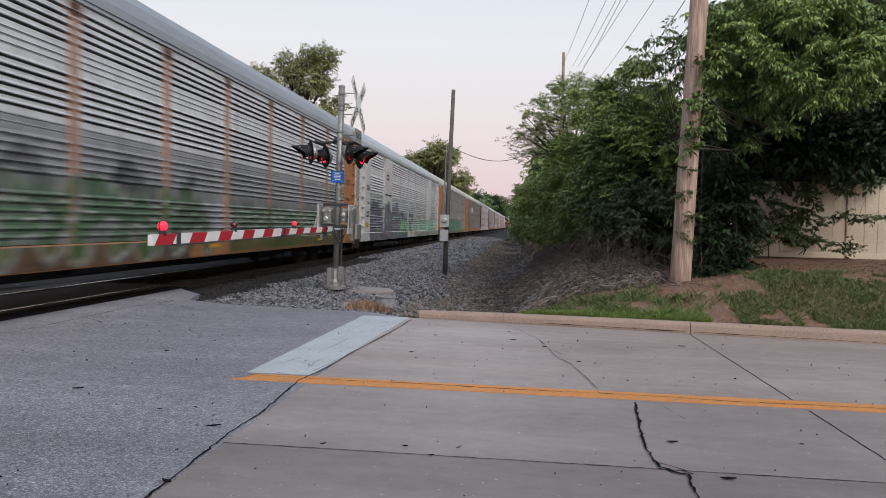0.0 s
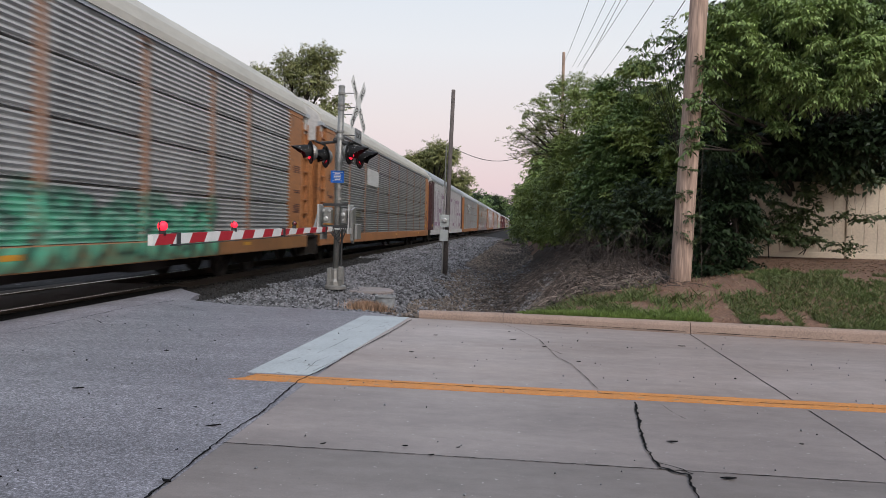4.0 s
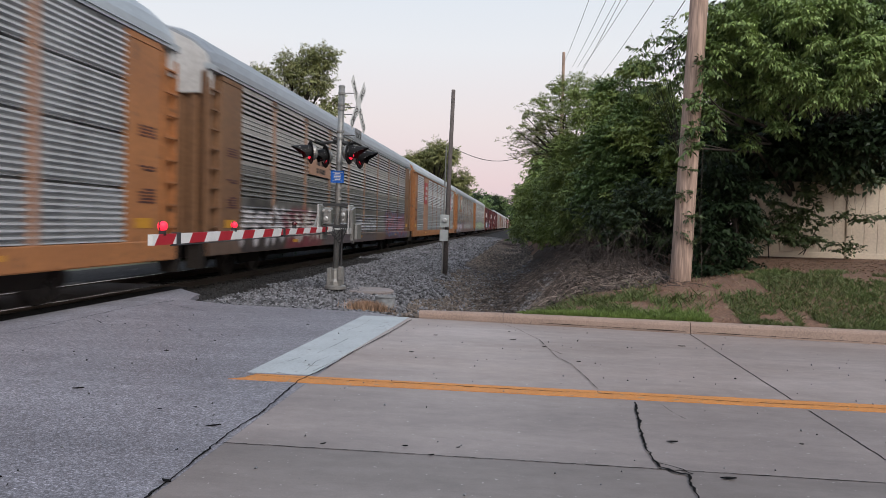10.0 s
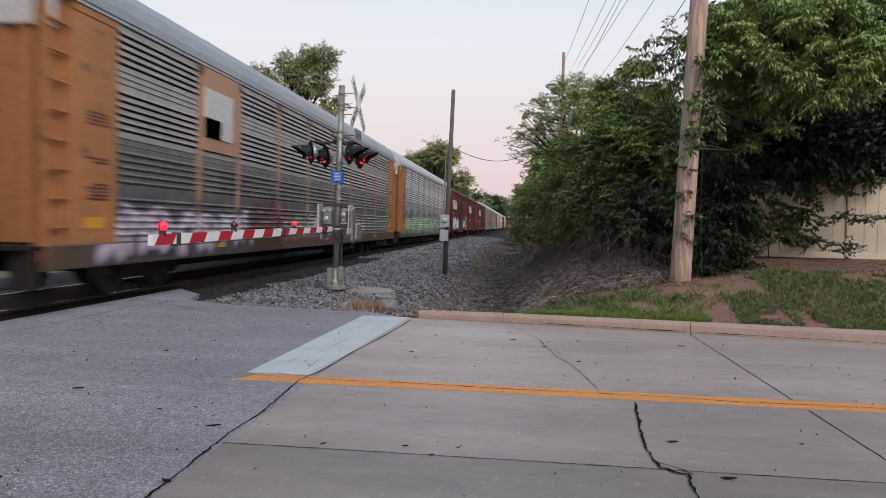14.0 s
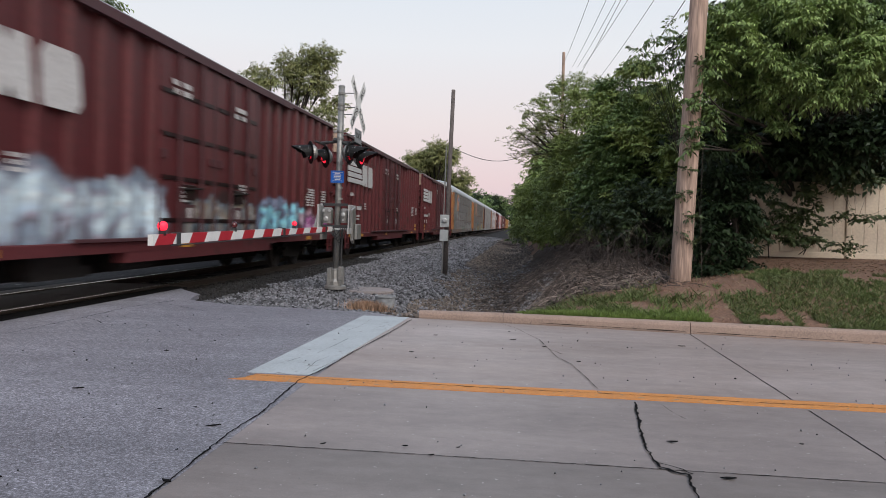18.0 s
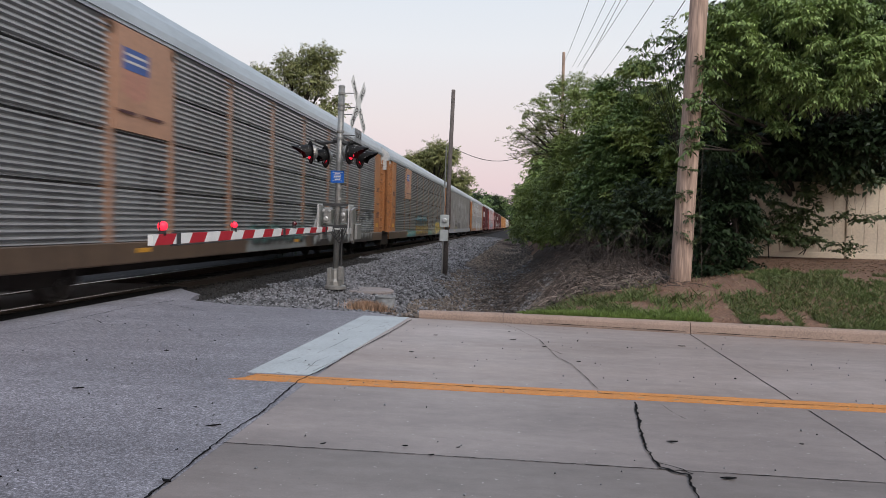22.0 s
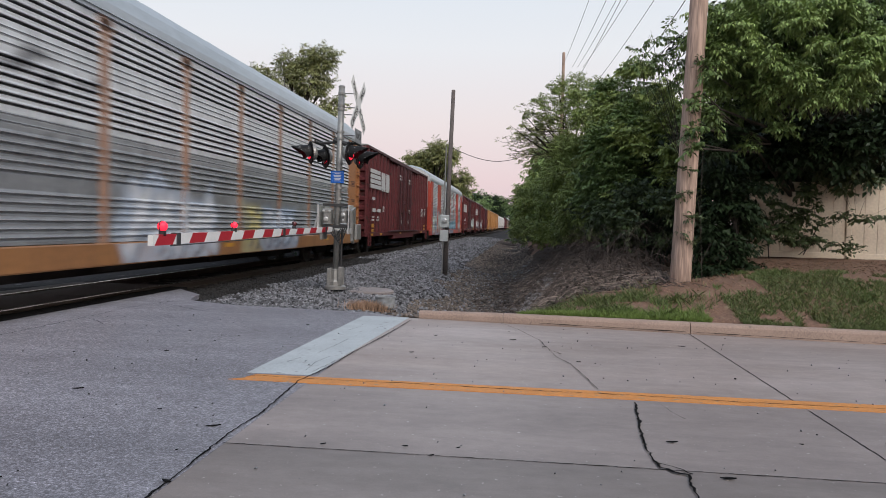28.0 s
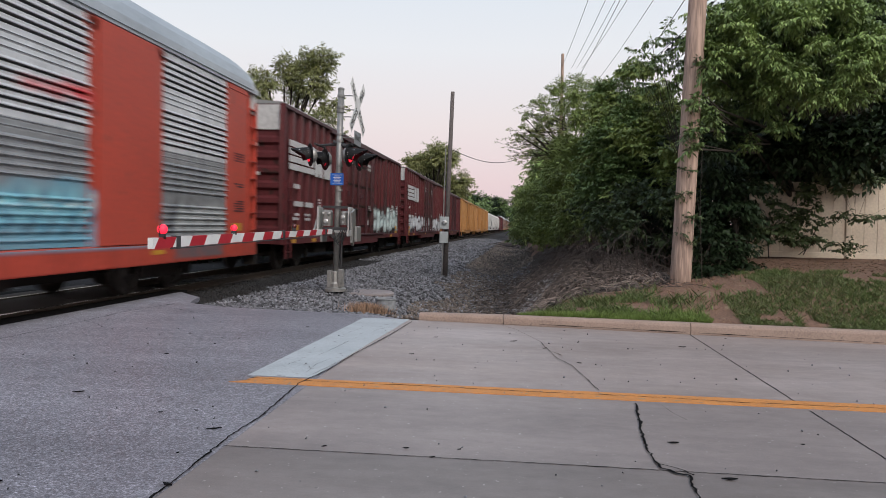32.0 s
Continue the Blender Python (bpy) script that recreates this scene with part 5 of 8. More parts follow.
TAGS = {
    4: [],
    5: [],
    0: [(-13, -0.3, 0.62, 2.05, (0.035, 0.10, 0.03), (0.025, 0.03, 0.026), (0.36, 0.38, 0.36), 0.7), (1.6, 11.2, 0.95, 1.75, (0.04, 0.13, 0.035), (0.03, 0.09, 0.026), (0.38, 0.37, 0.34), 0.8)],
    1: [(-12, -4.2, 0.62, 2.2, (0.11, 0.08, 0.16), (0.018, 0.018, 0.04), (0.20, 0.18, 0.26), 0.8), (-4.4, -1.7, 0.62, 1.85, (0.10, 0.40, 0.12), (0.03, 0.035, 0.11), (0.06, 0.05, 0.10), 0.9),
        (0.9, 13, 0.62, 1.7, (0.17, 0.48, 0.36), (0.13, 0.38, 0.29), (0.46, 0.10, 0.07), 1.0)],
    2: [(-12.5, -6.7, 0.62, 1.9, (0.10, 0.115, 0.14), (0.05, 0.06, 0.08), (0.26, 0.28, 0.31), 0.8), (-6.1, 7, 0.62, 1.72, (0.11, 0.38, 0.27), (0.08, 0.27, 0.19), (0.03, 0.10, 0.08), 0.8)],
    3: [(-13, -7.5, 0.7, 1.7, (0.2, 0.2, 0.2), (0.30, 0.27, 0.16), BLK, 0.8)],
    6: [(-12, -8.7, 0.62, 1.8, (0.52, 0.49, 0.50), (0.06, 0.05, 0.055), BLK, 0.8), (-8.7, -5.0, 0.7, 1.7, (0.45, 0.42, 0.40), (0.24, 0.03, 0.06), (0.28, 0.03, 0.06), 0.8),
        (-4.8, 3.8, 0.9, 1.6, (0.36, 0.36, 0.38), (0.14, 0.12, 0.14), (0.05, 0.05, 0.06), 1.0), (6, 11.9, 0.7, 1.95, (0.26, 0.025, 0.06), (0.12, 0.02, 0.05), (0.16, 0.32, 0.52), 0.8)],
    8: [(-12.5, -6.2, 0.62, 1.7, (0.46, 0.41, 0.48), (0.10, 0.10, 0.13), (0.07, 0.07, 0.10), 0.9), (-6.1, -3.8, 0.8, 1.85, (0.17, 0.035, 0.04), (0.12, 0.05, 0.05), (0.09, 0.03, 0.03), 0.7),
        (-3.8, 7, 0.75, 1.65, (0.30, 0.33, 0.32), (0.17, 0.12, 0.11), (0.25, 0.05, 0.05), 1.0)],
    9: [(-13, 4.2, 0.62, 2.05, (0.31, 0.43, 0.27), (0.02, 0.05, 0.13), (0.015, 0.03, 0.08), 0.62), (4.3, 10.2, 0.62, 1.85, (0.28, 0.40, 0.25), (0.02, 0.05, 0.14), (0.015, 0.03, 0.08), 0.8)],
    11: [(-3, 1.5, 0.8, 1.3, (0.14, 0.3, 0.28), (0.3, 0.32, 0.32), BLK, 0.9), (2.2, 11.3, 0.62, 1.72, (0.34, 0.35, 0.35), (0.03, 0.03, 0.035), BLK, 0.85)],
    12: [(-8, -4.6, 0.60, 1.0, (0.07, 0.36, 0.36), (0.10, 0.30, 0.28), (0.05, 0.12, 0.14), 1.0), (-4.7, 1.2, 0.60, 1.75, (0.36, 0.27, 0.06), (0.17, 0.105, 0.075), (0.06, 0.045, 0.04), 0.9),
         (-4.7, 1.0, 1.58, 1.92, (0.08, 0.46, 0.56), (0.03, 0.12, 0.16), (0.03, 0.08, 0.11), 1.4), (1.2, 3.4, 0.60, 1.0, (0.09, 0.38, 0.31), (0.10, 0.30, 0.24), (0.05, 0.12, 0.1), 1.0), (3.1, 5.4, 0.62, 1.55, (0.34, 0.36, 0.37), (0.05, 0.08, 0.13), (0.30, 0.24, 0.05), 1.1), (5.4, 8.9, 0.62, 1.7, (0.60, 0.46, 0.06), (0.12, 0.2, 0.28), (0.42, 0.45, 0.47), 0.9), (8.9, 11.4, 0.62, 0.95, (0.10, 0.32, 0.2), (0.12, 0.26, 0.18), (0.05, 0.1, 0.08), 1.0)],
    13: [(-7.6, -4.6, 1.25, 1.75, (0.05, 0.05, 0.05), (0.30, 0.28, 0.14), BLK, 1.2), (-4.6, -1.0, 1.15, 1.6, (0.05, 0.05, 0.06), (0.22, 0.22, 0.23), BLK, 1.2), (0.5, 9, 1.0, 1.7, (0.08, 0.08, 0.09), (0.24, 0.24, 0.25), (0.4, 0.4, 0.4), 1.1)],
    14: [(-3.75, -0.2, 0.58, 1.98, (0.55, 0.59, 0.65), (0.49, 0.54, 0.61), (0.44, 0.50, 0.58), 0.7), (1.5, 2.7, 0.7, 1.72, (0.50, 0.45, 0.20), (0.46, 0.42, 0.26), (0.42, 0.42, 0.34), 0.8), (2.7, 5.6, 0.7, 1.68, (0.50, 0.55, 0.62), (0.40, 0.47, 0.56), (0.34, 0.42, 0.52), 0.8)],
    15: [(-12, -5.9, 0.62, 2.3, (0.44, 0.52, 0.49), (0.24, 0.40, 0.50), (0.42, 0.09, 0.06), 0.6), (-5.3, -3.9, 0.62, 1.75, (0.10, 0.2, 0.45), (0.42, 0.12, 0.12), (0.4, 0.4, 0.45), 0.9), (-2.8, 4.4, 0.85, 1.75, (0.18, 0.42, 0.52), (0.17, 0.37, 0.47), (0.10, 0.27, 0.37), 0.9),
         (4.4, 8.5, 1.22, 1.88, (0.25, 0.50, 0.60), (0.21, 0.45, 0.55), (0.15, 0.36, 0.46), 0.7), (9.2, 11.7, 1.0, 1.8, (0.36, 0.38, 0.38), (0.16, 0.17, 0.18), (0.45, 0.45, 0.45), 1.1)],
}
CLOUDS = {
    # 9 and 5: the gate lamp's pink flare, put into the side's colour
    9: [(7.4, 9.4, 2.46, 2.52, 10, (0.50, 0.10, 0.14), 0.12)],
    5: [(-3.9, -2.8, 2.38, 2.46, 5, (0.42, 0.17, 0.20), 0.13)],
    1: [(-0.9, 0.3, 0.9, 1.9, 7, (0.02, 0.02, 0.02), 0.5), (-0.7, 0.0, 1.3, 1.9, 4, (0.55, 0.55, 0.55), 0.22), (-11, -4, 0.8, 1.9, 9, (0.12, 0.42, 0.13), 0.28)],
    2: [(-6.2, -4.0, 2.7, 3.15, 8, (0.22, 0.34, 0.13), 0.4), (-10.5, -8.7, 2.4, 3.1, 7, (0.07, 0.08, 0.11), 0.4)],
    8: [(-4.5, 1, 2.0, 2.6, 6, (0.30, 0.22, 0.20), 0.4)],
    12: [(-4, 1, 0.9, 1.5, 7, (0.42, 0.33, 0.05), 0.25), (3.5, 8, 0.9, 1.5, 4, (0.45, 0.36, 0.06), 0.16)],
    13: [(-11.5, 9, 1.2, 3.9, 70, (0.50, 0.50, 0.51), 0.7), (-11, 10, 1.2, 3.4, 26, (0.09, 0.08, 0.08), 0.5)],
    # 14: a dark scribble, then the same pink lamp flare as colour
    14: [(-6.6, -4.3, 3.25, 3.65, 8, (0.03, 0.03, 0.035), 0.28), (9.3, 11.6, 2.48, 2.54, 12, (0.50, 0.10, 0.14), 0.10)],
    4: [(-11.6, 11.6, 1.1, 4.2, 70, (0.66, 0.65, 0.66), 0.6), (-11.6, 11.6, 1.1, 4.0, 46, (0.46, 0.40, 0.46), 0.42), (-11.6, 11.6, 1.0, 2.2, 16, (0.30, 0.24, 0.30), 0.25)],
    15: [(5.2, 8.2, 3.2, 3.32, 24, (0.60, 0.04, 0.05), 0.24), (5.4, 7.6, 3.05, 3.09, 12, (0.05, 0.02, 0.025), 0.08)],
}


SCRAWLS = {
    0: [(-8, 2.3, 1.8, 0.5, (0.42, 0.08, 0.06), 0.02)],
    1: [(-1.2, 0.8, 1.2, 1.2, BLK, 0.05)],
    3: [(-9, 1.0, 2.2, 0.7, BLK, 0.03), (-3, 1.1, 1.5, 0.5, (0.5, 0.5, 0.48), 0.02)],
    6: [(-2, 1.9, 1.6, 0.5, (0.5, 0.5, 0.5), 0.02)],
    8: [(-1, 2.4, 3.0, 0.7, (0.36, 0.2, 0.17), 0.03)],
    11: [(4, 1.9, 2.0, 0.6, (0.4, 0.42, 0.42), 0.02), (-9.5, 1.0, 2.5, 0.6, (0.35, 0.37, 0.37), 0.02)],
    14: [(-6, 2.1, 1.6, 0.5, BLK, 0.02), (7, 1.2, 2.4, 0.6, BLK, 0.02)],
}


def sprayed_wall(seed, pieces, tags=(), clouds=()):
    w = Wall(seed)
    for p in clouds if seed == 13 else ():
        w.clouds(*p)
    for p in pieces:
        w.piece(*p)
        w.drips(p[0], p[1], p[2] + 0.2, 5, p[6])
    for p in clouds if seed != 13 else ():
        w.clouds(*p)
    for p in tags:
        w.tag(*p)
    return w


def over(i, base, dirt):
    """Paint that shows the car's graffiti."""
    return panel_mat("sprayed_car_paint", base, dirt, True, 0.0)


OR_, TN_ = ((0.33, 0.155, 0.058), (0.22, 0.105, 0.048)), ((0.40, 0.225, 0.145), (0.31, 0.175, 0.118))


def sprayed(i):
    sill = ((0.115, 0.076, 0.050), (0.07, 0.048, 0.035)) if i in (8, 9, 11, 12) else ((0.17, 0.112, 0.082), (0.11, 0.075, 0.058)) if i == 6 else OR_
    return over(i, *sill), over(i, *TN_), RUSTY_END if i == 6 else ORANGE


def silver(i, base=SILVER, dirt=SOOT, shine=0.45, part_=0.3):
    """Weathered side metal with recess shade in its tone, and a lighter copy for lit ridges."""
    if i in (4, 13):
        return [panel_mat("car_side_metal", base, dirt, i in TAGS, shine)]
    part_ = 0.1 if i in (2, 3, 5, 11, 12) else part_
    shaded_tone, lit_tone = tuple(v * (1 - part_) for v in base), tuple(min(0.78, v * (1 + part_)) for v in base)
    return [panel_mat("shaded_car_side_metal", shaded_tone, tuple(v * 0.7 for v in dirt), i in TAGS, shine), panel_mat("lit_ridge_metal", lit_tone, base, i in TAGS, 0.3)]


plain_label = "silver ribbed autorack car with orange posts and sill"
cars = []
RACK, BOX, HOP = 28.6, 21.0, 18.3
line = []
line.append((RACK, lambda y: autorack(rack(None, plain_label, COARSE, ORANGE, TAN_POST, ORANGE, silver(99)), y)))
line.append((RACK, lambda y: autorack(rack(0, "silver ribbed autorack car with orange posts and green graffiti", COARSE, *sprayed(0), silver(0)), y)))
line.append((RACK, lambda y: autorack(rack(1, "pale autorack car with white posts and purple and mint graffiti", COARSE, over(1, (0.6, 0.59, 0.58), (0.5, 0.49, 0.48)), over(1, (0.6, 0.59, 0.58), (0.5, 0.49, 0.48)), WHITE_CAR, silver(1, (0.74, 0.74, 0.74), (0.5, 0.5, 0.5)), cap=ORANGE, flat={1: over(1, (0.6, 0.59, 0.58), (0.5, 0.49, 0.48)), 7: over(1, (0.6, 0.59, 0.58), (0.5, 0.49, 0.48))},
             disc=(-8.05, 3.5), bars=[(-7.2, 2.8, 1.8, 0.07, 1, SLOT)]), y)))
line.append((RACK, lambda y: autorack(rack(2, "silver autorack car with orange ends and mint graffiti", FINE, *sprayed(2), silver(2, (0.54, 0.54, 0.54)), flat={1: None}, shield=(-8.05, 3.62, 1.3, WHITE_CAR)), y)))
line.append((RACK, lambda y: autorack(rack(3, plain_label, FINE, ORANGE, TAN_POST, ORANGE, silver(3, (0.40, 0.40, 0.40), (0.26, 0.26, 0.26)), plates=[(-6.6, -4.3, 3.0, 3.7, WHITE_CAR)]), y)))
line.append((RACK, lambda y: autorack(rack(4, "white autorack car with maroon ends and faded violet graffiti", PLAIN, WHITE_CAR, WHITE_CAR, MAROON_DARK, silver(4, (0.72, 0.70, 0.72), (0.58, 0.55, 0.57)), chord=WHITE_CAR, strokes=True), y)))
line.append((RACK, lambda y: autorack(rack(5, plain_label, FINE, ORANGE, TAN_POST, ORANGE, silver(5), plates=[(-6.65, -4.25, 2.95, 3.85, WHITE_CAR)], slashes=(-6.65, -4.25, 2.95, 3.85)), y)))
line.append((RACK, lambda y: autorack(rack(6, "silver autorack car with orange posts and red and white graffiti", COARSE, *sprayed(6), silver(6, (0.335, 0.322, 0.305), (0.21, 0.20, 0.19)), plates=[(-6.6, -4.3, 2.85, 3.5, TAN_POST)], bars=[(-4.9, 3.35, 1.1, 0.16, 2, SLOT)]), y)))
line.append((RACK, lambda y: autorack(rack(None, "silver autorack car with wide orange panels and a red mark", COARSE, ORANGE, TAN_POST, ORANGE, silver(7), cap=ORANGE, chord=ORANGE, flat={1: TAN_POST, 7: TAN_POST}, seal=True,
             plates=[(-8.75, -7.55, 2.75, 4.2, LOGO_RED), (7.55, 8.75, 2.75, 4.2, LOGO_RED)], bars=[(-7.7, 3.95, 0.9, 0.22, 3, WHITE_CAR), (8.6, 3.95, 0.9, 0.22, 3, WHITE_CAR)]), y)))
line.append((RACK, lambda y: autorack(rack(8, "grimy silver autorack car with orange posts and mixed graffiti", COARSE, *sprayed(8), silver(8, (0.31, 0.305, 0.30), (0.19, 0.185, 0.18)), flat={1: None}, plates=[(-8.7, -7.3, 3.1, 4.1, WHITE_CAR), (-8.7, -7.9, 3.1, 3.5, MINT)]), y)))
line.append((RACK, lambda y: autorack(rack(9, "silver autorack car with orange posts and lime graffiti", COARSE, *sprayed(9), silver(9)), y)))
NS = "maroon ribbed boxcar with white striped mark"


def boxside():
    m = panel_mat("maroon_car_side", (0.108, 0.024, 0.027), (0.078, 0.02, 0.022), True, 0.0)
    m.node_tree.nodes["Principled BSDF"].inputs["Specular IOR Level"].default_value = 0.22
    return m


line.append((BOX, lambda y: boxcar(y, MAROON, NS + " and pale blue graffiti", tag=[(-8.5, -2.2, 0.9, 2.0, (0.44, 0.53, 0.60), (0.30, 0.38, 0.45), (0.38, 0.36, 0.42), 0.7), (-1.4, 2.6, 0.95, 1.85, (0.27, 0.24, 0.20), (0.05, 0.04, 0.04), (0.30, 0.40, 0.46), 0.9), (2.7, 6.2, 0.9, 1.9, (0.26, 0.50, 0.63), (0.30, 0.38, 0.50), (0.12, 0.06, 0.12), 0.8), (6.2, 9.2, 0.9, 1.6, (0.40, 0.18, 0.36), (0.45, 0.34, 0.40), (0.12, 0.06, 0.12), 0.9)], end_patch=WHITE_CAR)))
line.append((BOX, lambda y: boxcar(y, MAROON, NS)))
line.append((BOX, lambda y: boxcar(y, MAROON, NS)))
line.append((RACK, lambda y: autorack(rack(11, "grey autorack car with orange posts and white and black graffiti", FINE, *sprayed(11), silver(11, (0.37, 0.375, 0.38), (0.23, 0.23, 0.235)), flat={1: None}, shield=(-8.1, 3.74, 0.85, TAN_POST), bars=[(-7.2, 3.15, 1.8, 0.05, 1, MAROON_DARK)]), y)))
line.append((RACK, lambda y: autorack(rack(12, "silver autorack car with orange posts and yellow and teal graffiti", FINE, *sprayed(12), silver(12, (0.30, 0.30, 0.295), (0.19, 0.188, 0.185)), flat={1: None}, shield=(-8.1, 3.74, 0.85, TAN_POST), bars=[(-7.2, 3.15, 1.8, 0.05, 1, MAROON_DARK)]), y)))
line.append((RACK, lambda y: autorack(rack(13, "grey autorack car with maroon ends and dark graffiti", PLAIN, SEAL, over(13, (0.5, 0.48, 0.47), (0.3, 0.2, 0.19)), MAROON_DARK, silver(13, (0.37, 0.36, 0.355), (0.22, 0.205, 0.2))), y)))
line.append((RACK, lambda y: autorack(rack(14, "silver autorack car with orange posts and pale blue graffiti", COARSE, *sprayed(14), silver(14)), y)))
line.append((BOX, lambda y: boxcar(y, MAROON, NS, end_patch=ROSY)))
line.append((RACK, lambda y: autorack(rack(15, "silver autorack car with red posts and blue graffiti", COARSE, over(15, (0.45, 0.062, 0.036), (0.36, 0.055, 0.036)), over(15, (0.45, 0.062, 0.036), (0.36, 0.055, 0.036)), RED_CAR, silver(15), flat={1: over(15, (0.45, 0.062, 0.036), (0.36, 0.055, 0.036)), 7: RED_CAR}, seal=True), y)))
line.append((BOX, lambda y: boxcar(y, MAROON, NS + " and pale graffiti", tag=[(2.5, 8.6, 0.9, 2.2, (0.40, 0.46, 0.46), (0.05, 0.05, 0.05), BLK, 0.7)], end_patch=WHITE_CAR)))
line.append((BOX, lambda y: boxcar(y, MAROON, NS + " and pale graffiti", tag=[(-8.5, 8, 0.9, 2.0, (0.42, 0.44, 0.46), (0.12, 0.05, 0.06), BLK, 0.7)], end_patch=WHITE_CAR)))
line.append((BOX - 4.5, lambda y: boxcar(y, MAROON, NS, length=14.4, logo=False, tall=4.5)))
for k in range(3):
    line.append((BOX, lambda y: boxcar(y, YELLOW_CAR, "faded yellow-brown ribbed boxcar", logo=False, tall=4.5, end_patch=None)))
for k in range(4):
    line.append((HOP, lambda y: hopper(y, WHITE_CAR, "white covered hopper car")))
for k in range(2):
    line.append((BOX, lambda y: boxcar(y, MAROON, "maroon ribbed steel boxcar without markings", logo=False, end_patch=None)))
for k in range(6):
    line.append((RACK, lambda y: autorack(rack(None, plain_label, FINE, ORANGE, TAN_POST, ORANGE, silver(5)), y)))
COUPLINGS = [-28.8, -0.3, 28.2, 56.4, 84.9, 113.4, 141.8, 170.35, 198.8, 227.1, 255.95, 284.85, 305.5, 326.4, 347.1, 376.0, 405.0, 433.9, 462.75, 483.3, 512.3, 533.5]
at = COUPLINGS[0]
for k, (length, build) in enumerate(line):
    nxt = COUPLINGS[k + 1] if k + 1 < len(COUPLINGS) else at + length
    cars.append((build((at + nxt) / 2), (at + nxt) / 2))
    at = nxt


def rolled(t):
    """Metres that the train has rolled after t seconds."""
    return 15.766 * t - 0.010 * t * t

# ---- crossing signal ----
MX, MY = -4.14, 15.6
TEXT_M = mat("black_sign_letters", (0.02, 0.02, 0.022), None, 0.5, bump=0.0)


def letters(text, size, parent, m, material):
    """Sign lettering in the built-in font."""
    cu = bpy.data.curves.new("lettering", "FONT")
    cu.body, cu.size, cu.align_x, cu.align_y, cu.extrude = text, size, "CENTER", "CENTER", 0.001
    cu.materials.append(material)
    o = new("lettering", cu)
    o.parent, o.matrix_basis = parent, m
    return o


FACE_X = Matrix(((0, 0, 1, 0), (1, 0, 0, 0), (0, 1, 0, 0), (0, 0, 0, 1)))
signal = thing("crossing_signal", "galvanised railway crossing signal mast with crossbuck and lit red flashers", "crossing signal", pose(MX, MY, 0))
mast = part("mast", Geo().tube([(0, 0, 0.05), (0.03, 0, 2.3), (0.06, 0, 4.46)], 0.07, 16), GALV, signal, smooth=True)
part("mast_cap", Geo().disc((0.06, 0, 4.46), (0, 0, 1), [(0, 0.076), (0.03, 0.076), (0.05, 0.05)], 16), GALV, mast)
for z in (1.95, 2.2, 2.75, 3.3, 3.45, 3.95, 4.05, 4.3):
    part("clamp", Geo().disc((0.03 + z * 0.007, 0, z), (0, 0, 1), [(0, 0.072), (0, 0.084), (0.045, 0.084), (0.045, 0.072)], 16), GALV, mast)
base = part("base_casting", Geo().disc((0, 0, -0.05), (0, 0, 1), [(0, 0.24), (0.06, 0.24), (0.08, 0.21), (0.11, 0.11)], 18), GALV, signal)
for a in range(4):
    s, t = (1 if a % 2 else -1), (1 if a < 2 else -1)
    part("base_flange", Geo().box(s * 0.12 - 0.05, s * 0.12 + 0.05, t * 0.1 - 0.03, t * 0.1 + 0.03, 0.05, 0.42, 0.01), GALV, base)
part("junction_box", Geo().box(0.09, 0.20, -0.16, -0.04, 0.16, 0.46, 0.015), GALV, signal)
part("base_sleeve", Geo().disc((0, 0, 0.02), (0, 0, 1), [(0, 0.165), (0.10, 0.165), (0.15, 0.125), (0.36, 0.115), (0.39, 0.08)], 8), GALV, base)
# crossbuck, facing along the road
xb = part("crossbuck", Geo().plate([(0, -0.55, -0.40), (0, -0.40, -0.56), (0, 0.55, 0.40), (0, 0.40, 0.56)][::-1], (1, 0, 0), 0.006), WHITE_SHEET, signal, "white crossbuck sign with black letters")
xb.location = (0.45, -0.05, 4.06)
xb.rotation_euler = (0, 0, radians(-4.5))
xb.scale = (1, 1, 1.08)
part("crossbuck_blade", Geo().plate([(0, 0.55, -0.40), (0, 0.40, -0.56), (0, -0.55, 0.40), (0, -0.40, 0.56)], (1, 0, 0), 0.006), WHITE_SHEET, xb).location = (0.008, 0, 0)
for word, yy, zz, rot in (("RAIL", -0.27, 0.27, -45), ("ROAD", 0.27, -0.27, -45), ("CROSS", -0.27, -0.27, 45), ("ING", 0.27, 0.27, 45)):
    letters(word, 0.19, xb, Matrix.Translation((0.018, yy, zz)) @ FACE_X @ pose(0, 0, 0, 0, 0, rot), TEXT_M)
plate = part("track_count_plate", Geo().box(0.46, 0.466, -0.36, 0.28, 3.22, 3.52), SEAL, signal)
letters("TRACK", 0.17, plate, Matrix.Translation((0.47, -0.04, 3.37)) @ FACE_X, TEXT_M)
for z in (4.33, 4.02, 3.86, 3.40):
    part("sign_bracket", Geo().tube([(0.06, 0, z), (0.25, -0.02, z), (0.45, -0.05, z - 0.02)], 0.012, 6), GALV, signal)
part("crossarm", Geo().tube([(-0.42, 0.42, 3.22), (-0.42, -0.36, 3.22)], 0.026, 8).tube([(0.42, 0.42, 3.22), (0.42, -0.36, 3.22)], 0.026, 8).tube([(-0.42, 0, 3.22), (0.0, 0, 3.25), (0.42, 0, 3.22)], 0.03, 8).tube([(-0.1, 0, 3.3), (0.2, 0, 3.2)], 0.05, 8), DARK_STEEL, signal)
LENSES = []


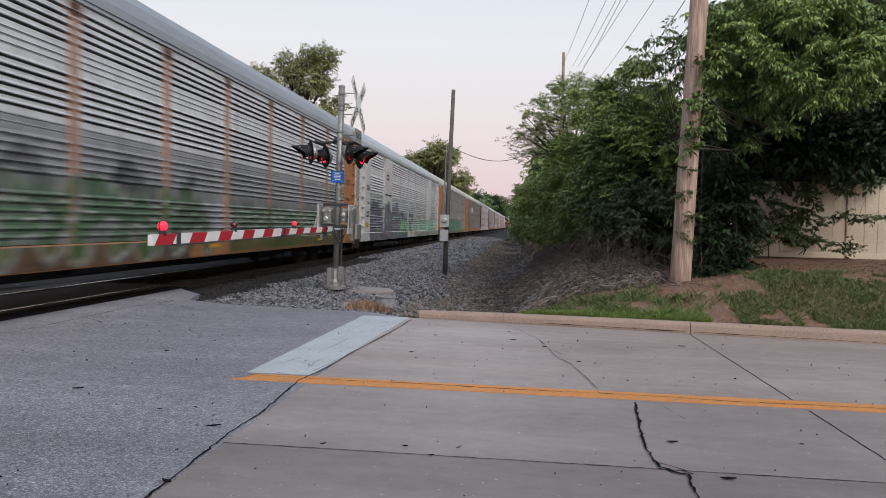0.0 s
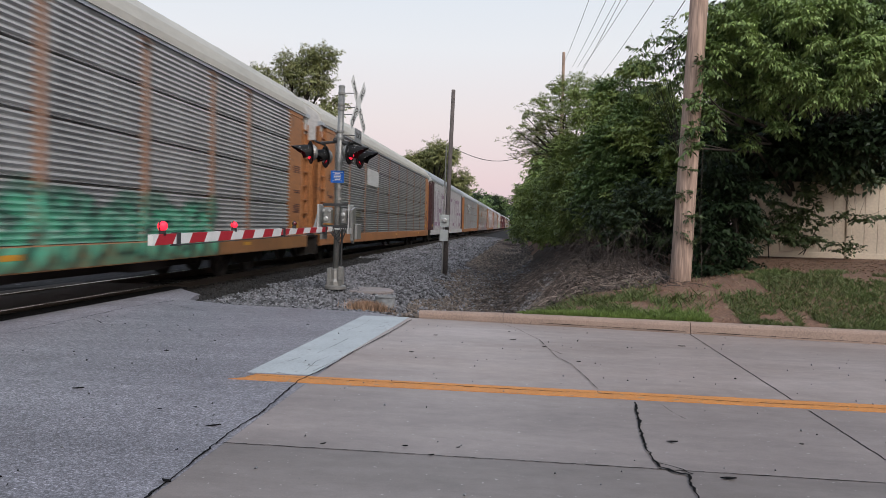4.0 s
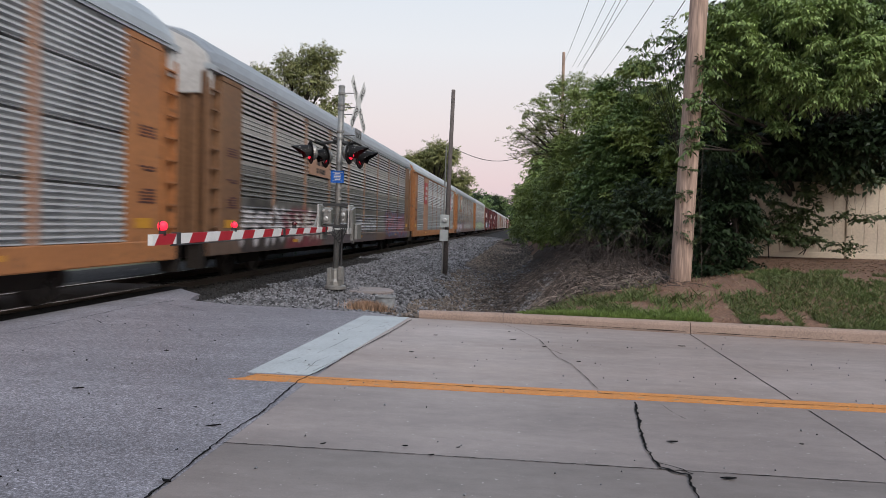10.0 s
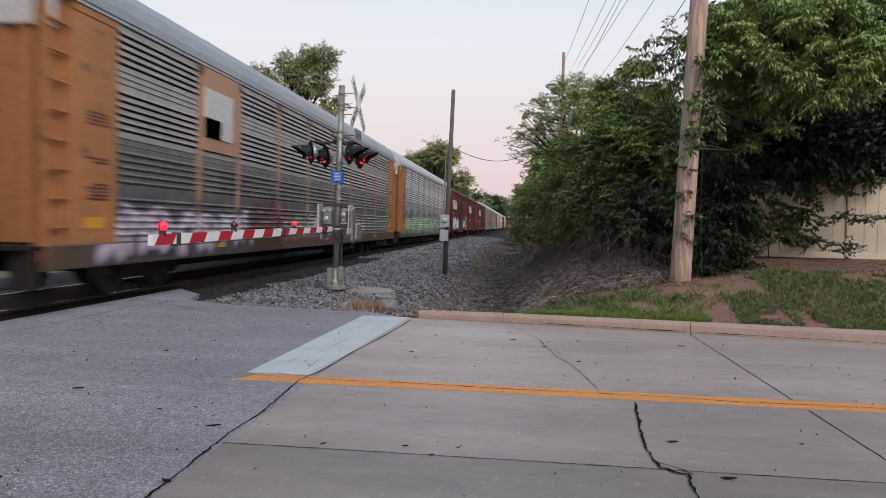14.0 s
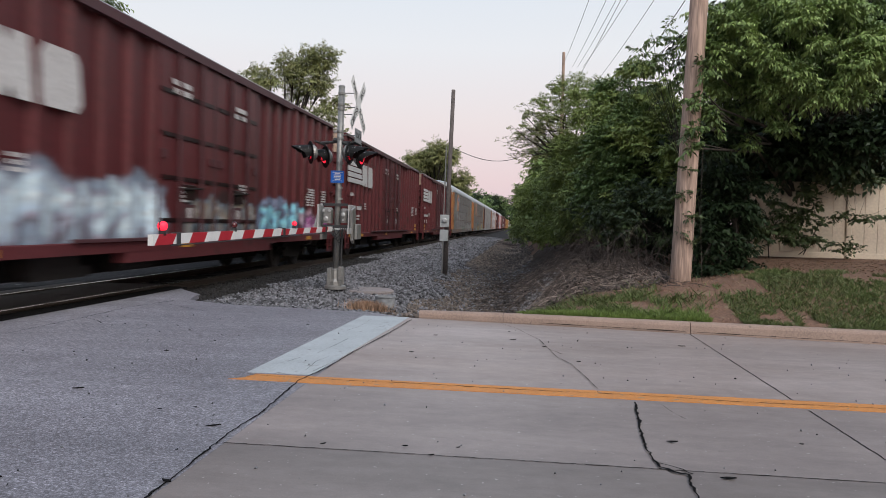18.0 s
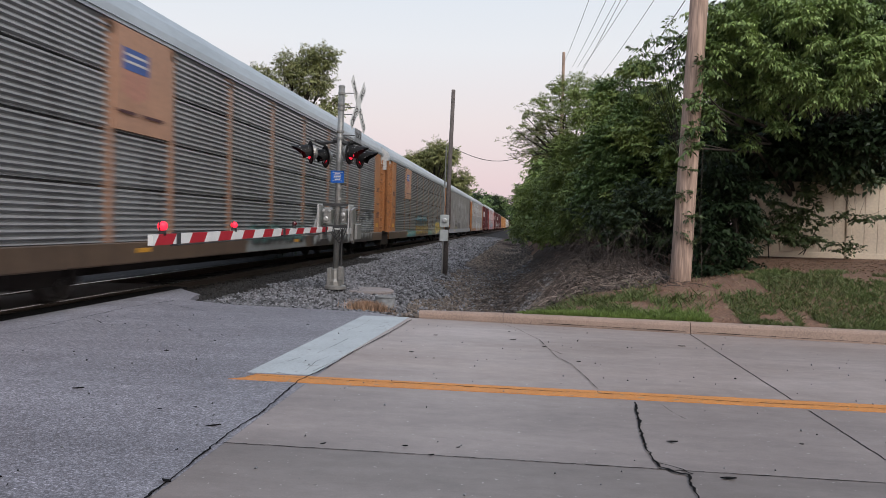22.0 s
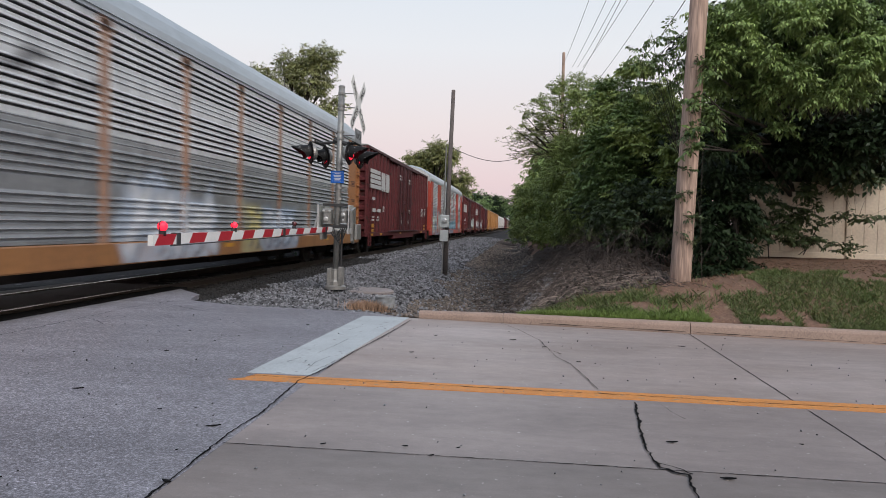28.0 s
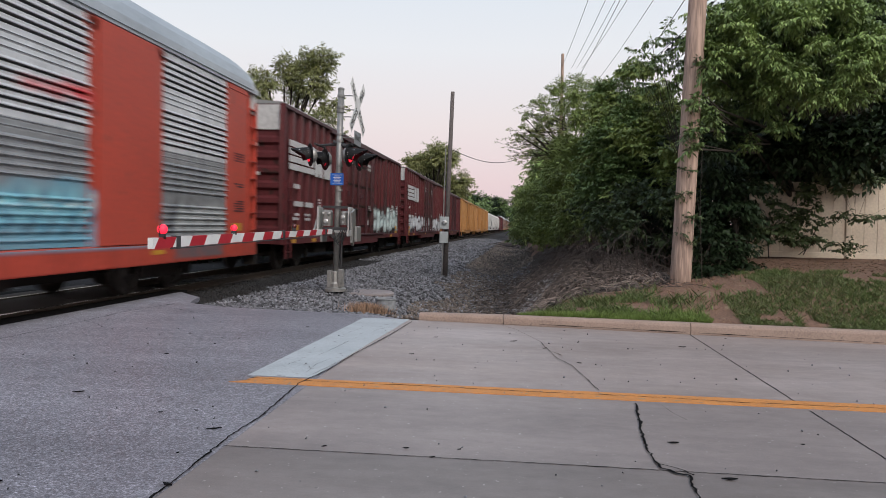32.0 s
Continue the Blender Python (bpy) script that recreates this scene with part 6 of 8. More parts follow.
def flasher(x, y, z, face, phase):
    """A round black background with hood and red lens; face is the way it points."""
    d = Vector(face).normalized()
    f = new("flasher")
    f.parent = signal
    f.matrix_basis = Matrix.Translation((x, y, z)) @ d.to_track_quat("X", "Z").to_matrix().to_4x4()
    tagged(f, "black round flasher with hood and red lens")
    part("background", Geo().disc((0, 0, 0), (1, 0, 0), [(-0.012, 0.0), (-0.012, 0.245), (0, 0.255), (0.012, 0.245), (0.012, 0.16)], 28), BLACK_PAINT, f)
    part("housing", Geo().disc((0, 0, 0), (-1, 0, 0), [(0.012, 0.17), (0.08, 0.17), (0.13, 0.12), (0.15, 0.05)], 20), GALV, f)
    hood = Geo()
    rows = []
    for r in (0.175, 0.165):
        for k in range(2):
            ring = []
            for j in range(15):
                a = radians(-30 + 240 * j / 14)
                ring.append((0.01 if k == 0 else 0.14 + 0.28 * max(0, math.sin(a)), r * math.cos(a), r * math.sin(a) - (0.03 if k else 0)))
            rows.append(ring)
    hood.rings([rows[0], rows[1], rows[3], rows[2]], caps=False, closed=False)
    part("hood", hood, BLACK_PAINT, f)
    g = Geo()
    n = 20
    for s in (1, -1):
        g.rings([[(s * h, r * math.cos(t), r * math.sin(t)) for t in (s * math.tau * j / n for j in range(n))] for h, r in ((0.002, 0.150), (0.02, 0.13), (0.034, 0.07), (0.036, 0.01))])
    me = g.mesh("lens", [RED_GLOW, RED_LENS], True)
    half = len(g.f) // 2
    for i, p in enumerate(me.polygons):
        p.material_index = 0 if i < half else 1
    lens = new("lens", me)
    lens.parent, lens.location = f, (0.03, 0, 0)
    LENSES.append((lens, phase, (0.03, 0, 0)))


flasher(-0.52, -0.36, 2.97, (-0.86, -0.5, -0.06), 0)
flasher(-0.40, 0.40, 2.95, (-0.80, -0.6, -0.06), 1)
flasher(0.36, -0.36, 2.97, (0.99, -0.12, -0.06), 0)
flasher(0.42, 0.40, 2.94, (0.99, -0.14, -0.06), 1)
sign = part("notice_plate", Geo().box(-0.13, 0.17, -0.095, -0.088, 2.33, 2.60), BLUE_SIGN, signal, "small blue notice with white lines")
g = Geo().box(-0.09, 0.14, -0.099, -0.095, 2.37, 2.376).box(-0.09, 0.14, -0.099, -0.095, 2.556, 2.562)
for k, w in enumerate((0.13, 0.17, 0.15, 0.18, 0.12)):
    g.box(0.025 - w / 2, 0.025 + w / 2, -0.099, -0.095, 2.395 + k * 0.033, 2.41 + k * 0.033)
part("unreadable_lines", g, WHITE_SHEET, sign)
# gate machine
mech = part("gate_machine", Geo().box(-0.30, -0.11, -0.15, 0.17, 1.42, 1.78, 0.05), GALV, signal, "grey cast gate machine beside the mast")
part("gear_housing", Geo().box(0.11, 0.26, -0.15, 0.17, 1.44, 1.76, 0.05), GALV, mech)
for x, z, r in ((-0.2, 1.52, 0.055), (-0.26, 1.70, 0.03), (-0.13, 1.70, 0.03), (0.19, 1.62, 0.05), (0.19, 1.5, 0.025)):
    part("cover_bolt", Geo().disc((x, -0.15, z), (0, -1, 0), [(0, r), (0.025, r), (0.04, r * 0.6)], 12), ALUMINIUM, mech)
part("machine_bracket", Geo().box(-0.40, 0.42, -0.09, 0.09, 1.27, 1.32, 0.01).box(-0.40, -0.36, -0.2, 0.2, 1.32, 1.84, 0.01).box(0.30, 0.34, -0.2, 0.2, 1.20, 1.84, 0.01), ALUMINIUM, mech)
part("side_arm", Geo().rings([[(x, -0.25, 1.72), (x, 0.05, 1.80), (x, 0.12, 1.25), (x, -0.05, 0.98), (x, -0.2, 1.05)] for x in (0.37, 0.42)]), GALV, mech)
part("side_arm", Geo().rings([[(x, -0.25, 1.45), (x, 0.05, 1.80), (x, 0.12, 1.35), (x, -0.05, 1.18), (x, -0.45, 1.22)] for x in (-0.43, -0.39)]), GALV, mech)
part("counterweight", Geo().box(0.43, 0.50, -0.12, 0.3, 1.08, 1.42, 0.02).box(-0.36, -0.30, -0.1, 0.34, 1.06, 1.26, 0.02), GALV, mech)
for z in (1.36, 1.84):
    part("mounting_strap", Geo().box(-0.3, 0.28, -0.1, -0.075, z - 0.03, z + 0.03, 0.005), DARK_STEEL, mech)
cable = Geo()
for k in range(4):
    pts = [(-0.15 + 0.04 * k + 0.30 * u, -0.14 - 0.04 * math.sin(u * 3.1), 1.34 - (0.20 + 0.05 * k) * math.sin(u * math.pi)) for u in np.linspace(0, 1, 9)]
    cable.tube(pts, 0.012, 6)
cable.tube([(0.16, -0.1, 1.3), (0.15, -0.1, 0.8), (0.14, -0.1, 0.44)], 0.026, 8)
part("cable", cable, WIRE, mech)
# gate arm
arm = part("gate_arm", Geo().box(-0.40, -0.36, -0.5, 0.2, 1.20, 1.33, 0.005).box(0.36, 0.40, -0.5, 0.2, 1.20, 1.33, 0.005), ALUMINIUM, signal, "red and white striped gate arm lowered across the lane")
ARM0, ARM1 = -0.45, -8.05


def arm_z(y):
    return 1.30 - 0.10 * (ARM0 - y) / (ARM0 - ARM1)


y, k = ARM0, 0
while y > ARM1 + 0.01:
    y2 = max(y - 0.42, ARM1)
    h = 0.062 if y < -3.6 else 0.052
    x0, x1 = (-0.03, 0.03)
    lean = 0.10
    quad = [(y, -h), (y2, -h), (y2 + lean if y2 > ARM1 else y2, h), (y + (lean if k else 0), h)]
    part("arm_stripe", Geo().rings([[(x, a, arm_z(a) + b) for a, b in quad] for x in (x0, x1)]), WHITE_SHEET if k % 2 == 0 else RED_SHEET, arm)
    y, k = y2, k + 1
for yy in (-0.95, -3.62, -7.45):
    part("arm_joint", Geo().box(-0.04, 0.04, yy - 0.05, yy + 0.05, arm_z(yy) - 0.075, arm_z(yy) + 0.075, 0.005), DARK_STEEL, arm)
for yy, phase, r in ((-2.98, 1, 0.046), (-5.72, 0, 0.05), (-7.78, None, 0.06)):
    z = arm_z(yy) + 0.065
    part("lamp_foot", Geo().box(-0.03, 0.03, yy - 0.03, yy + 0.03, z - 0.02, z + 0.04), DARK_STEEL, arm)
    part("lamp_rim", Geo().disc((0, yy, z + 0.03 + r), (1, 0, 0), [(-0.014, r * 0.98), (-0.014, r + 0.006), (-0.004, r + 0.006), (-0.004, r * 0.98)], 18), DARK_STEEL, arm)
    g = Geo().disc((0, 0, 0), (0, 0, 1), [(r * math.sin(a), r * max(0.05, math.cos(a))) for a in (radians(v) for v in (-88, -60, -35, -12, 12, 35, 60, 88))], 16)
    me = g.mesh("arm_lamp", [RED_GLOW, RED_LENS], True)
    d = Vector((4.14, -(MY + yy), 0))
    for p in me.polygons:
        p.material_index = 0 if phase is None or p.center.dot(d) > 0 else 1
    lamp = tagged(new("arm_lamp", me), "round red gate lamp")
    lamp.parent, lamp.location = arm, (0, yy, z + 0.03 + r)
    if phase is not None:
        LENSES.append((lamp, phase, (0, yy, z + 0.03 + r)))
part("arm_wire", Geo().tube([(0.035, ARM0, arm_z(ARM0) - 0.08), (0.035, ARM1 + 0.4, arm_z(ARM1 + 0.4) - 0.075)], 0.008, 5), WIRE, arm)

# concrete foundation behind the mast, and a broken ring beside it
found = thing("concrete_foundation", "pale round concrete foundation flush in the stones", "foundation", pose(-3.55, 16.3, -0.19))
part("block", Geo().disc((0, 0, -0.15), (0, 0, 1), [(0, 0.62), (0.21, 0.62), (0.24, 0.58)], 28), CONCRETE, found)
ring = thing("concrete_ring", "short grey pipe collar standing in stones", "pipe ring", pose(-2.66, 13.9, -0.24))
part("pipe_wall", Geo().rings([[(r * math.cos(a), r * math.sin(a), z) for a in (math.tau * j / 20 for j in range(20))] for r, z in ((0.20, 0), (0.20, 0.21), (0.215, 0.22), (0.215, 0.25), (0.17, 0.25), (0.16, 0.24), (0.16, 0.0))], caps=False), SEAL, ring)

# ---- slim pole with two boxes ----
PX, PY = -2.57, 24.1
PZ = ground_z(PX, PY)
slim = thing("service_pole", "grey weathered slim wooden pole with two small boxes", "pole", pose(PX, PY, PZ))
part("shaft", Geo().tube([(0, 0, -0.3), (0.06, 0, 3), (0.14, 0, 6.3)], [0.085, 0.075, 0.065], 10), GREY_WOOD, slim, smooth=True)
part("conduit", Geo().tube([(-0.1, -0.03, 0.0), (-0.08, -0.03, 2.4), (-0.05, -0.03, 4.4)], 0.022, 6), GALV, slim)
bx = part("meter_box", Geo().box(-0.19, 0.12, -0.24, -0.08, 1.64, 2.06, 0.02), BOX_GREY, slim)
part("meter_glass", Geo().disc((-0.02, -0.24, 1.87), (0, -1, 0), [(0, 0.08), (0.05, 0.08), (0.07, 0.05)], 14), ALUMINIUM, bx)
part("switch_box", Geo().box(-0.19, 0.10, -0.22, -0.08, 1.17, 1.55, 0.02), BOX_GREY, slim)

# ---- utility poles and wires ----
util = thing("utility_pole", "tall weathered brown wooden utility pole with a lean", "utility pole", pose(2.80, 12.9, 0.3))
rings = []
for k in range(14):
    z = k * 0.75
    r = 0.182 - 0.005 * z
    cx, cy = 0.036 * z, 0.03 * z
    rings.append([(cx + r * (1 + 0.03 * noise.noise((math.cos(t) * 2, math.sin(t) * 2, z))) * math.cos(t), cy + r * math.sin(t), z - 0.2) for t in (math.tau * j / 24 for j in range(24))])
part("shaft", Geo().rings(rings), POLE_WOOD, util, smooth=True)
part("crossarm", Geo().box(-0.9, 1.7, 0.10, 0.22, 8.75, 8.87, 0.01), GREY_WOOD, util)
far = thing("utility_pole", "distant slim wooden utility pole above the trees", "utility pole", pose(2.85, 56, 0.4))
part("shaft", Geo().tube([(0, 0, -0.3), (0, 0, 14.6)], [0.17, 0.11], 10), POLE_WOOD, far)
WIRES = [((2.2, 13.1, 9.0), (2.85, 56, 14.1)), ((2.9, 13.1, 9.15), (3.55, 56, 13.9)), ((3.3, 13.1, 9.15), (3.95, 56, 13.9)), ((3.8, 13.1, 9.15), (4.35, 56, 13.9)), ((2.9, 13.1, 8.2), (3.5, 56, 12.2)),
         ((4.4, 13.1, 9.15), (5.3, 56, 12.6)), ((4.9, 13.1, 7.2), (4.9, 40, 9.2)), ((3.4, 13.1, 6.6), (5.2, 36, 9.4))]
wires = []
for k, (a, b) in enumerate(WIRES):
    pts = [Vector(a).lerp(Vector(b), u) - Vector((0, 0, 0.25 * math.sin(u * math.pi))) for u in np.linspace(0, 1, 13)]
    wires.append(tagged(part("overhead_wire", Geo().tube(pts, 0.011, 5), WIRE), "thin dark overhead wire between poles", "wire", "overhead wires"))
pts = [Vector((-2.48, 24.1, 4.1)).lerp(Vector((0.8, 27.5, 4.6)), u) - Vector((0, 0, 0.55 * math.sin(u * math.pi))) for u in np.linspace(0, 1, 13)]
tagged(part("overhead_wire", Geo().tube(pts, 0.011, 5), WIRE), "thin sagging wire from the slim pole", "wire", "overhead wires")

# ---- fence ----
fence = thing("privacy_fence", "cream vinyl privacy fence half hidden by vines", "fence", pose(5.3, 17.15, 0))
for k in range(7):
    x0 = k * 2.12
    fz = 0.86 - 0.004 * k
    part("post", Geo().box(x0 - 0.06, x0 + 0.06, -0.06, 0.06, fz - 0.3, fz + 1.84, 0.01), FENCE, fence)
    part("post_cap", Geo().rings([[(x0 - s, -s, z), (x0 + s, -s, z), (x0 + s, s, z), (x0 - s, s, z)] for s, z in ((0.07, fz + 1.84), (0.07, fz + 1.87), (0.01, fz + 1.92))]), FENCE, fence)
    for z in (fz + 0.05, fz + 1.66):
        part("rail", Geo().box(x0 + 0.06, x0 + 2.06, -0.035, 0.035, z, z + 0.13, 0.008), FENCE, fence)
    for j in range(7):
        a = x0 + 0.06 + j * 2.0 / 7
        part("board", Geo().box(a + 0.003, a + 2.0 / 7 - 0.003, -0.016, 0.016, fz + 0.15, fz + 1.68, 0.004), FENCE, fence)

# ---- plants ----


def leaves(name, clumps, material, parent, size=0.10, dense=34, seed=1, droop=0.35, thin=0.42, spread=1.0, twigs=6, per=6, flat=0.88, hang=0.55, core=0.25):
    """Leafy branchlets reaching out of clumps (x, y, z, radius): side twigs in tiers, leaves hanging along each twig."""
    rg = np.random.default_rng(seed)
    up = np.array((0, 0, 1.0))

    def unit(v):
        return v / (np.linalg.norm(v, axis=-1, keepdims=True) + 1e-9)

    V = []

    def leaf(p, d, s):
        """Folded leaf blades at p, pointing along d."""
        w = unit(np.cross(d, up + rg.normal(scale=0.38, size=p.shape)))
        n = np.cross(w, d)
        s = s[:, None]
        V.append(np.stack([p, p + d * s * 0.40 + w * s * thin * 0.5 + n * s * 0.07, p + d * s - up * s * 0.14, p + d * s * 0.40 - w * s * thin * 0.5 + n * s * 0.07], 1).reshape(-1, 3))

    for x, y, z, r in clumps:
        n = int(dense * 11 / (twigs * per) * (r / 0.5) ** 2) + 2
        lobes = unit(rg.normal(size=(5, 3)))
        d = unit(rg.normal(size=(n, 3)) + np.array((0, 0, 0.18)))
        bulge = 0.66 + 0.34 * np.max(np.clip(d @ lobes.T, 0, 1) ** 3, axis=1)
        L = size * rg.uniform(3.2, 5.6, n) * min(1.0, 0.55 + r)
        pos = np.array((x, y, z)) + d * (r * spread * bulge * rg.uniform(0.45, 1.0, n) - L * 0.5)[:, None] * np.array((1, 1, 0.6 + 0.4 * flat))
        ax = unit(d * np.array((1, 1, 0.5)) + up * 0.10 + rg.normal(scale=0.22, size=(n, 3)))
        side = unit(np.cross(ax, up + rg.normal(scale=0.18, size=(n, 3))))
        for t in range(twigs):
            u = (t + 0.6) / twigs
            sg = 1 if t % 2 else -1
            p0 = pos + ax * (L * u)[:, None] - up * (droop * L * u * u * 0.55)[:, None]
            td = unit(ax * 0.75 + side * (sg * (0.95 - 0.6 * u)) - up * droop * 0.35 * u + rg.normal(scale=0.12, size=(n, 3)))
            tl = L * (0.62 - 0.30 * u)
            lat = unit(np.cross(td, up))
            for k in range(per):
                v = (k + 0.7) / per
                q = p0 + td * (tl * v)[:, None] - up * (droop * tl * v * v * 0.4)[:, None]
                ld = unit(td * 0.55 + lat * (0.75 if k % 2 else -0.75) - up * hang + rg.normal(scale=0.20, size=(n, 3)))
                leaf(q, ld, size * rg.uniform(0.65, 1.2, n))
        m = int(n * twigs * per * core)
        d = unit(rg.normal(size=(m, 3)))
        leaf(np.array((x, y, z)) + d * (r * 0.72 * rg.uniform(0.1, 1, m) ** 0.5)[:, None], unit(d + rg.normal(scale=0.6, size=(m, 3)) - up * 0.3), size * rg.uniform(0.9, 1.5, m))
    V = np.concatenate(V)
    F = np.arange(len(V)).reshape(-1, 4)
    ob = new(name, arrays(name, V, F, material))
    ob.parent = parent
    return ob


def around(n, centre, radii, r0, r1, seed, low=-0.9):
    """Clumps set over an ellipsoid's skin."""
    rr = random.Random(seed)
    out = []
    while len(out) < n:
        a, h = rr.uniform(0, math.tau), rr.uniform(low, 1)
        k = math.sqrt(1 - h * h)
        q = rr.uniform(0.8, 1.05)
        out.append((centre[0] + radii[0] * k * math.cos(a) * q, centre[1] + radii[1] * k * math.sin(a) * q, centre[2] + radii[2] * h * q, rr.uniform(r0, r1)))
    return out


def limbs(root, clumps, r0, parent, seed=1, twigs=2, material=None, up=0.45):
    """A forked trunk whose limbs reach into the clumps."""
    rr = random.Random(seed)
    g = Geo()
    root = Vector(root)
    top = max(c[2] for c in clumps)
    cx = sum(c[0] for c in clumps) / len(clumps)
    cy = sum(c[1] for c in clumps) / len(clumps)
    fork = Vector((root.x + (cx - root.x) * 0.3, root.y + (cy - root.y) * 0.3, root.z + (top - root.z) * up))
    g.tube([root - Vector((0, 0, 0.2)), root.lerp(fork, 0.5) + Vector((rr.uniform(-.05, .05), rr.uniform(-.05, .05), 0)), fork], [r0 * 1.15, r0 * 0.9, r0 * 0.75], 9)
    for x, y, z, r in clumps:
        c = Vector((x, y, z))
        m = fork.lerp(c, 0.5) + Vector((rr.uniform(-.2, .2), rr.uniform(-.2, .2), rr.uniform(0, .25)))
        start = fork if z > fork.z else root.lerp(fork, 0.5)
        g.tube([start, m, c], [r0 * 0.5, r0 * 0.3, r0 * 0.12], 6)
        for k in range(twigs):
            e = c + Vector((rr.uniform(-1, 1), rr.uniform(-1, 1), rr.uniform(-0.6, 1))) * r * 0.9
            g.tube([m.lerp(c, rr.uniform(0.3, 0.9)), c.lerp(e, 0.6) + Vector((0, 0, 0.05)), e], [r0 * 0.14, r0 * 0.1, r0 * 0.05], 4)
    return part("trunk", g, material or BARK, parent)


def plant(name, label, category, root, clumps, leaf, r0=0.06, seed=1, size=0.10, dense=34, group="", **more):
    t = thing(name, label, category, pose(root[0], root[1], root[2]), group)
    o = Vector(root)
    local = [(x - o.x, y - o.y, z - o.z, r) for x, y, z, r in clumps]
    limbs((0, 0, 0), local, r0, t, seed)
    leaves("crown", local, leaf, t, size, dense, seed, **more)
    return t

plant("tree", "feathery small-leaved tree on the bank", "tree", (1.8, 24.5, ground_z(1.8, 24.5)),
      [(0.21, 24.32, 5.31, 0.17), (-0.05, 24.27, 4.88, 0.15), (0.32, 24.3, 4.59, 0.17), (0.02, 24.29, 5.21, 0.11), (0.55, 24.88, 5.83, 0.31), (-0.19, 24.25, 4.61, 0.1), (1.08, 25.46, 6.49, 0.36), (1.8, 26.05, 6.71, 0.45), (1.06, 24.41, 5.33, 0.65), (0.69, 24.36, 4.98, 0.42), (1.39, 25.48, 6.1, 0.72), (1.75, 24.46, 4.58, 0.99), (2.19, 25.56, 5.72, 0.88), (1.23, 23.38, 4.04, 0.59), (1.52, 23.39, 3.53, 0.88), (2.67, 26.64, 6.52, 0.79), (2.9, 25.62, 5.24, 0.88)],
      LEAF_LIGHT, 0.08, 101, 0.07, 120, droop=0.1, thin=0.40, core=0.1)
g = Geo()
rr = random.Random(61)
fronds = thing("sapling", "sparse feathery branches reaching towards the track", "sapling", pose(1.3, 24.4, ground_z(1.3, 24.4)))
tips = []
for k in range(34):
    z0 = rr.uniform(3.0, 4.6)
    a = Vector((rr.uniform(-0.3, 0.3), rr.uniform(-0.4, 0.4), z0))
    L = rr.uniform(0.9, 1.75)
    e = a + Vector((-L, rr.uniform(-0.3, 0.3), rr.uniform(-0.35, 0.75) * L * 0.6))
    g.tube([a, a.lerp(e, 0.5) + Vector((0, 0, 0.08)), e], [0.012, 0.008, 0.003], 4)
    for q in range(7):
        p = a.lerp(e, 0.35 + 0.65 * q / 6) + Vector((0, 0, 0.06 * math.sin(q)))
        f = p + Vector((rr.uniform(-0.28, 0.0), rr.uniform(-0.2, 0.2), rr.uniform(-0.12, 0.22)))
        g.tube([p, p.lerp(f, 0.6) + Vector((0, 0, 0.02)), f], [0.005, 0.004, 0.002], 3)
        tips.append((f.x, f.y, f.z, 0.06))
g.tube([(0.3, 0, -0.2), (0.1, 0, 2.0), (0.0, 0, 4.6)], [0.05, 0.04, 0.02], 6)
part("trunk", g, BARK, fronds)
leaves("crown", tips, LEAF_OLIVE, fronds, 0.055, 60, 62, twigs=3, per=5, thin=0.4, core=0.0)
plant("bush", "rounded green bush beside the track", "bush", (1.4, 28.5, ground_z(1.4, 28.5)),
      [(0.48, 30.3, 2.81, 0.86), (0.15, 30.23, 1.97, 0.67), (1.1, 28.36, 3.07, 0.94), (1.36, 26.35, 2.14, 0.91), (0.59, 28.26, 1.61, 0.76), (1.53, 26.41, 3.38, 0.87), (0.01, 34.27, 2.84, 0.65), (-0.08, 32.2, 1.36, 0.56)],
      LEAF_LIGHT, 0.05, 102, 0.09, 100)
plant("tree", "leafy green tree on the bank", "tree", (3.0, 18.2, ground_z(3.0, 18.2)),
      [(2.17, 18.44, 3.68, 0.86), (2.72, 18.52, 4.27, 0.75), (2.94, 18.02, 3.64, 0.61), (2.41, 17.93, 2.79, 0.78), (1.97, 18.88, 2.56, 0.85), (3.48, 18.09, 4.07, 0.61), (3.02, 19.57, 4.81, 0.61), (3.67, 19.14, 4.59, 0.53), (2.53, 20.54, 5.21, 0.8)],
      LEAF_MID, 0.07, 103, 0.088, 120, thin=0.55, flat=0.6)
plant("bush", "light green bush on the bank", "bush", (2.2, 19.8, ground_z(2.2, 19.8)),
      [(2.6, 17.62, 1.88, 0.6), (2.05, 19.36, 1.75, 0.7), (1.51, 22.32, 1.6, 0.74), (0.89, 25.26, 1.26, 0.64), (2.71, 17.38, 3.49, 0.35), (3.18, 17.55, 3.92, 0.33), (2.01, 19.97, 4.87, 0.4), (3.26, 16.71, 2.85, 0.31), (2.37, 17.5, 2.28, 0.38), (1.0, 25.3, 2.2, 0.48), (1.52, 20.86, 3.15, 0.46), (1.9, 20.37, 2.4, 0.73), (1.42, 21.32, 2.27, 0.67), (2.23, 19.44, 3.35, 0.61), (2.48, 17.67, 3.73, 0.41), (2.29, 18.98, 4.41, 0.5), (2.01, 19.4, 3.04, 0.67)],
      LEAF_LIGHT, 0.03, 104, 0.088, 100, thin=0.55, flat=0.6)
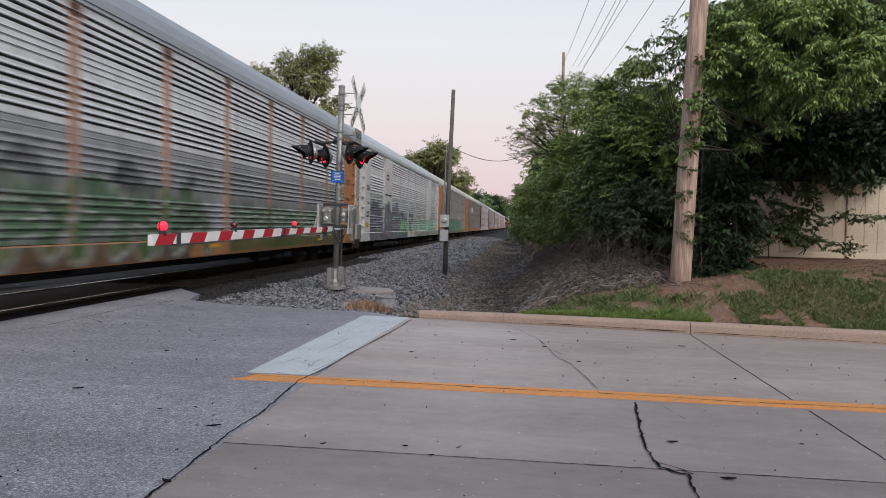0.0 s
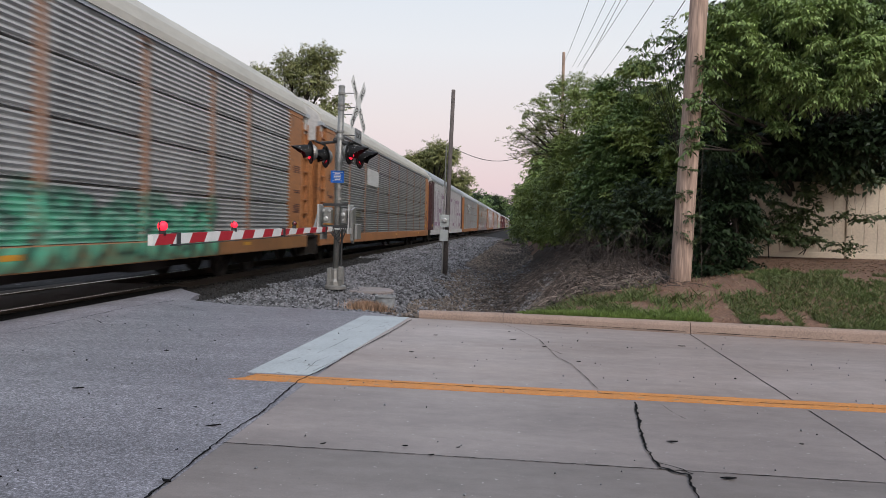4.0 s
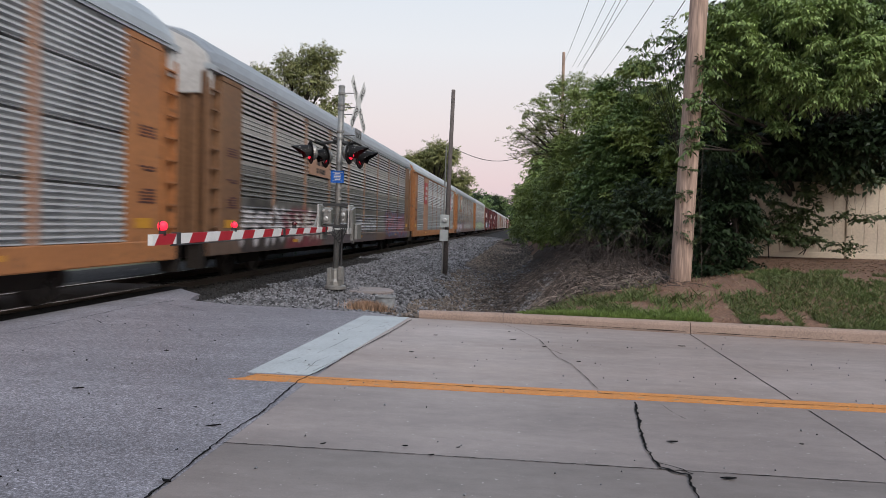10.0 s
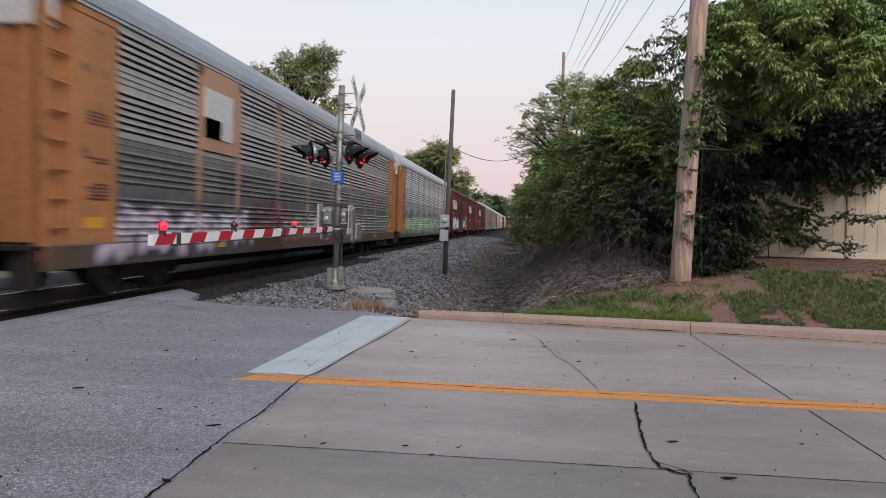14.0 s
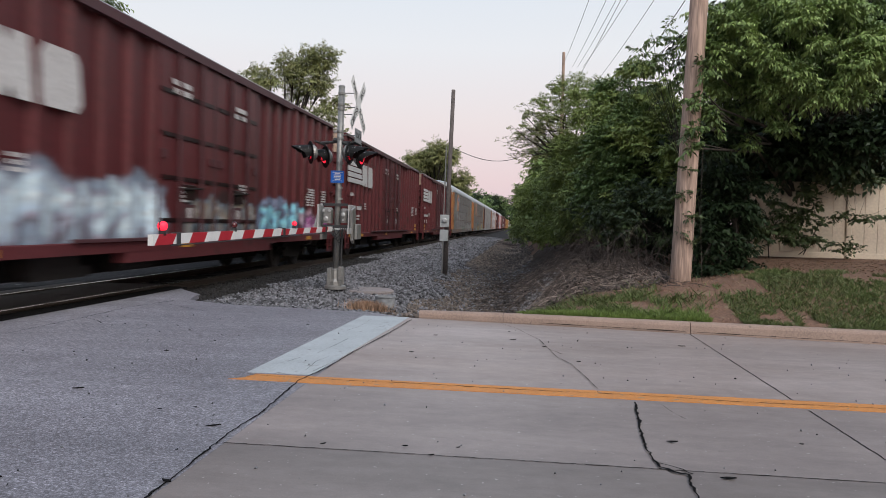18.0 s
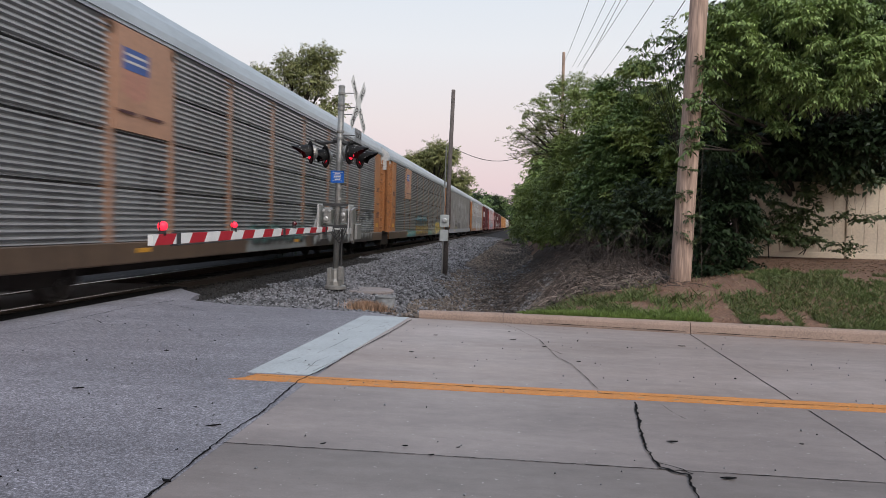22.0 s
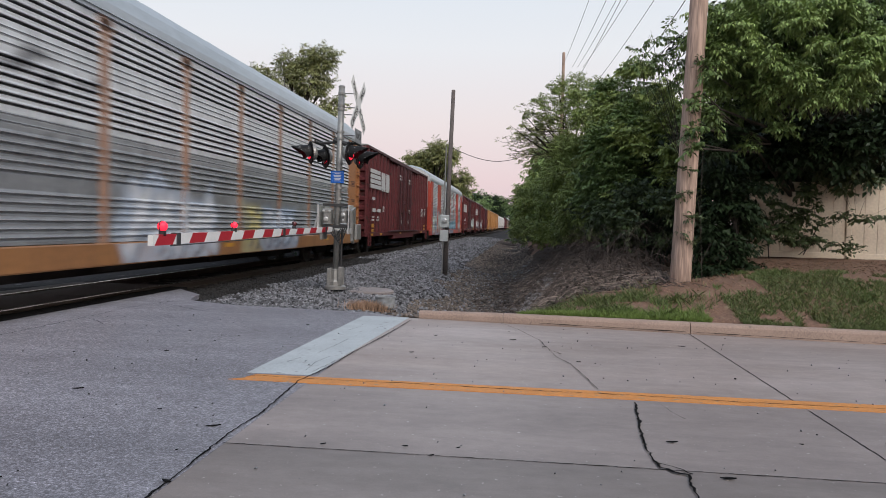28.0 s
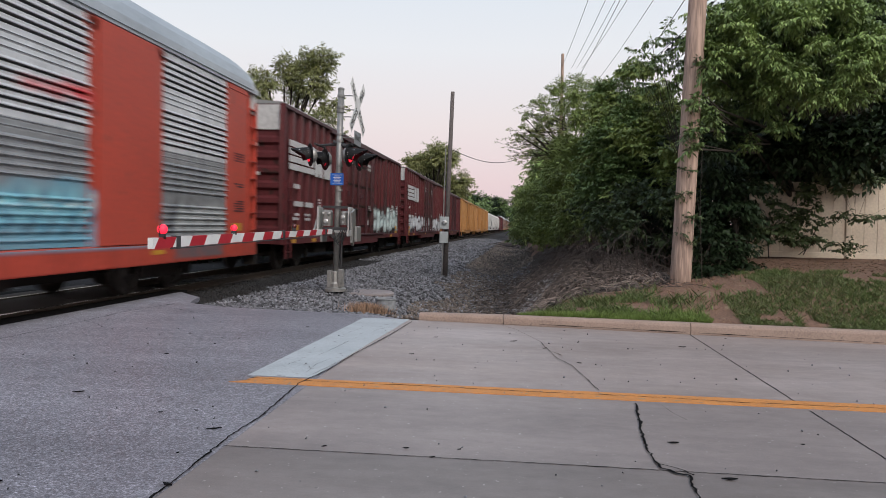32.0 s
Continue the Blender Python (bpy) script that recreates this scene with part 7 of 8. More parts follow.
plant("bush", "green bush low on the bank, darkened as if in shade", "bush", (2.9, 17.8, ground_z(2.9, 17.8)),
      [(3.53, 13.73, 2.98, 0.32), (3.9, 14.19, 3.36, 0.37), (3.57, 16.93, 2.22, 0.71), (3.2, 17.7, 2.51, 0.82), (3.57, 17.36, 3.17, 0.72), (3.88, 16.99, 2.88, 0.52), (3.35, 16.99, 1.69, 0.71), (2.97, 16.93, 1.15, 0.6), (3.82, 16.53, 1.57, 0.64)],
      LEAF_SHADED, 0.05, 105, 0.12, 60)
plant("bush", "twiggy bush hanging low over the brush, shade in its leaf colour", "bush", (3.1, 16.4, ground_z(3.1, 16.4)),
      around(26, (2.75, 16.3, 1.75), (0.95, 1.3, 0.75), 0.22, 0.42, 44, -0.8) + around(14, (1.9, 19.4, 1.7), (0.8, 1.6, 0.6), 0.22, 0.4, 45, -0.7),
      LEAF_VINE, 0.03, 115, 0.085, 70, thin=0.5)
plant("sapling", "young sapling with fans of leaves", "sapling", (3.3, 14.2, ground_z(3.3, 14.2)),
      [(2.13, 14.04, 4.83, 0.2), (2.3, 14.06, 4.69, 0.22), (2.03, 14.02, 4.64, 0.15), (2.39, 14.08, 5.16, 0.15), (2.72, 14.33, 5.37, 0.13), (2.7, 14.32, 5.17, 0.11), (2.92, 14.34, 4.95, 0.18), (3.01, 14.44, 4.7, 0.2), (2.8, 14.4, 4.42, 0.27), (2.52, 14.38, 4.64, 0.11), (2.52, 14.67, 4.36, 0.29), (2.6, 14.3, 4.84, 0.08)],
      LEAF_MID, 0.015, 106, 0.085, 36, thin=0.48, core=0.1)
plant("bush", "green bush in painted shade beside the utility pole", "bush", (4.3, 14.6, ground_z(4.3, 14.6)),
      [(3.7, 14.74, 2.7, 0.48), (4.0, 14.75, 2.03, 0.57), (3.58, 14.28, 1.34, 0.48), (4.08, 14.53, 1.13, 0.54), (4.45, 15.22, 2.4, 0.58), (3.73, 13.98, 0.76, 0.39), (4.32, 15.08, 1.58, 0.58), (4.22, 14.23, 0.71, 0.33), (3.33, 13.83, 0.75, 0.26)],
      LEAF_SHADED, 0.05, 107, 0.12, 62)
plant("tree", "large leafy tree leaning over the fence", "tree", (7.0, 18.6, ground_z(7.0, 18.6)),
      [(3.12, 12.82, 4.29, 0.2), (2.98, 12.69, 3.7, 0.19), (2.89, 12.66, 3.22, 0.17), (2.87, 12.65, 2.88, 0.13), (3.27, 12.91, 3.48, 0.2), (5.83, 13.86, 5.35, 0.46), (4.59, 13.73, 5.52, 0.46), (3.57, 14.01, 5.19, 0.36), (5.2, 13.57, 4.76, 0.41), (6.38, 13.69, 4.28, 0.37), (4.01, 13.62, 4.16, 0.35), (3.92, 14.15, 5.23, 0.52), (4.3, 13.67, 4.58, 0.5), (3.84, 14.11, 4.36, 0.45), (4.99, 14.27, 5.25, 0.54), (4.88, 13.31, 4.1, 0.4), (4.32, 13.95, 3.86, 0.36), (5.54, 13.81, 4.61, 0.48), (3.72, 14.18, 3.84, 0.33), (4.7, 13.67, 3.4, 0.25), (5.79, 13.41, 3.93, 0.32), (6.49, 14.43, 5.08, 0.49), (4.39, 14.73, 5.82, 0.56), (5.71, 14.88, 5.97, 0.6), (6.71, 14.99, 6.1, 0.6), (3.5, 13.99, 4.66, 0.32), (4.22, 14.01, 3.13, 0.21)],
      LEAF_MID, 0.1, 108, 0.09, 88, thin=0.42, flat=0.55, droop=0.6, hang=0.8)
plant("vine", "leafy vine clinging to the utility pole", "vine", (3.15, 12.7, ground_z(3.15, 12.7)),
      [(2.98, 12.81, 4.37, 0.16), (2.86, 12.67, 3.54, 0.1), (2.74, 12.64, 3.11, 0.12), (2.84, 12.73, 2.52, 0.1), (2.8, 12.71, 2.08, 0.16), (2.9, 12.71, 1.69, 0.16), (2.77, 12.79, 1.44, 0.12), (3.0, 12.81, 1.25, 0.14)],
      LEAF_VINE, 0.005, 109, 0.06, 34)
# Outer sprays of the large tree, lit by a lighter leaf colour than its crown.
plant("tree", "light drooping outer sprays of the large tree", "tree", (8.6, 18.3, ground_z(8.6, 18.3)),
      around(64, (4.8, 13.75, 4.85), (1.7, 1.2, 1.15), 0.16, 0.34, 41),
      LEAF, 0.025, 110, 0.088, 135, thin=0.40, flat=0.5, droop=0.6, hang=0.8)
# Sprays over the hedge's front; their lit tops are put into the leaf colour.
rr = random.Random(43)
clumps = []
for k in range(104):
    u = rr.random()
    clumps.append((3.45 - 3.0 * u + rr.uniform(-0.15, 0.45), 16.0 + 12.4 * u ** 1.1 + rr.uniform(-0.5, 0.4), rr.uniform(1.15 + 0.75 * (1 - u), 4.7 + 1.2 * math.sin(3.0 * u) if u < 0.66 else 3.2), rr.uniform(0.14, 0.34)))
plant("bush", "bush with light leafy sprays on the bank", "bush", (2.4, 18.9, ground_z(2.4, 18.9)), clumps,
      LEAF_LIGHT, 0.025, 111, 0.09, 150, thin=0.46, flat=0.5, hang=0.75)
plant("tree", "dense leafy tree behind the pole, coloured as in shade", "tree", (6.4, 19.0, ground_z(6.4, 19.0)),
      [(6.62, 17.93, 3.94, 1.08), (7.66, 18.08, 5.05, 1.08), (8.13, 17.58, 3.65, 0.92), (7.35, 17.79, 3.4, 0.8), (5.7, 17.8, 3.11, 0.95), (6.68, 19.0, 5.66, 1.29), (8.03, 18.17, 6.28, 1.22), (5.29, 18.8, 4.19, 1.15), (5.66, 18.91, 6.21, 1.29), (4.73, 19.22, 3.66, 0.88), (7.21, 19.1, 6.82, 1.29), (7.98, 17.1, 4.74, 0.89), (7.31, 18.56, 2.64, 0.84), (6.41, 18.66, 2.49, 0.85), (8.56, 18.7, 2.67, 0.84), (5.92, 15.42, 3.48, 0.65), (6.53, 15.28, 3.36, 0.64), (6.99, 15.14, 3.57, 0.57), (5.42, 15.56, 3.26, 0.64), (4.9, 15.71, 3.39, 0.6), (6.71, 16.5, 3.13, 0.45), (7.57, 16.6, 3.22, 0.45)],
      LEAF_SHADED, 0.1, 112, 0.14, 56, thin=0.6)
rr = random.Random(46)
clumps = []
for k in range(21):
    u = rr.random()
    clumps.append((4.75 + 1.75 * u ** 1.3, rr.uniform(16.3, 16.9), rr.uniform(0.95 + 0.35 * u, 2.5), rr.uniform(0.13, 0.27)))
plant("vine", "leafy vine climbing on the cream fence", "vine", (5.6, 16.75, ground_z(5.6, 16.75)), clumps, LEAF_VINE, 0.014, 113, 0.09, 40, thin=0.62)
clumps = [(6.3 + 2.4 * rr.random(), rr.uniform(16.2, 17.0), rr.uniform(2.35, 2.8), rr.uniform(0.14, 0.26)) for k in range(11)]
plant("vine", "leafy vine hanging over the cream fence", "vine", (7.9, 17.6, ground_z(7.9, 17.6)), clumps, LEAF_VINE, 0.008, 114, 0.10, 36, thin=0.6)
# one long shoot that wanders across the boards
shoot = thing("vine", "thin vine shoot wandering across the fence boards", "vine", pose(6.3, 16.7, ground_z(6.3, 16.7)))
pts = [Vector((0.0, 0, 0.1)), Vector((0.25, -0.1, 0.75)), Vector((0.7, -0.15, 0.95)), Vector((1.2, -0.2, 0.88)), Vector((1.7, -0.2, 0.98)), Vector((2.3, -0.2, 0.9))]
low = [Vector((-0.1, 0, 0.1)), Vector((0.2, -0.2, 0.42)), Vector((0.65, -0.25, 0.35)), Vector((0.9, -0.25, 0.22))]
part("stem", Geo().tube(pts, [0.012, 0.011, 0.010, 0.008, 0.006, 0.004], 5).tube(low, [0.011, 0.01, 0.007, 0.004], 5), BARK, shoot)
leaves("leaves", [(p.x + d, p.y, p.z + 0.04, 0.08) for p in pts[1:] + low[1:] for d in (-0.12, 0.1)], LEAF_VINE, shoot, 0.10, 90, 47, thin=0.6, core=0.0, twigs=3, per=4)

# far trees beyond the track and along it


def round_tree(x, y, top, wide, leaf, seed, size=0.3, label="broad green tree beyond the railway", dense=60, low=0.35):
    rr = random.Random(seed)
    z0 = ground_z(x, y)
    clumps = []
    for k in range(24):
        a, u = rr.uniform(0, math.tau), rr.uniform(0, 1)
        rad = wide * 0.5 * math.sqrt(rr.uniform(0.05, 1)) * (1 - 0.55 * abs(u - 0.45))
        clumps.append((x + rad * math.cos(a), y + rad * math.sin(a), z0 + top * (low + (0.93 - low) * u), wide * rr.uniform(0.11, 0.19)))
    clumps.append((x, y, z0 + top * 0.9, wide * 0.14))
    n = dense * (0.5 / (wide * 0.15)) ** 2
    return plant("tree", label, "tree", (x, y, z0), clumps, leaf, wide * 0.03, seed, size, n, "trees in the distance", droop=0.2)


round_tree(-19.4, 56, 16.0, 9.6, LEAF_OLIVE, 11, 0.24, dense=84)
round_tree(-22.0, 31, 16.3, 8.5, LEAF, 12, 0.24, dense=80)
round_tree(-12.5, 101, 13.9, 10.0, LEAF_OLIVE, 13, 0.34, dense=80)
round_tree(-15, 122, 10.5, 10, LEAF, 14, 0.4, dense=60)
far_x = [(-15, 150, 10), (-16, 172, 9.5), (-15, 196, 10), (-16, 225, 10.5), (-15, 260, 11.5), (-14, 300, 14), (-12, 345, 16.5), (-9, 395, 16), (-4, 450, 13), (4, 470, 13), (14, 480, 13)]
for k, (x, y, h) in enumerate(far_x):
    round_tree(x, y, h, h * 0.95, LEAF_SHADED if k % 2 else LEAF_MID, 30 + k, 0.95, "green tree in the far line along the track", 15, 0.15)
for k, (x, y, h) in enumerate([(3.2, 36, 5.0), (3.4, 44, 6.0), (4.0, 54, 7), (4.5, 68, 8), (4.5, 86, 9), (5, 110, 10), (5.5, 140, 11), (6, 180, 12)]):
    round_tree(x, y, h, h * 0.95, LEAF if k % 2 else LEAF_LIGHT, 50 + k, 0.22 + 0.01 * y / 4, "leafy green tree on the bank by the track", 30, 0.12)
for k, (x, y, h) in enumerate([(1.5, 34, 2.4), (1.3, 39.5, 2.6), (1.4, 46, 2.9), (1.6, 55, 3.4), (1.7, 66, 4.0)]):
    round_tree(x, y, h, 3.0, LEAF_MID if k % 2 else LEAF, 64 + k, 0.13 + 0.002 * y, "leafy bush at the foot of the bank", 50, 0.1)
for k, (x, y, h) in enumerate([(7.5, 22, 8), (11.5, 23, 9), (15.5, 22, 9), (19, 21, 9), (5.0, 26, 4.8), (9, 29, 9), (14, 30, 10), (22, 27, 10)]):
    round_tree(x, y, h, h * 0.8, LEAF_SHADED, 70 + k, 0.26, "leafy backdrop tree behind the fence, coloured as in shade", 28, 0.15)
# unseen hedge added to block far sky, so ground under the train stays dark
for k, y in enumerate(range(29, 125, 6)):
    round_tree(-13.6 - 0.8 * (k % 2), y, 2.6, 6.0, LEAF_SHADED, 90 + k, 0.3, "added hedge bush beyond the track, keeps sky off the ground", 12, 0.1)


def blades(name, label, spots, material, h, w, seed, lean=0.4, category="grass"):
    """Grass: spots are (x, y) roots."""
    rg = np.random.default_rng(seed)
    n = len(spots)
    base = np.array([(x, y, ground_z(x, y) - 0.01) for x, y in spots])
    a = rg.uniform(0, math.tau, n)
    side = np.stack([np.cos(a), np.sin(a), np.zeros(n)], 1) * (w * rg.uniform(0.6, 1.3, n))[:, None]
    hh = h * rg.uniform(0.45, 1.25, n)
    tip = base + np.stack([rg.normal(scale=lean, size=n) * hh, rg.normal(scale=lean, size=n) * hh, hh], 1)
    midp = (base + tip) / 2 + np.stack([np.zeros(n), np.zeros(n), hh * 0.12], 1)
    V = np.stack([base - side, base + side, midp + side * 0.8, tip, midp - side * 0.8], 1).reshape(-1, 3)
    F = np.arange(len(V)).reshape(-1, 5)
    return tagged(new(name, arrays(name, V, F, material)), label, category, kind="stuff")


rg = np.random.default_rng(5)
spots = []
while len(spots) < 13000:
    x = rg.uniform(0.0, 2.75)
    y = kerb_y(x) + 0.2 + abs(rg.normal(scale=0.27)) * (0.6 if x < 1 else 1)
    if noise.noise((x * 1.3, y * 1.3, 9)) > -0.42:
        spots.append((x, y))
blades("grass", "bright green grass behind the kerb", spots, GRASS, 0.10, 0.004, 3)
spots = []
while len(spots) < 46000:
    x = rg.uniform(3.2, 10.0)
    y = kerb_y(x) + 0.22 + rg.uniform(0, 1) ** 1.2 * 3.4
    if noise.noise((x * 1.1, y * 1.1, 4)) + 0.5 * noise.noise((x * 3.5, y * 3.5, 2)) > -0.42 + 0.24 * (y - kerb_y(x) - 1.3) + (0.5 if 2.6 < x < 3.9 else 0.0):
        spots.append((x, y))
blades("grass", "patchy dull grass on reddish dirt", spots, GRASS_DULL, 0.075, 0.006, 4, 0.7)
spots = [(rg.normal(1.5, 0.75), kerb_y(1.5) + 1.15 + rg.normal(0, 0.5)) for k in range(5200)]
spots = [q for q in spots if noise.noise((q[0] * 1.7, q[1] * 1.7, 12)) > 0.0]
blades("weeds", "low green weeds on the bank", [s for s in spots if s[1] > kerb_y(s[0]) + 0.25], GRASS_DULL, 0.13, 0.006, 6, 0.7, "weeds")
tuft = [(-2.66 + rg.normal(0, 0.15), 12.45 + rg.normal(0, 0.12)) for k in range(2400)]
blades("dry_weed", "dry tan weed tuft among the stones", tuft, DRY_STALK, 0.22, 0.004, 8, 0.30, "weed")
heads = [(-2.36 + rg.normal(0, 0.10), 12.38 + rg.normal(0, 0.06)) for k in range(46)]
blades("weed_stalks", "dark dead weed stalks by the manhole", heads, TWIG, 0.24, 0.009, 10, 0.2, "weed")
straw = [(rg.uniform(1.6, 5.5), kerb_y(3) + rg.uniform(0.3, 3.2)) for k in range(750)]
blades("dry_straw", "dry straw litter on the dirt", straw, DRY_STALK, 0.07, 0.004, 9, 1.5, "litter")


def stones(name, label, pts, sizes, material, seed):
    """Broken stones, eight faces each."""
    rg = np.random.default_rng(seed)
    n = len(pts)
    oct_ = np.array([(1, 0, 0), (0, 1, 0), (-1, 0, 0), (0, -1, 0), (0, 0, 1), (0, 0, -1)], float)
    q = rg.normal(size=(n, 4))
    q /= np.linalg.norm(q, axis=1)[:, None]
    w, x, y, z = q.T
    R = np.stack([1 - 2 * (y * y + z * z), 2 * (x * y - z * w), 2 * (x * z + y * w), 2 * (x * y + z * w), 1 - 2 * (x * x + z * z), 2 * (y * z - x * w), 2 * (x * z - y * w), 2 * (y * z + x * w), 1 - 2 * (x * x + y * y)], 1).reshape(n, 3, 3)
    loc = oct_[None] * rg.uniform(0.6, 1.3, (n, 6, 1)) + rg.normal(scale=0.16, size=(n, 6, 3))
    V = (np.einsum("nij,nkj->nki", R, loc) * sizes[:, None, None] + pts[:, None, :]).reshape(-1, 3)
    tri = np.array([(0, 1, 4), (1, 2, 4), (2, 3, 4), (3, 0, 4), (1, 0, 5), (2, 1, 5), (3, 2, 5), (0, 3, 5)])
    F = (tri[None] + 6 * np.arange(n)[:, None, None]).reshape(-1, 3)
    return tagged(new(name, arrays(name, V, F, material)), label, "stones", kind="stuff")


def scatter(n, x0, x1, y0, y1, keep, seed, power=1.0):
    rg = np.random.default_rng(seed)
    out = []
    while len(out) < n:
        x, u = rg.uniform(x0, x1), rg.uniform(0, 1) ** power
        y = y0 + (y1 - y0) * u
        if keep(x, y):
            out.append((x, y, ground_z(x, y) + rg.uniform(-0.01, 0.03)))
    return np.array(out)


def off_apron(x, y):
    edge = lerp(x, [(-7.2, 14.2), (-6.64, 13.55), (-6.12, 13.0), (-5.86, 12.1), (-5.5, 11.86), (-4.78, 11.58), (-3.34, 11.42), (-2.4, 11.3), (-1.6, 11.1)])
    return y > edge + 0.02 and (x < -1.6 or y > kerb_y(x) + 0.25)


pts = scatter(56000, -7.0, 0.4, 11.2, 30, off_apron, 21, 1.25)
pick = np.array([0 if x < -5.85 + 0.35 * noise.noise((x, y, 1)) else 2 if x > -2.2 + 0.8 * noise.noise((x * 0.7, y * 0.4, 5)) else 1 for x, y, z in pts])
pick[(pick == 2) & (np.random.default_rng(12).uniform(0, 1, len(pick)) < 0.28)] = 1
for k, m, label in ((0, STONE_OILY_SHADED, "oily stones along the ties, darkened as under the train"), (1, STONE, "grey crushed ballast stones beside the track"), (2, STONE_BROWN, "muddy brown stones in the ditch")):
    q = pts[pick == k]
    stones("ballast_stones", label, q, np.random.default_rng(1 + k).uniform(0.016, 0.05, len(q)), m, 22 + k)
pts = scatter(24000, -7.0, 0.5, 30, 95, off_apron, 23, 1.4)
for k, m, label in ((0, STONE, "grey crushed ballast stones along the track"), (1, STONE_BROWN, "brown stones in the far ditch")):
    q = pts[(pts[:, 0] > -2.4) == bool(k)]
    stones("ballast_stones", label, q, np.random.default_rng(2 + k).uniform(0.04, 0.09, len(q)), m, 24 + k)
pts = scatter(5200, -0.9, 1.1, 11.9, 19, lambda x, y: abs(x + 0.45 - 0.24 * (y - 12.0) + 0.25 * noise.noise((x, y, 2))) < 0.30 + 0.25 * noise.noise((x * 2, y * 2, 6)), 25)
stones("bank_stones", "pale broken stones on the ditch bank", pts, np.random.default_rng(3).uniform(0.015, 0.055, len(pts)), STONE_PALE, 26)
pts = scatter(2600, -9.4, -6.9, 14.4, 40, lambda x, y: True, 27)
pts[:, 2] = -0.11
stones("ballast_stones", "oily stones between the ties, darkened as under the train", pts, np.random.default_rng(4).uniform(0.02, 0.045, len(pts)), STONE_OILY_SHADED, 28)
pts = np.array([(x, y, 0.008) for x, y in zip(rg.uniform(-6, 6, 260), rg.uniform(3.3, 10.4, 260))])
stones("road_grit", "scattered small grit on the road", pts, rg.uniform(0.004, 0.012, 260), STONE, 29)

# dead brush on the bank
rr = random.Random(8)


def strands(n, x0, x1, y0, y1, reach, rise, flow, thick, seed):
    """Dead stems that arch up and fall towards the ditch; flow is how strictly they lie one way."""
    rr = random.Random(seed)
    g = Geo()
    for k in range(n):
        x, y = rr.uniform(x0, x1), rr.uniform(y0, y1)
        if abs(x + 0.35 - 0.24 * (y - 12.0)) < 0.42 and rise < 0.3:
            continue
        a = math.pi * 1.12 + rr.gauss(0, flow)
        L, h = reach * rr.uniform(0.5, 1.3), rise * rr.uniform(0.1, 1.2)
        p = Vector((x, y, ground_z(x, y)))
        e = p + Vector((math.cos(a) * L, math.sin(a) * L, 0))
        pts = [p]
        for u, up in ((0.12, 0.45), (0.28, 0.82), (0.48, 1.0), (0.68, 0.86), (0.86, 0.48), (1.0, 0.0)):
            q = p.lerp(e, u) + Vector((rr.uniform(-.04, .04), rr.uniform(-.04, .04), 0))
            q.z = ground_z(q.x, q.y) + 0.02 + h * up
            pts.append(q)
        g.tube(pts, [thick * (1 - 0.115 * m) for m in range(7)], 3)
        if k % 3 == 0:
            b = pts[4]
            g.tube([b, b + Vector((rr.uniform(-.3, .1), rr.uniform(-.25, .25), rr.uniform(-.05, .22)))], [thick * 0.6, thick * 0.3], 3)
    return g


tagged(part("brush", strands(1500, 0.1, 2.7, 12.9, 22, 0.6, 0.12, 0.7, 0.0085, 81), TWIG_PALE), "matted pale dead stems lying down the bank", "brush", kind="stuff")
tagged(part("brush", strands(420, 1.0, 3.1, 13.4, 23, 1.0, 0.42, 0.9, 0.008, 82), TWIG), "tangled dry grey brush on the bank", "brush", kind="stuff")
tagged(part("brush", strands(190, 1.5, 3.2, 14.0, 22, 1.3, 0.85, 1.3, 0.008, 83), TWIG), "arching bare stems under the bushes", "brush", kind="stuff")
g = Geo()
for k in range(1500):
    x, y = rr.uniform(-1.4, 2.8), rr.uniform(12.3, 26)
    z = ground_z(x, y) + 0.03
    a, L = rr.uniform(0, math.tau), rr.uniform(0.1, 0.55)
    g.tube([(x, y, z), (x + math.cos(a) * L * 0.5, y + math.sin(a) * L * 0.5, z + rr.uniform(0, 0.05)), (x + math.cos(a) * L, y + math.sin(a) * L, max(z, ground_z(x + math.cos(a) * L, y + math.sin(a) * L) + 0.02))], 0.006, 3)
tagged(part("twig_litter", g, TWIG), "fallen dry twigs in the ditch", "twigs", kind="stuff")
pts = scatter(2400, -0.9, 2.9, 12.6, 24, lambda x, y: noise.noise((x * 1.8, y * 1.2, 8)) > -0.05, 31)
stones("soil_clods", "dark clods and broken stone on the bank", pts, np.random.default_rng(5).uniform(0.03, 0.09, len(pts)), CLOD, 32)
# cross ties lying beside the track far off
for k in range(3):
    o = tagged(part("old_tie", Geo().box(-1.3, 1.3, -0.12, 0.12, 0, 0.18, 0.015), GREY_WOOD), "old grey timber tie lying by the track", "timber", "old ties")
    o.matrix_basis = pose(-1.7 + 0.15 * k, 66 + 6 * k, ground_z(-1.7, 66 + 6 * k) + 0.02, 0, 8, 4 - 5 * k)

# leaf scraps on the paving
spots = [(x, y) for x, y in zip(rg.uniform(-6, 3, 34), rg.uniform(3.3, 10.2, 34))] + [(-2.69, 5.07), (-2.12, 4.73), (-2.08, 4.76), (-3.67, 5.55), (-1.25, 4.48)]
g = Geo()
for x, y in spots:
    a, L = rr.uniform(-0.5, 0.5), rr.uniform(0.008, 0.03) * (1.6 if rr.random() < 0.25 else 1)
    u, v = Vector((math.cos(a), math.sin(a), 0)) * L, Vector((-math.sin(a), math.cos(a), 0)) * L * 0.4
    p = Vector((x, y, 0.008))
    g.rings([[p - u, p - v, p + u, p + v], [p - u + Vector((0, 0, 0.004)), p - v + Vector((0, 0, 0.006)), p + u + Vector((0, 0, 0.008)), p + v + Vector((0, 0, 0.003))]])
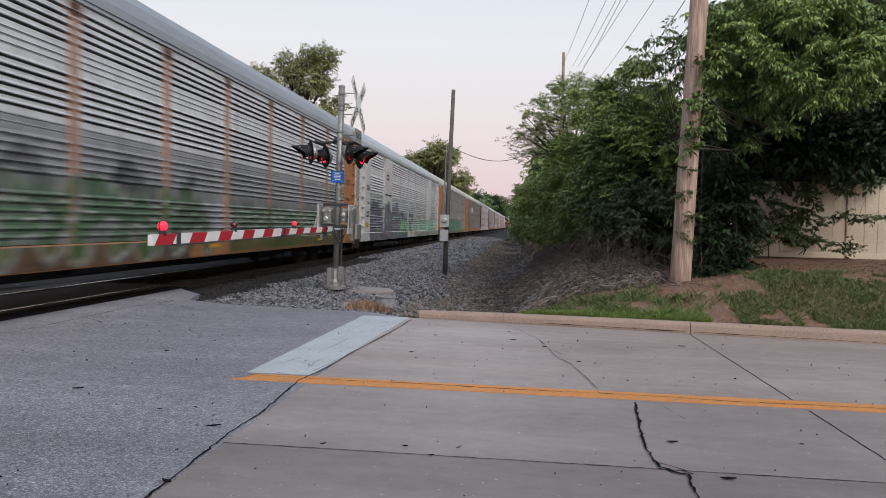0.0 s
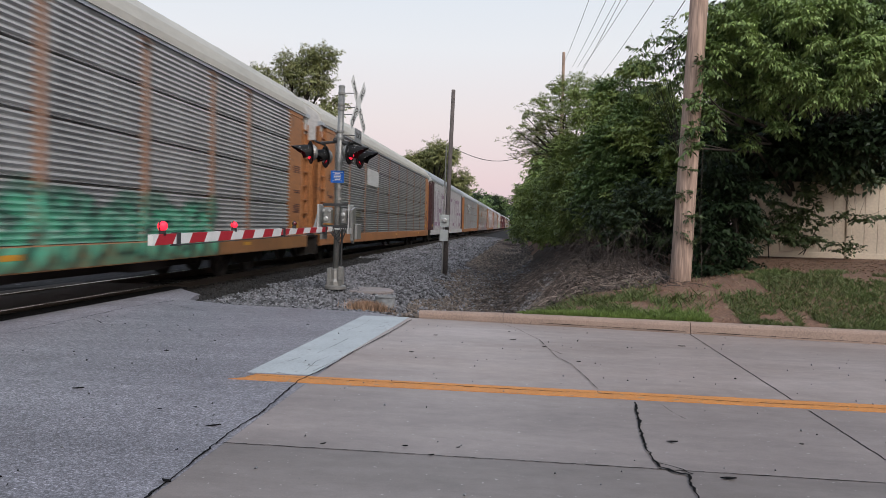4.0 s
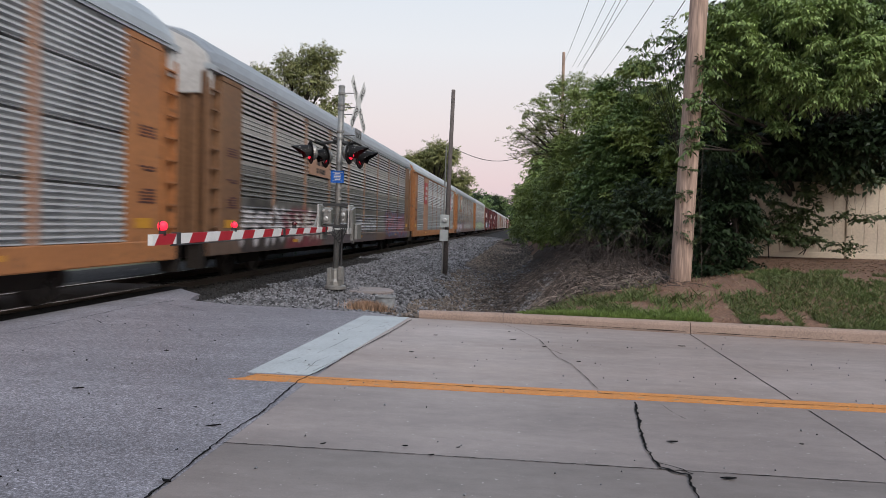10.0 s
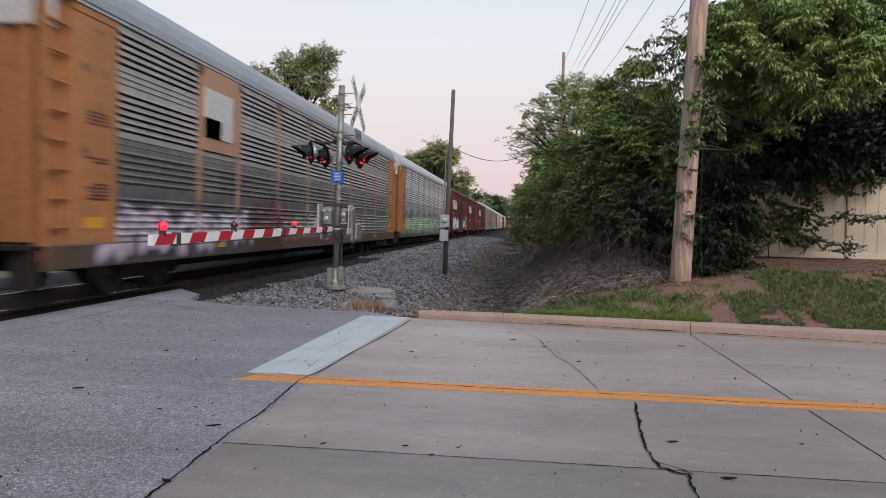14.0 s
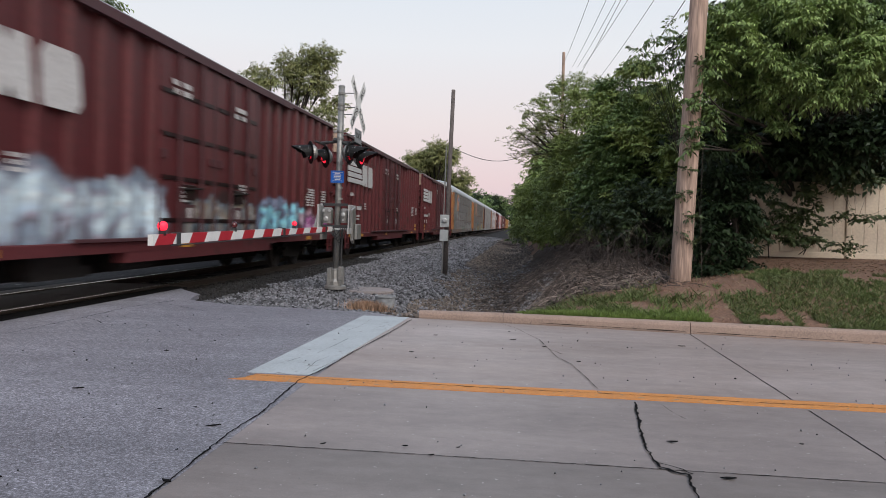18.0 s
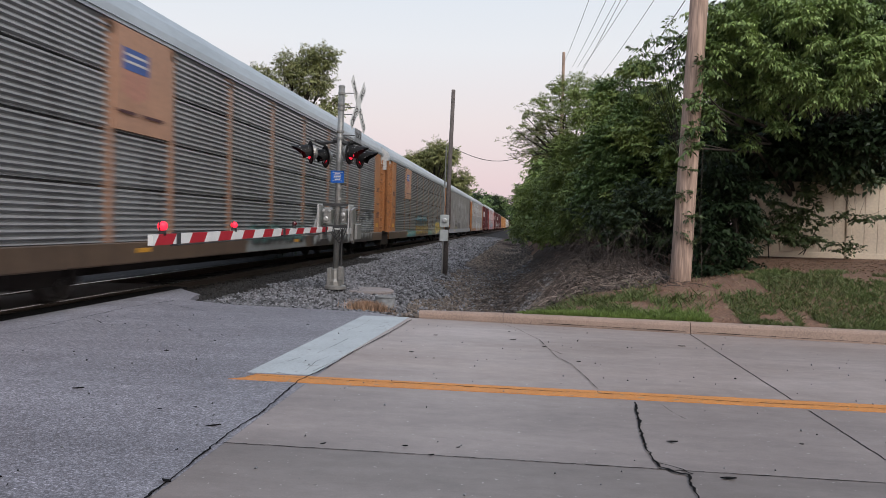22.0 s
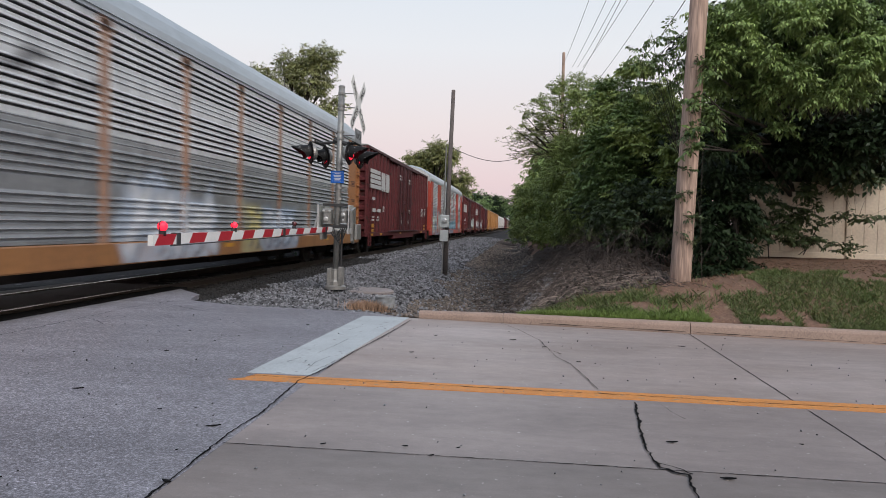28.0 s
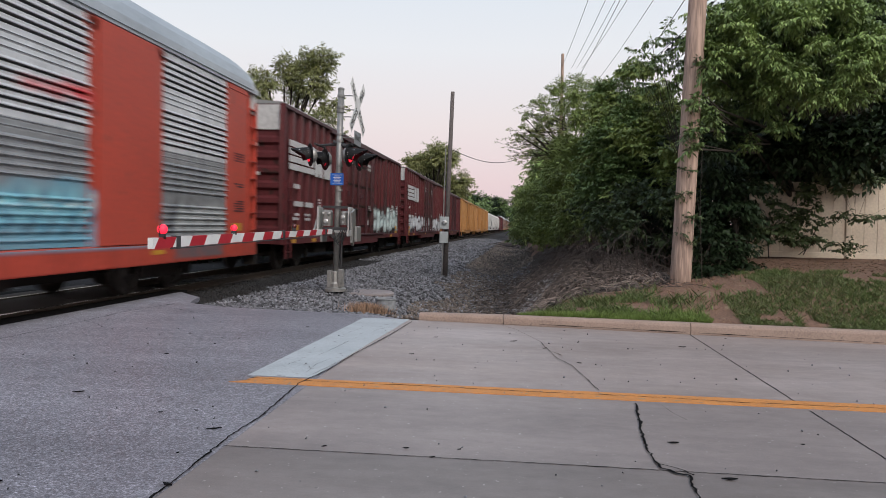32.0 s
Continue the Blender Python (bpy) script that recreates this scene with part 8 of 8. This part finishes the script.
tagged(part("leaf_scraps", g, TAR), "dark leaf scraps and tar bits on the road", "litter", kind="stuff")

# fallen leaves on the bank
rg = np.random.default_rng(77)
n = 7000
px, py = rg.uniform(-1.2, 6.5, n), rg.uniform(11.6, 24, n)
px, py = np.concatenate([px, rg.uniform(3.2, 9.5, 6000)]), np.concatenate([py, rg.uniform(13.2, 17.0, 6000)])
base = np.array([(x, y, ground_z(x, y) + 0.012) for x, y in zip(px, py) if y > kerb_y(x) + 0.3])
n = len(base)
a = rg.uniform(0, math.tau, n)
u = np.stack([np.cos(a), np.sin(a), rg.normal(scale=0.3, size=n)], 1) * rg.uniform(0.012, 0.03, n)[:, None]
v = np.stack([-np.sin(a), np.cos(a), rg.normal(scale=0.3, size=n)], 1) * rg.uniform(0.006, 0.016, n)[:, None]
V = np.stack([base - u, base - v, base + u, base + v], 1).reshape(-1, 3)
tagged(new("leaf_litter", arrays("leaf_litter", V, np.arange(len(V)).reshape(-1, 4), LITTER)), "brown leaf litter on the bank", "litter", kind="stuff")


def motions():
    """The train rolls towards the camera; its wheels turn."""
    times = [0, 2, 4, 6, 8, 10, 12, 14, 16, 18, 20, 22, 24, 26, 28, 30, 32]
    for c, y in cars:
        walk(c, [(t, pose(TRACK_X, y - rolled(t), 0.06)) for t in times])
    first = {}
    for w, y in WHEELSETS:
        if y not in first:
            walk(w, [(k / 30, pose(0, y, 0.457, math.degrees(rolled(k / 30) / 0.457) % 360)) for k in range(961)])
            first[y] = w.animation_data
        else:
            w.rotation_mode = "QUATERNION"
            a = w.animation_data_create()
            a.action = first[y].action
            a.action_slot = first[y].action_slot
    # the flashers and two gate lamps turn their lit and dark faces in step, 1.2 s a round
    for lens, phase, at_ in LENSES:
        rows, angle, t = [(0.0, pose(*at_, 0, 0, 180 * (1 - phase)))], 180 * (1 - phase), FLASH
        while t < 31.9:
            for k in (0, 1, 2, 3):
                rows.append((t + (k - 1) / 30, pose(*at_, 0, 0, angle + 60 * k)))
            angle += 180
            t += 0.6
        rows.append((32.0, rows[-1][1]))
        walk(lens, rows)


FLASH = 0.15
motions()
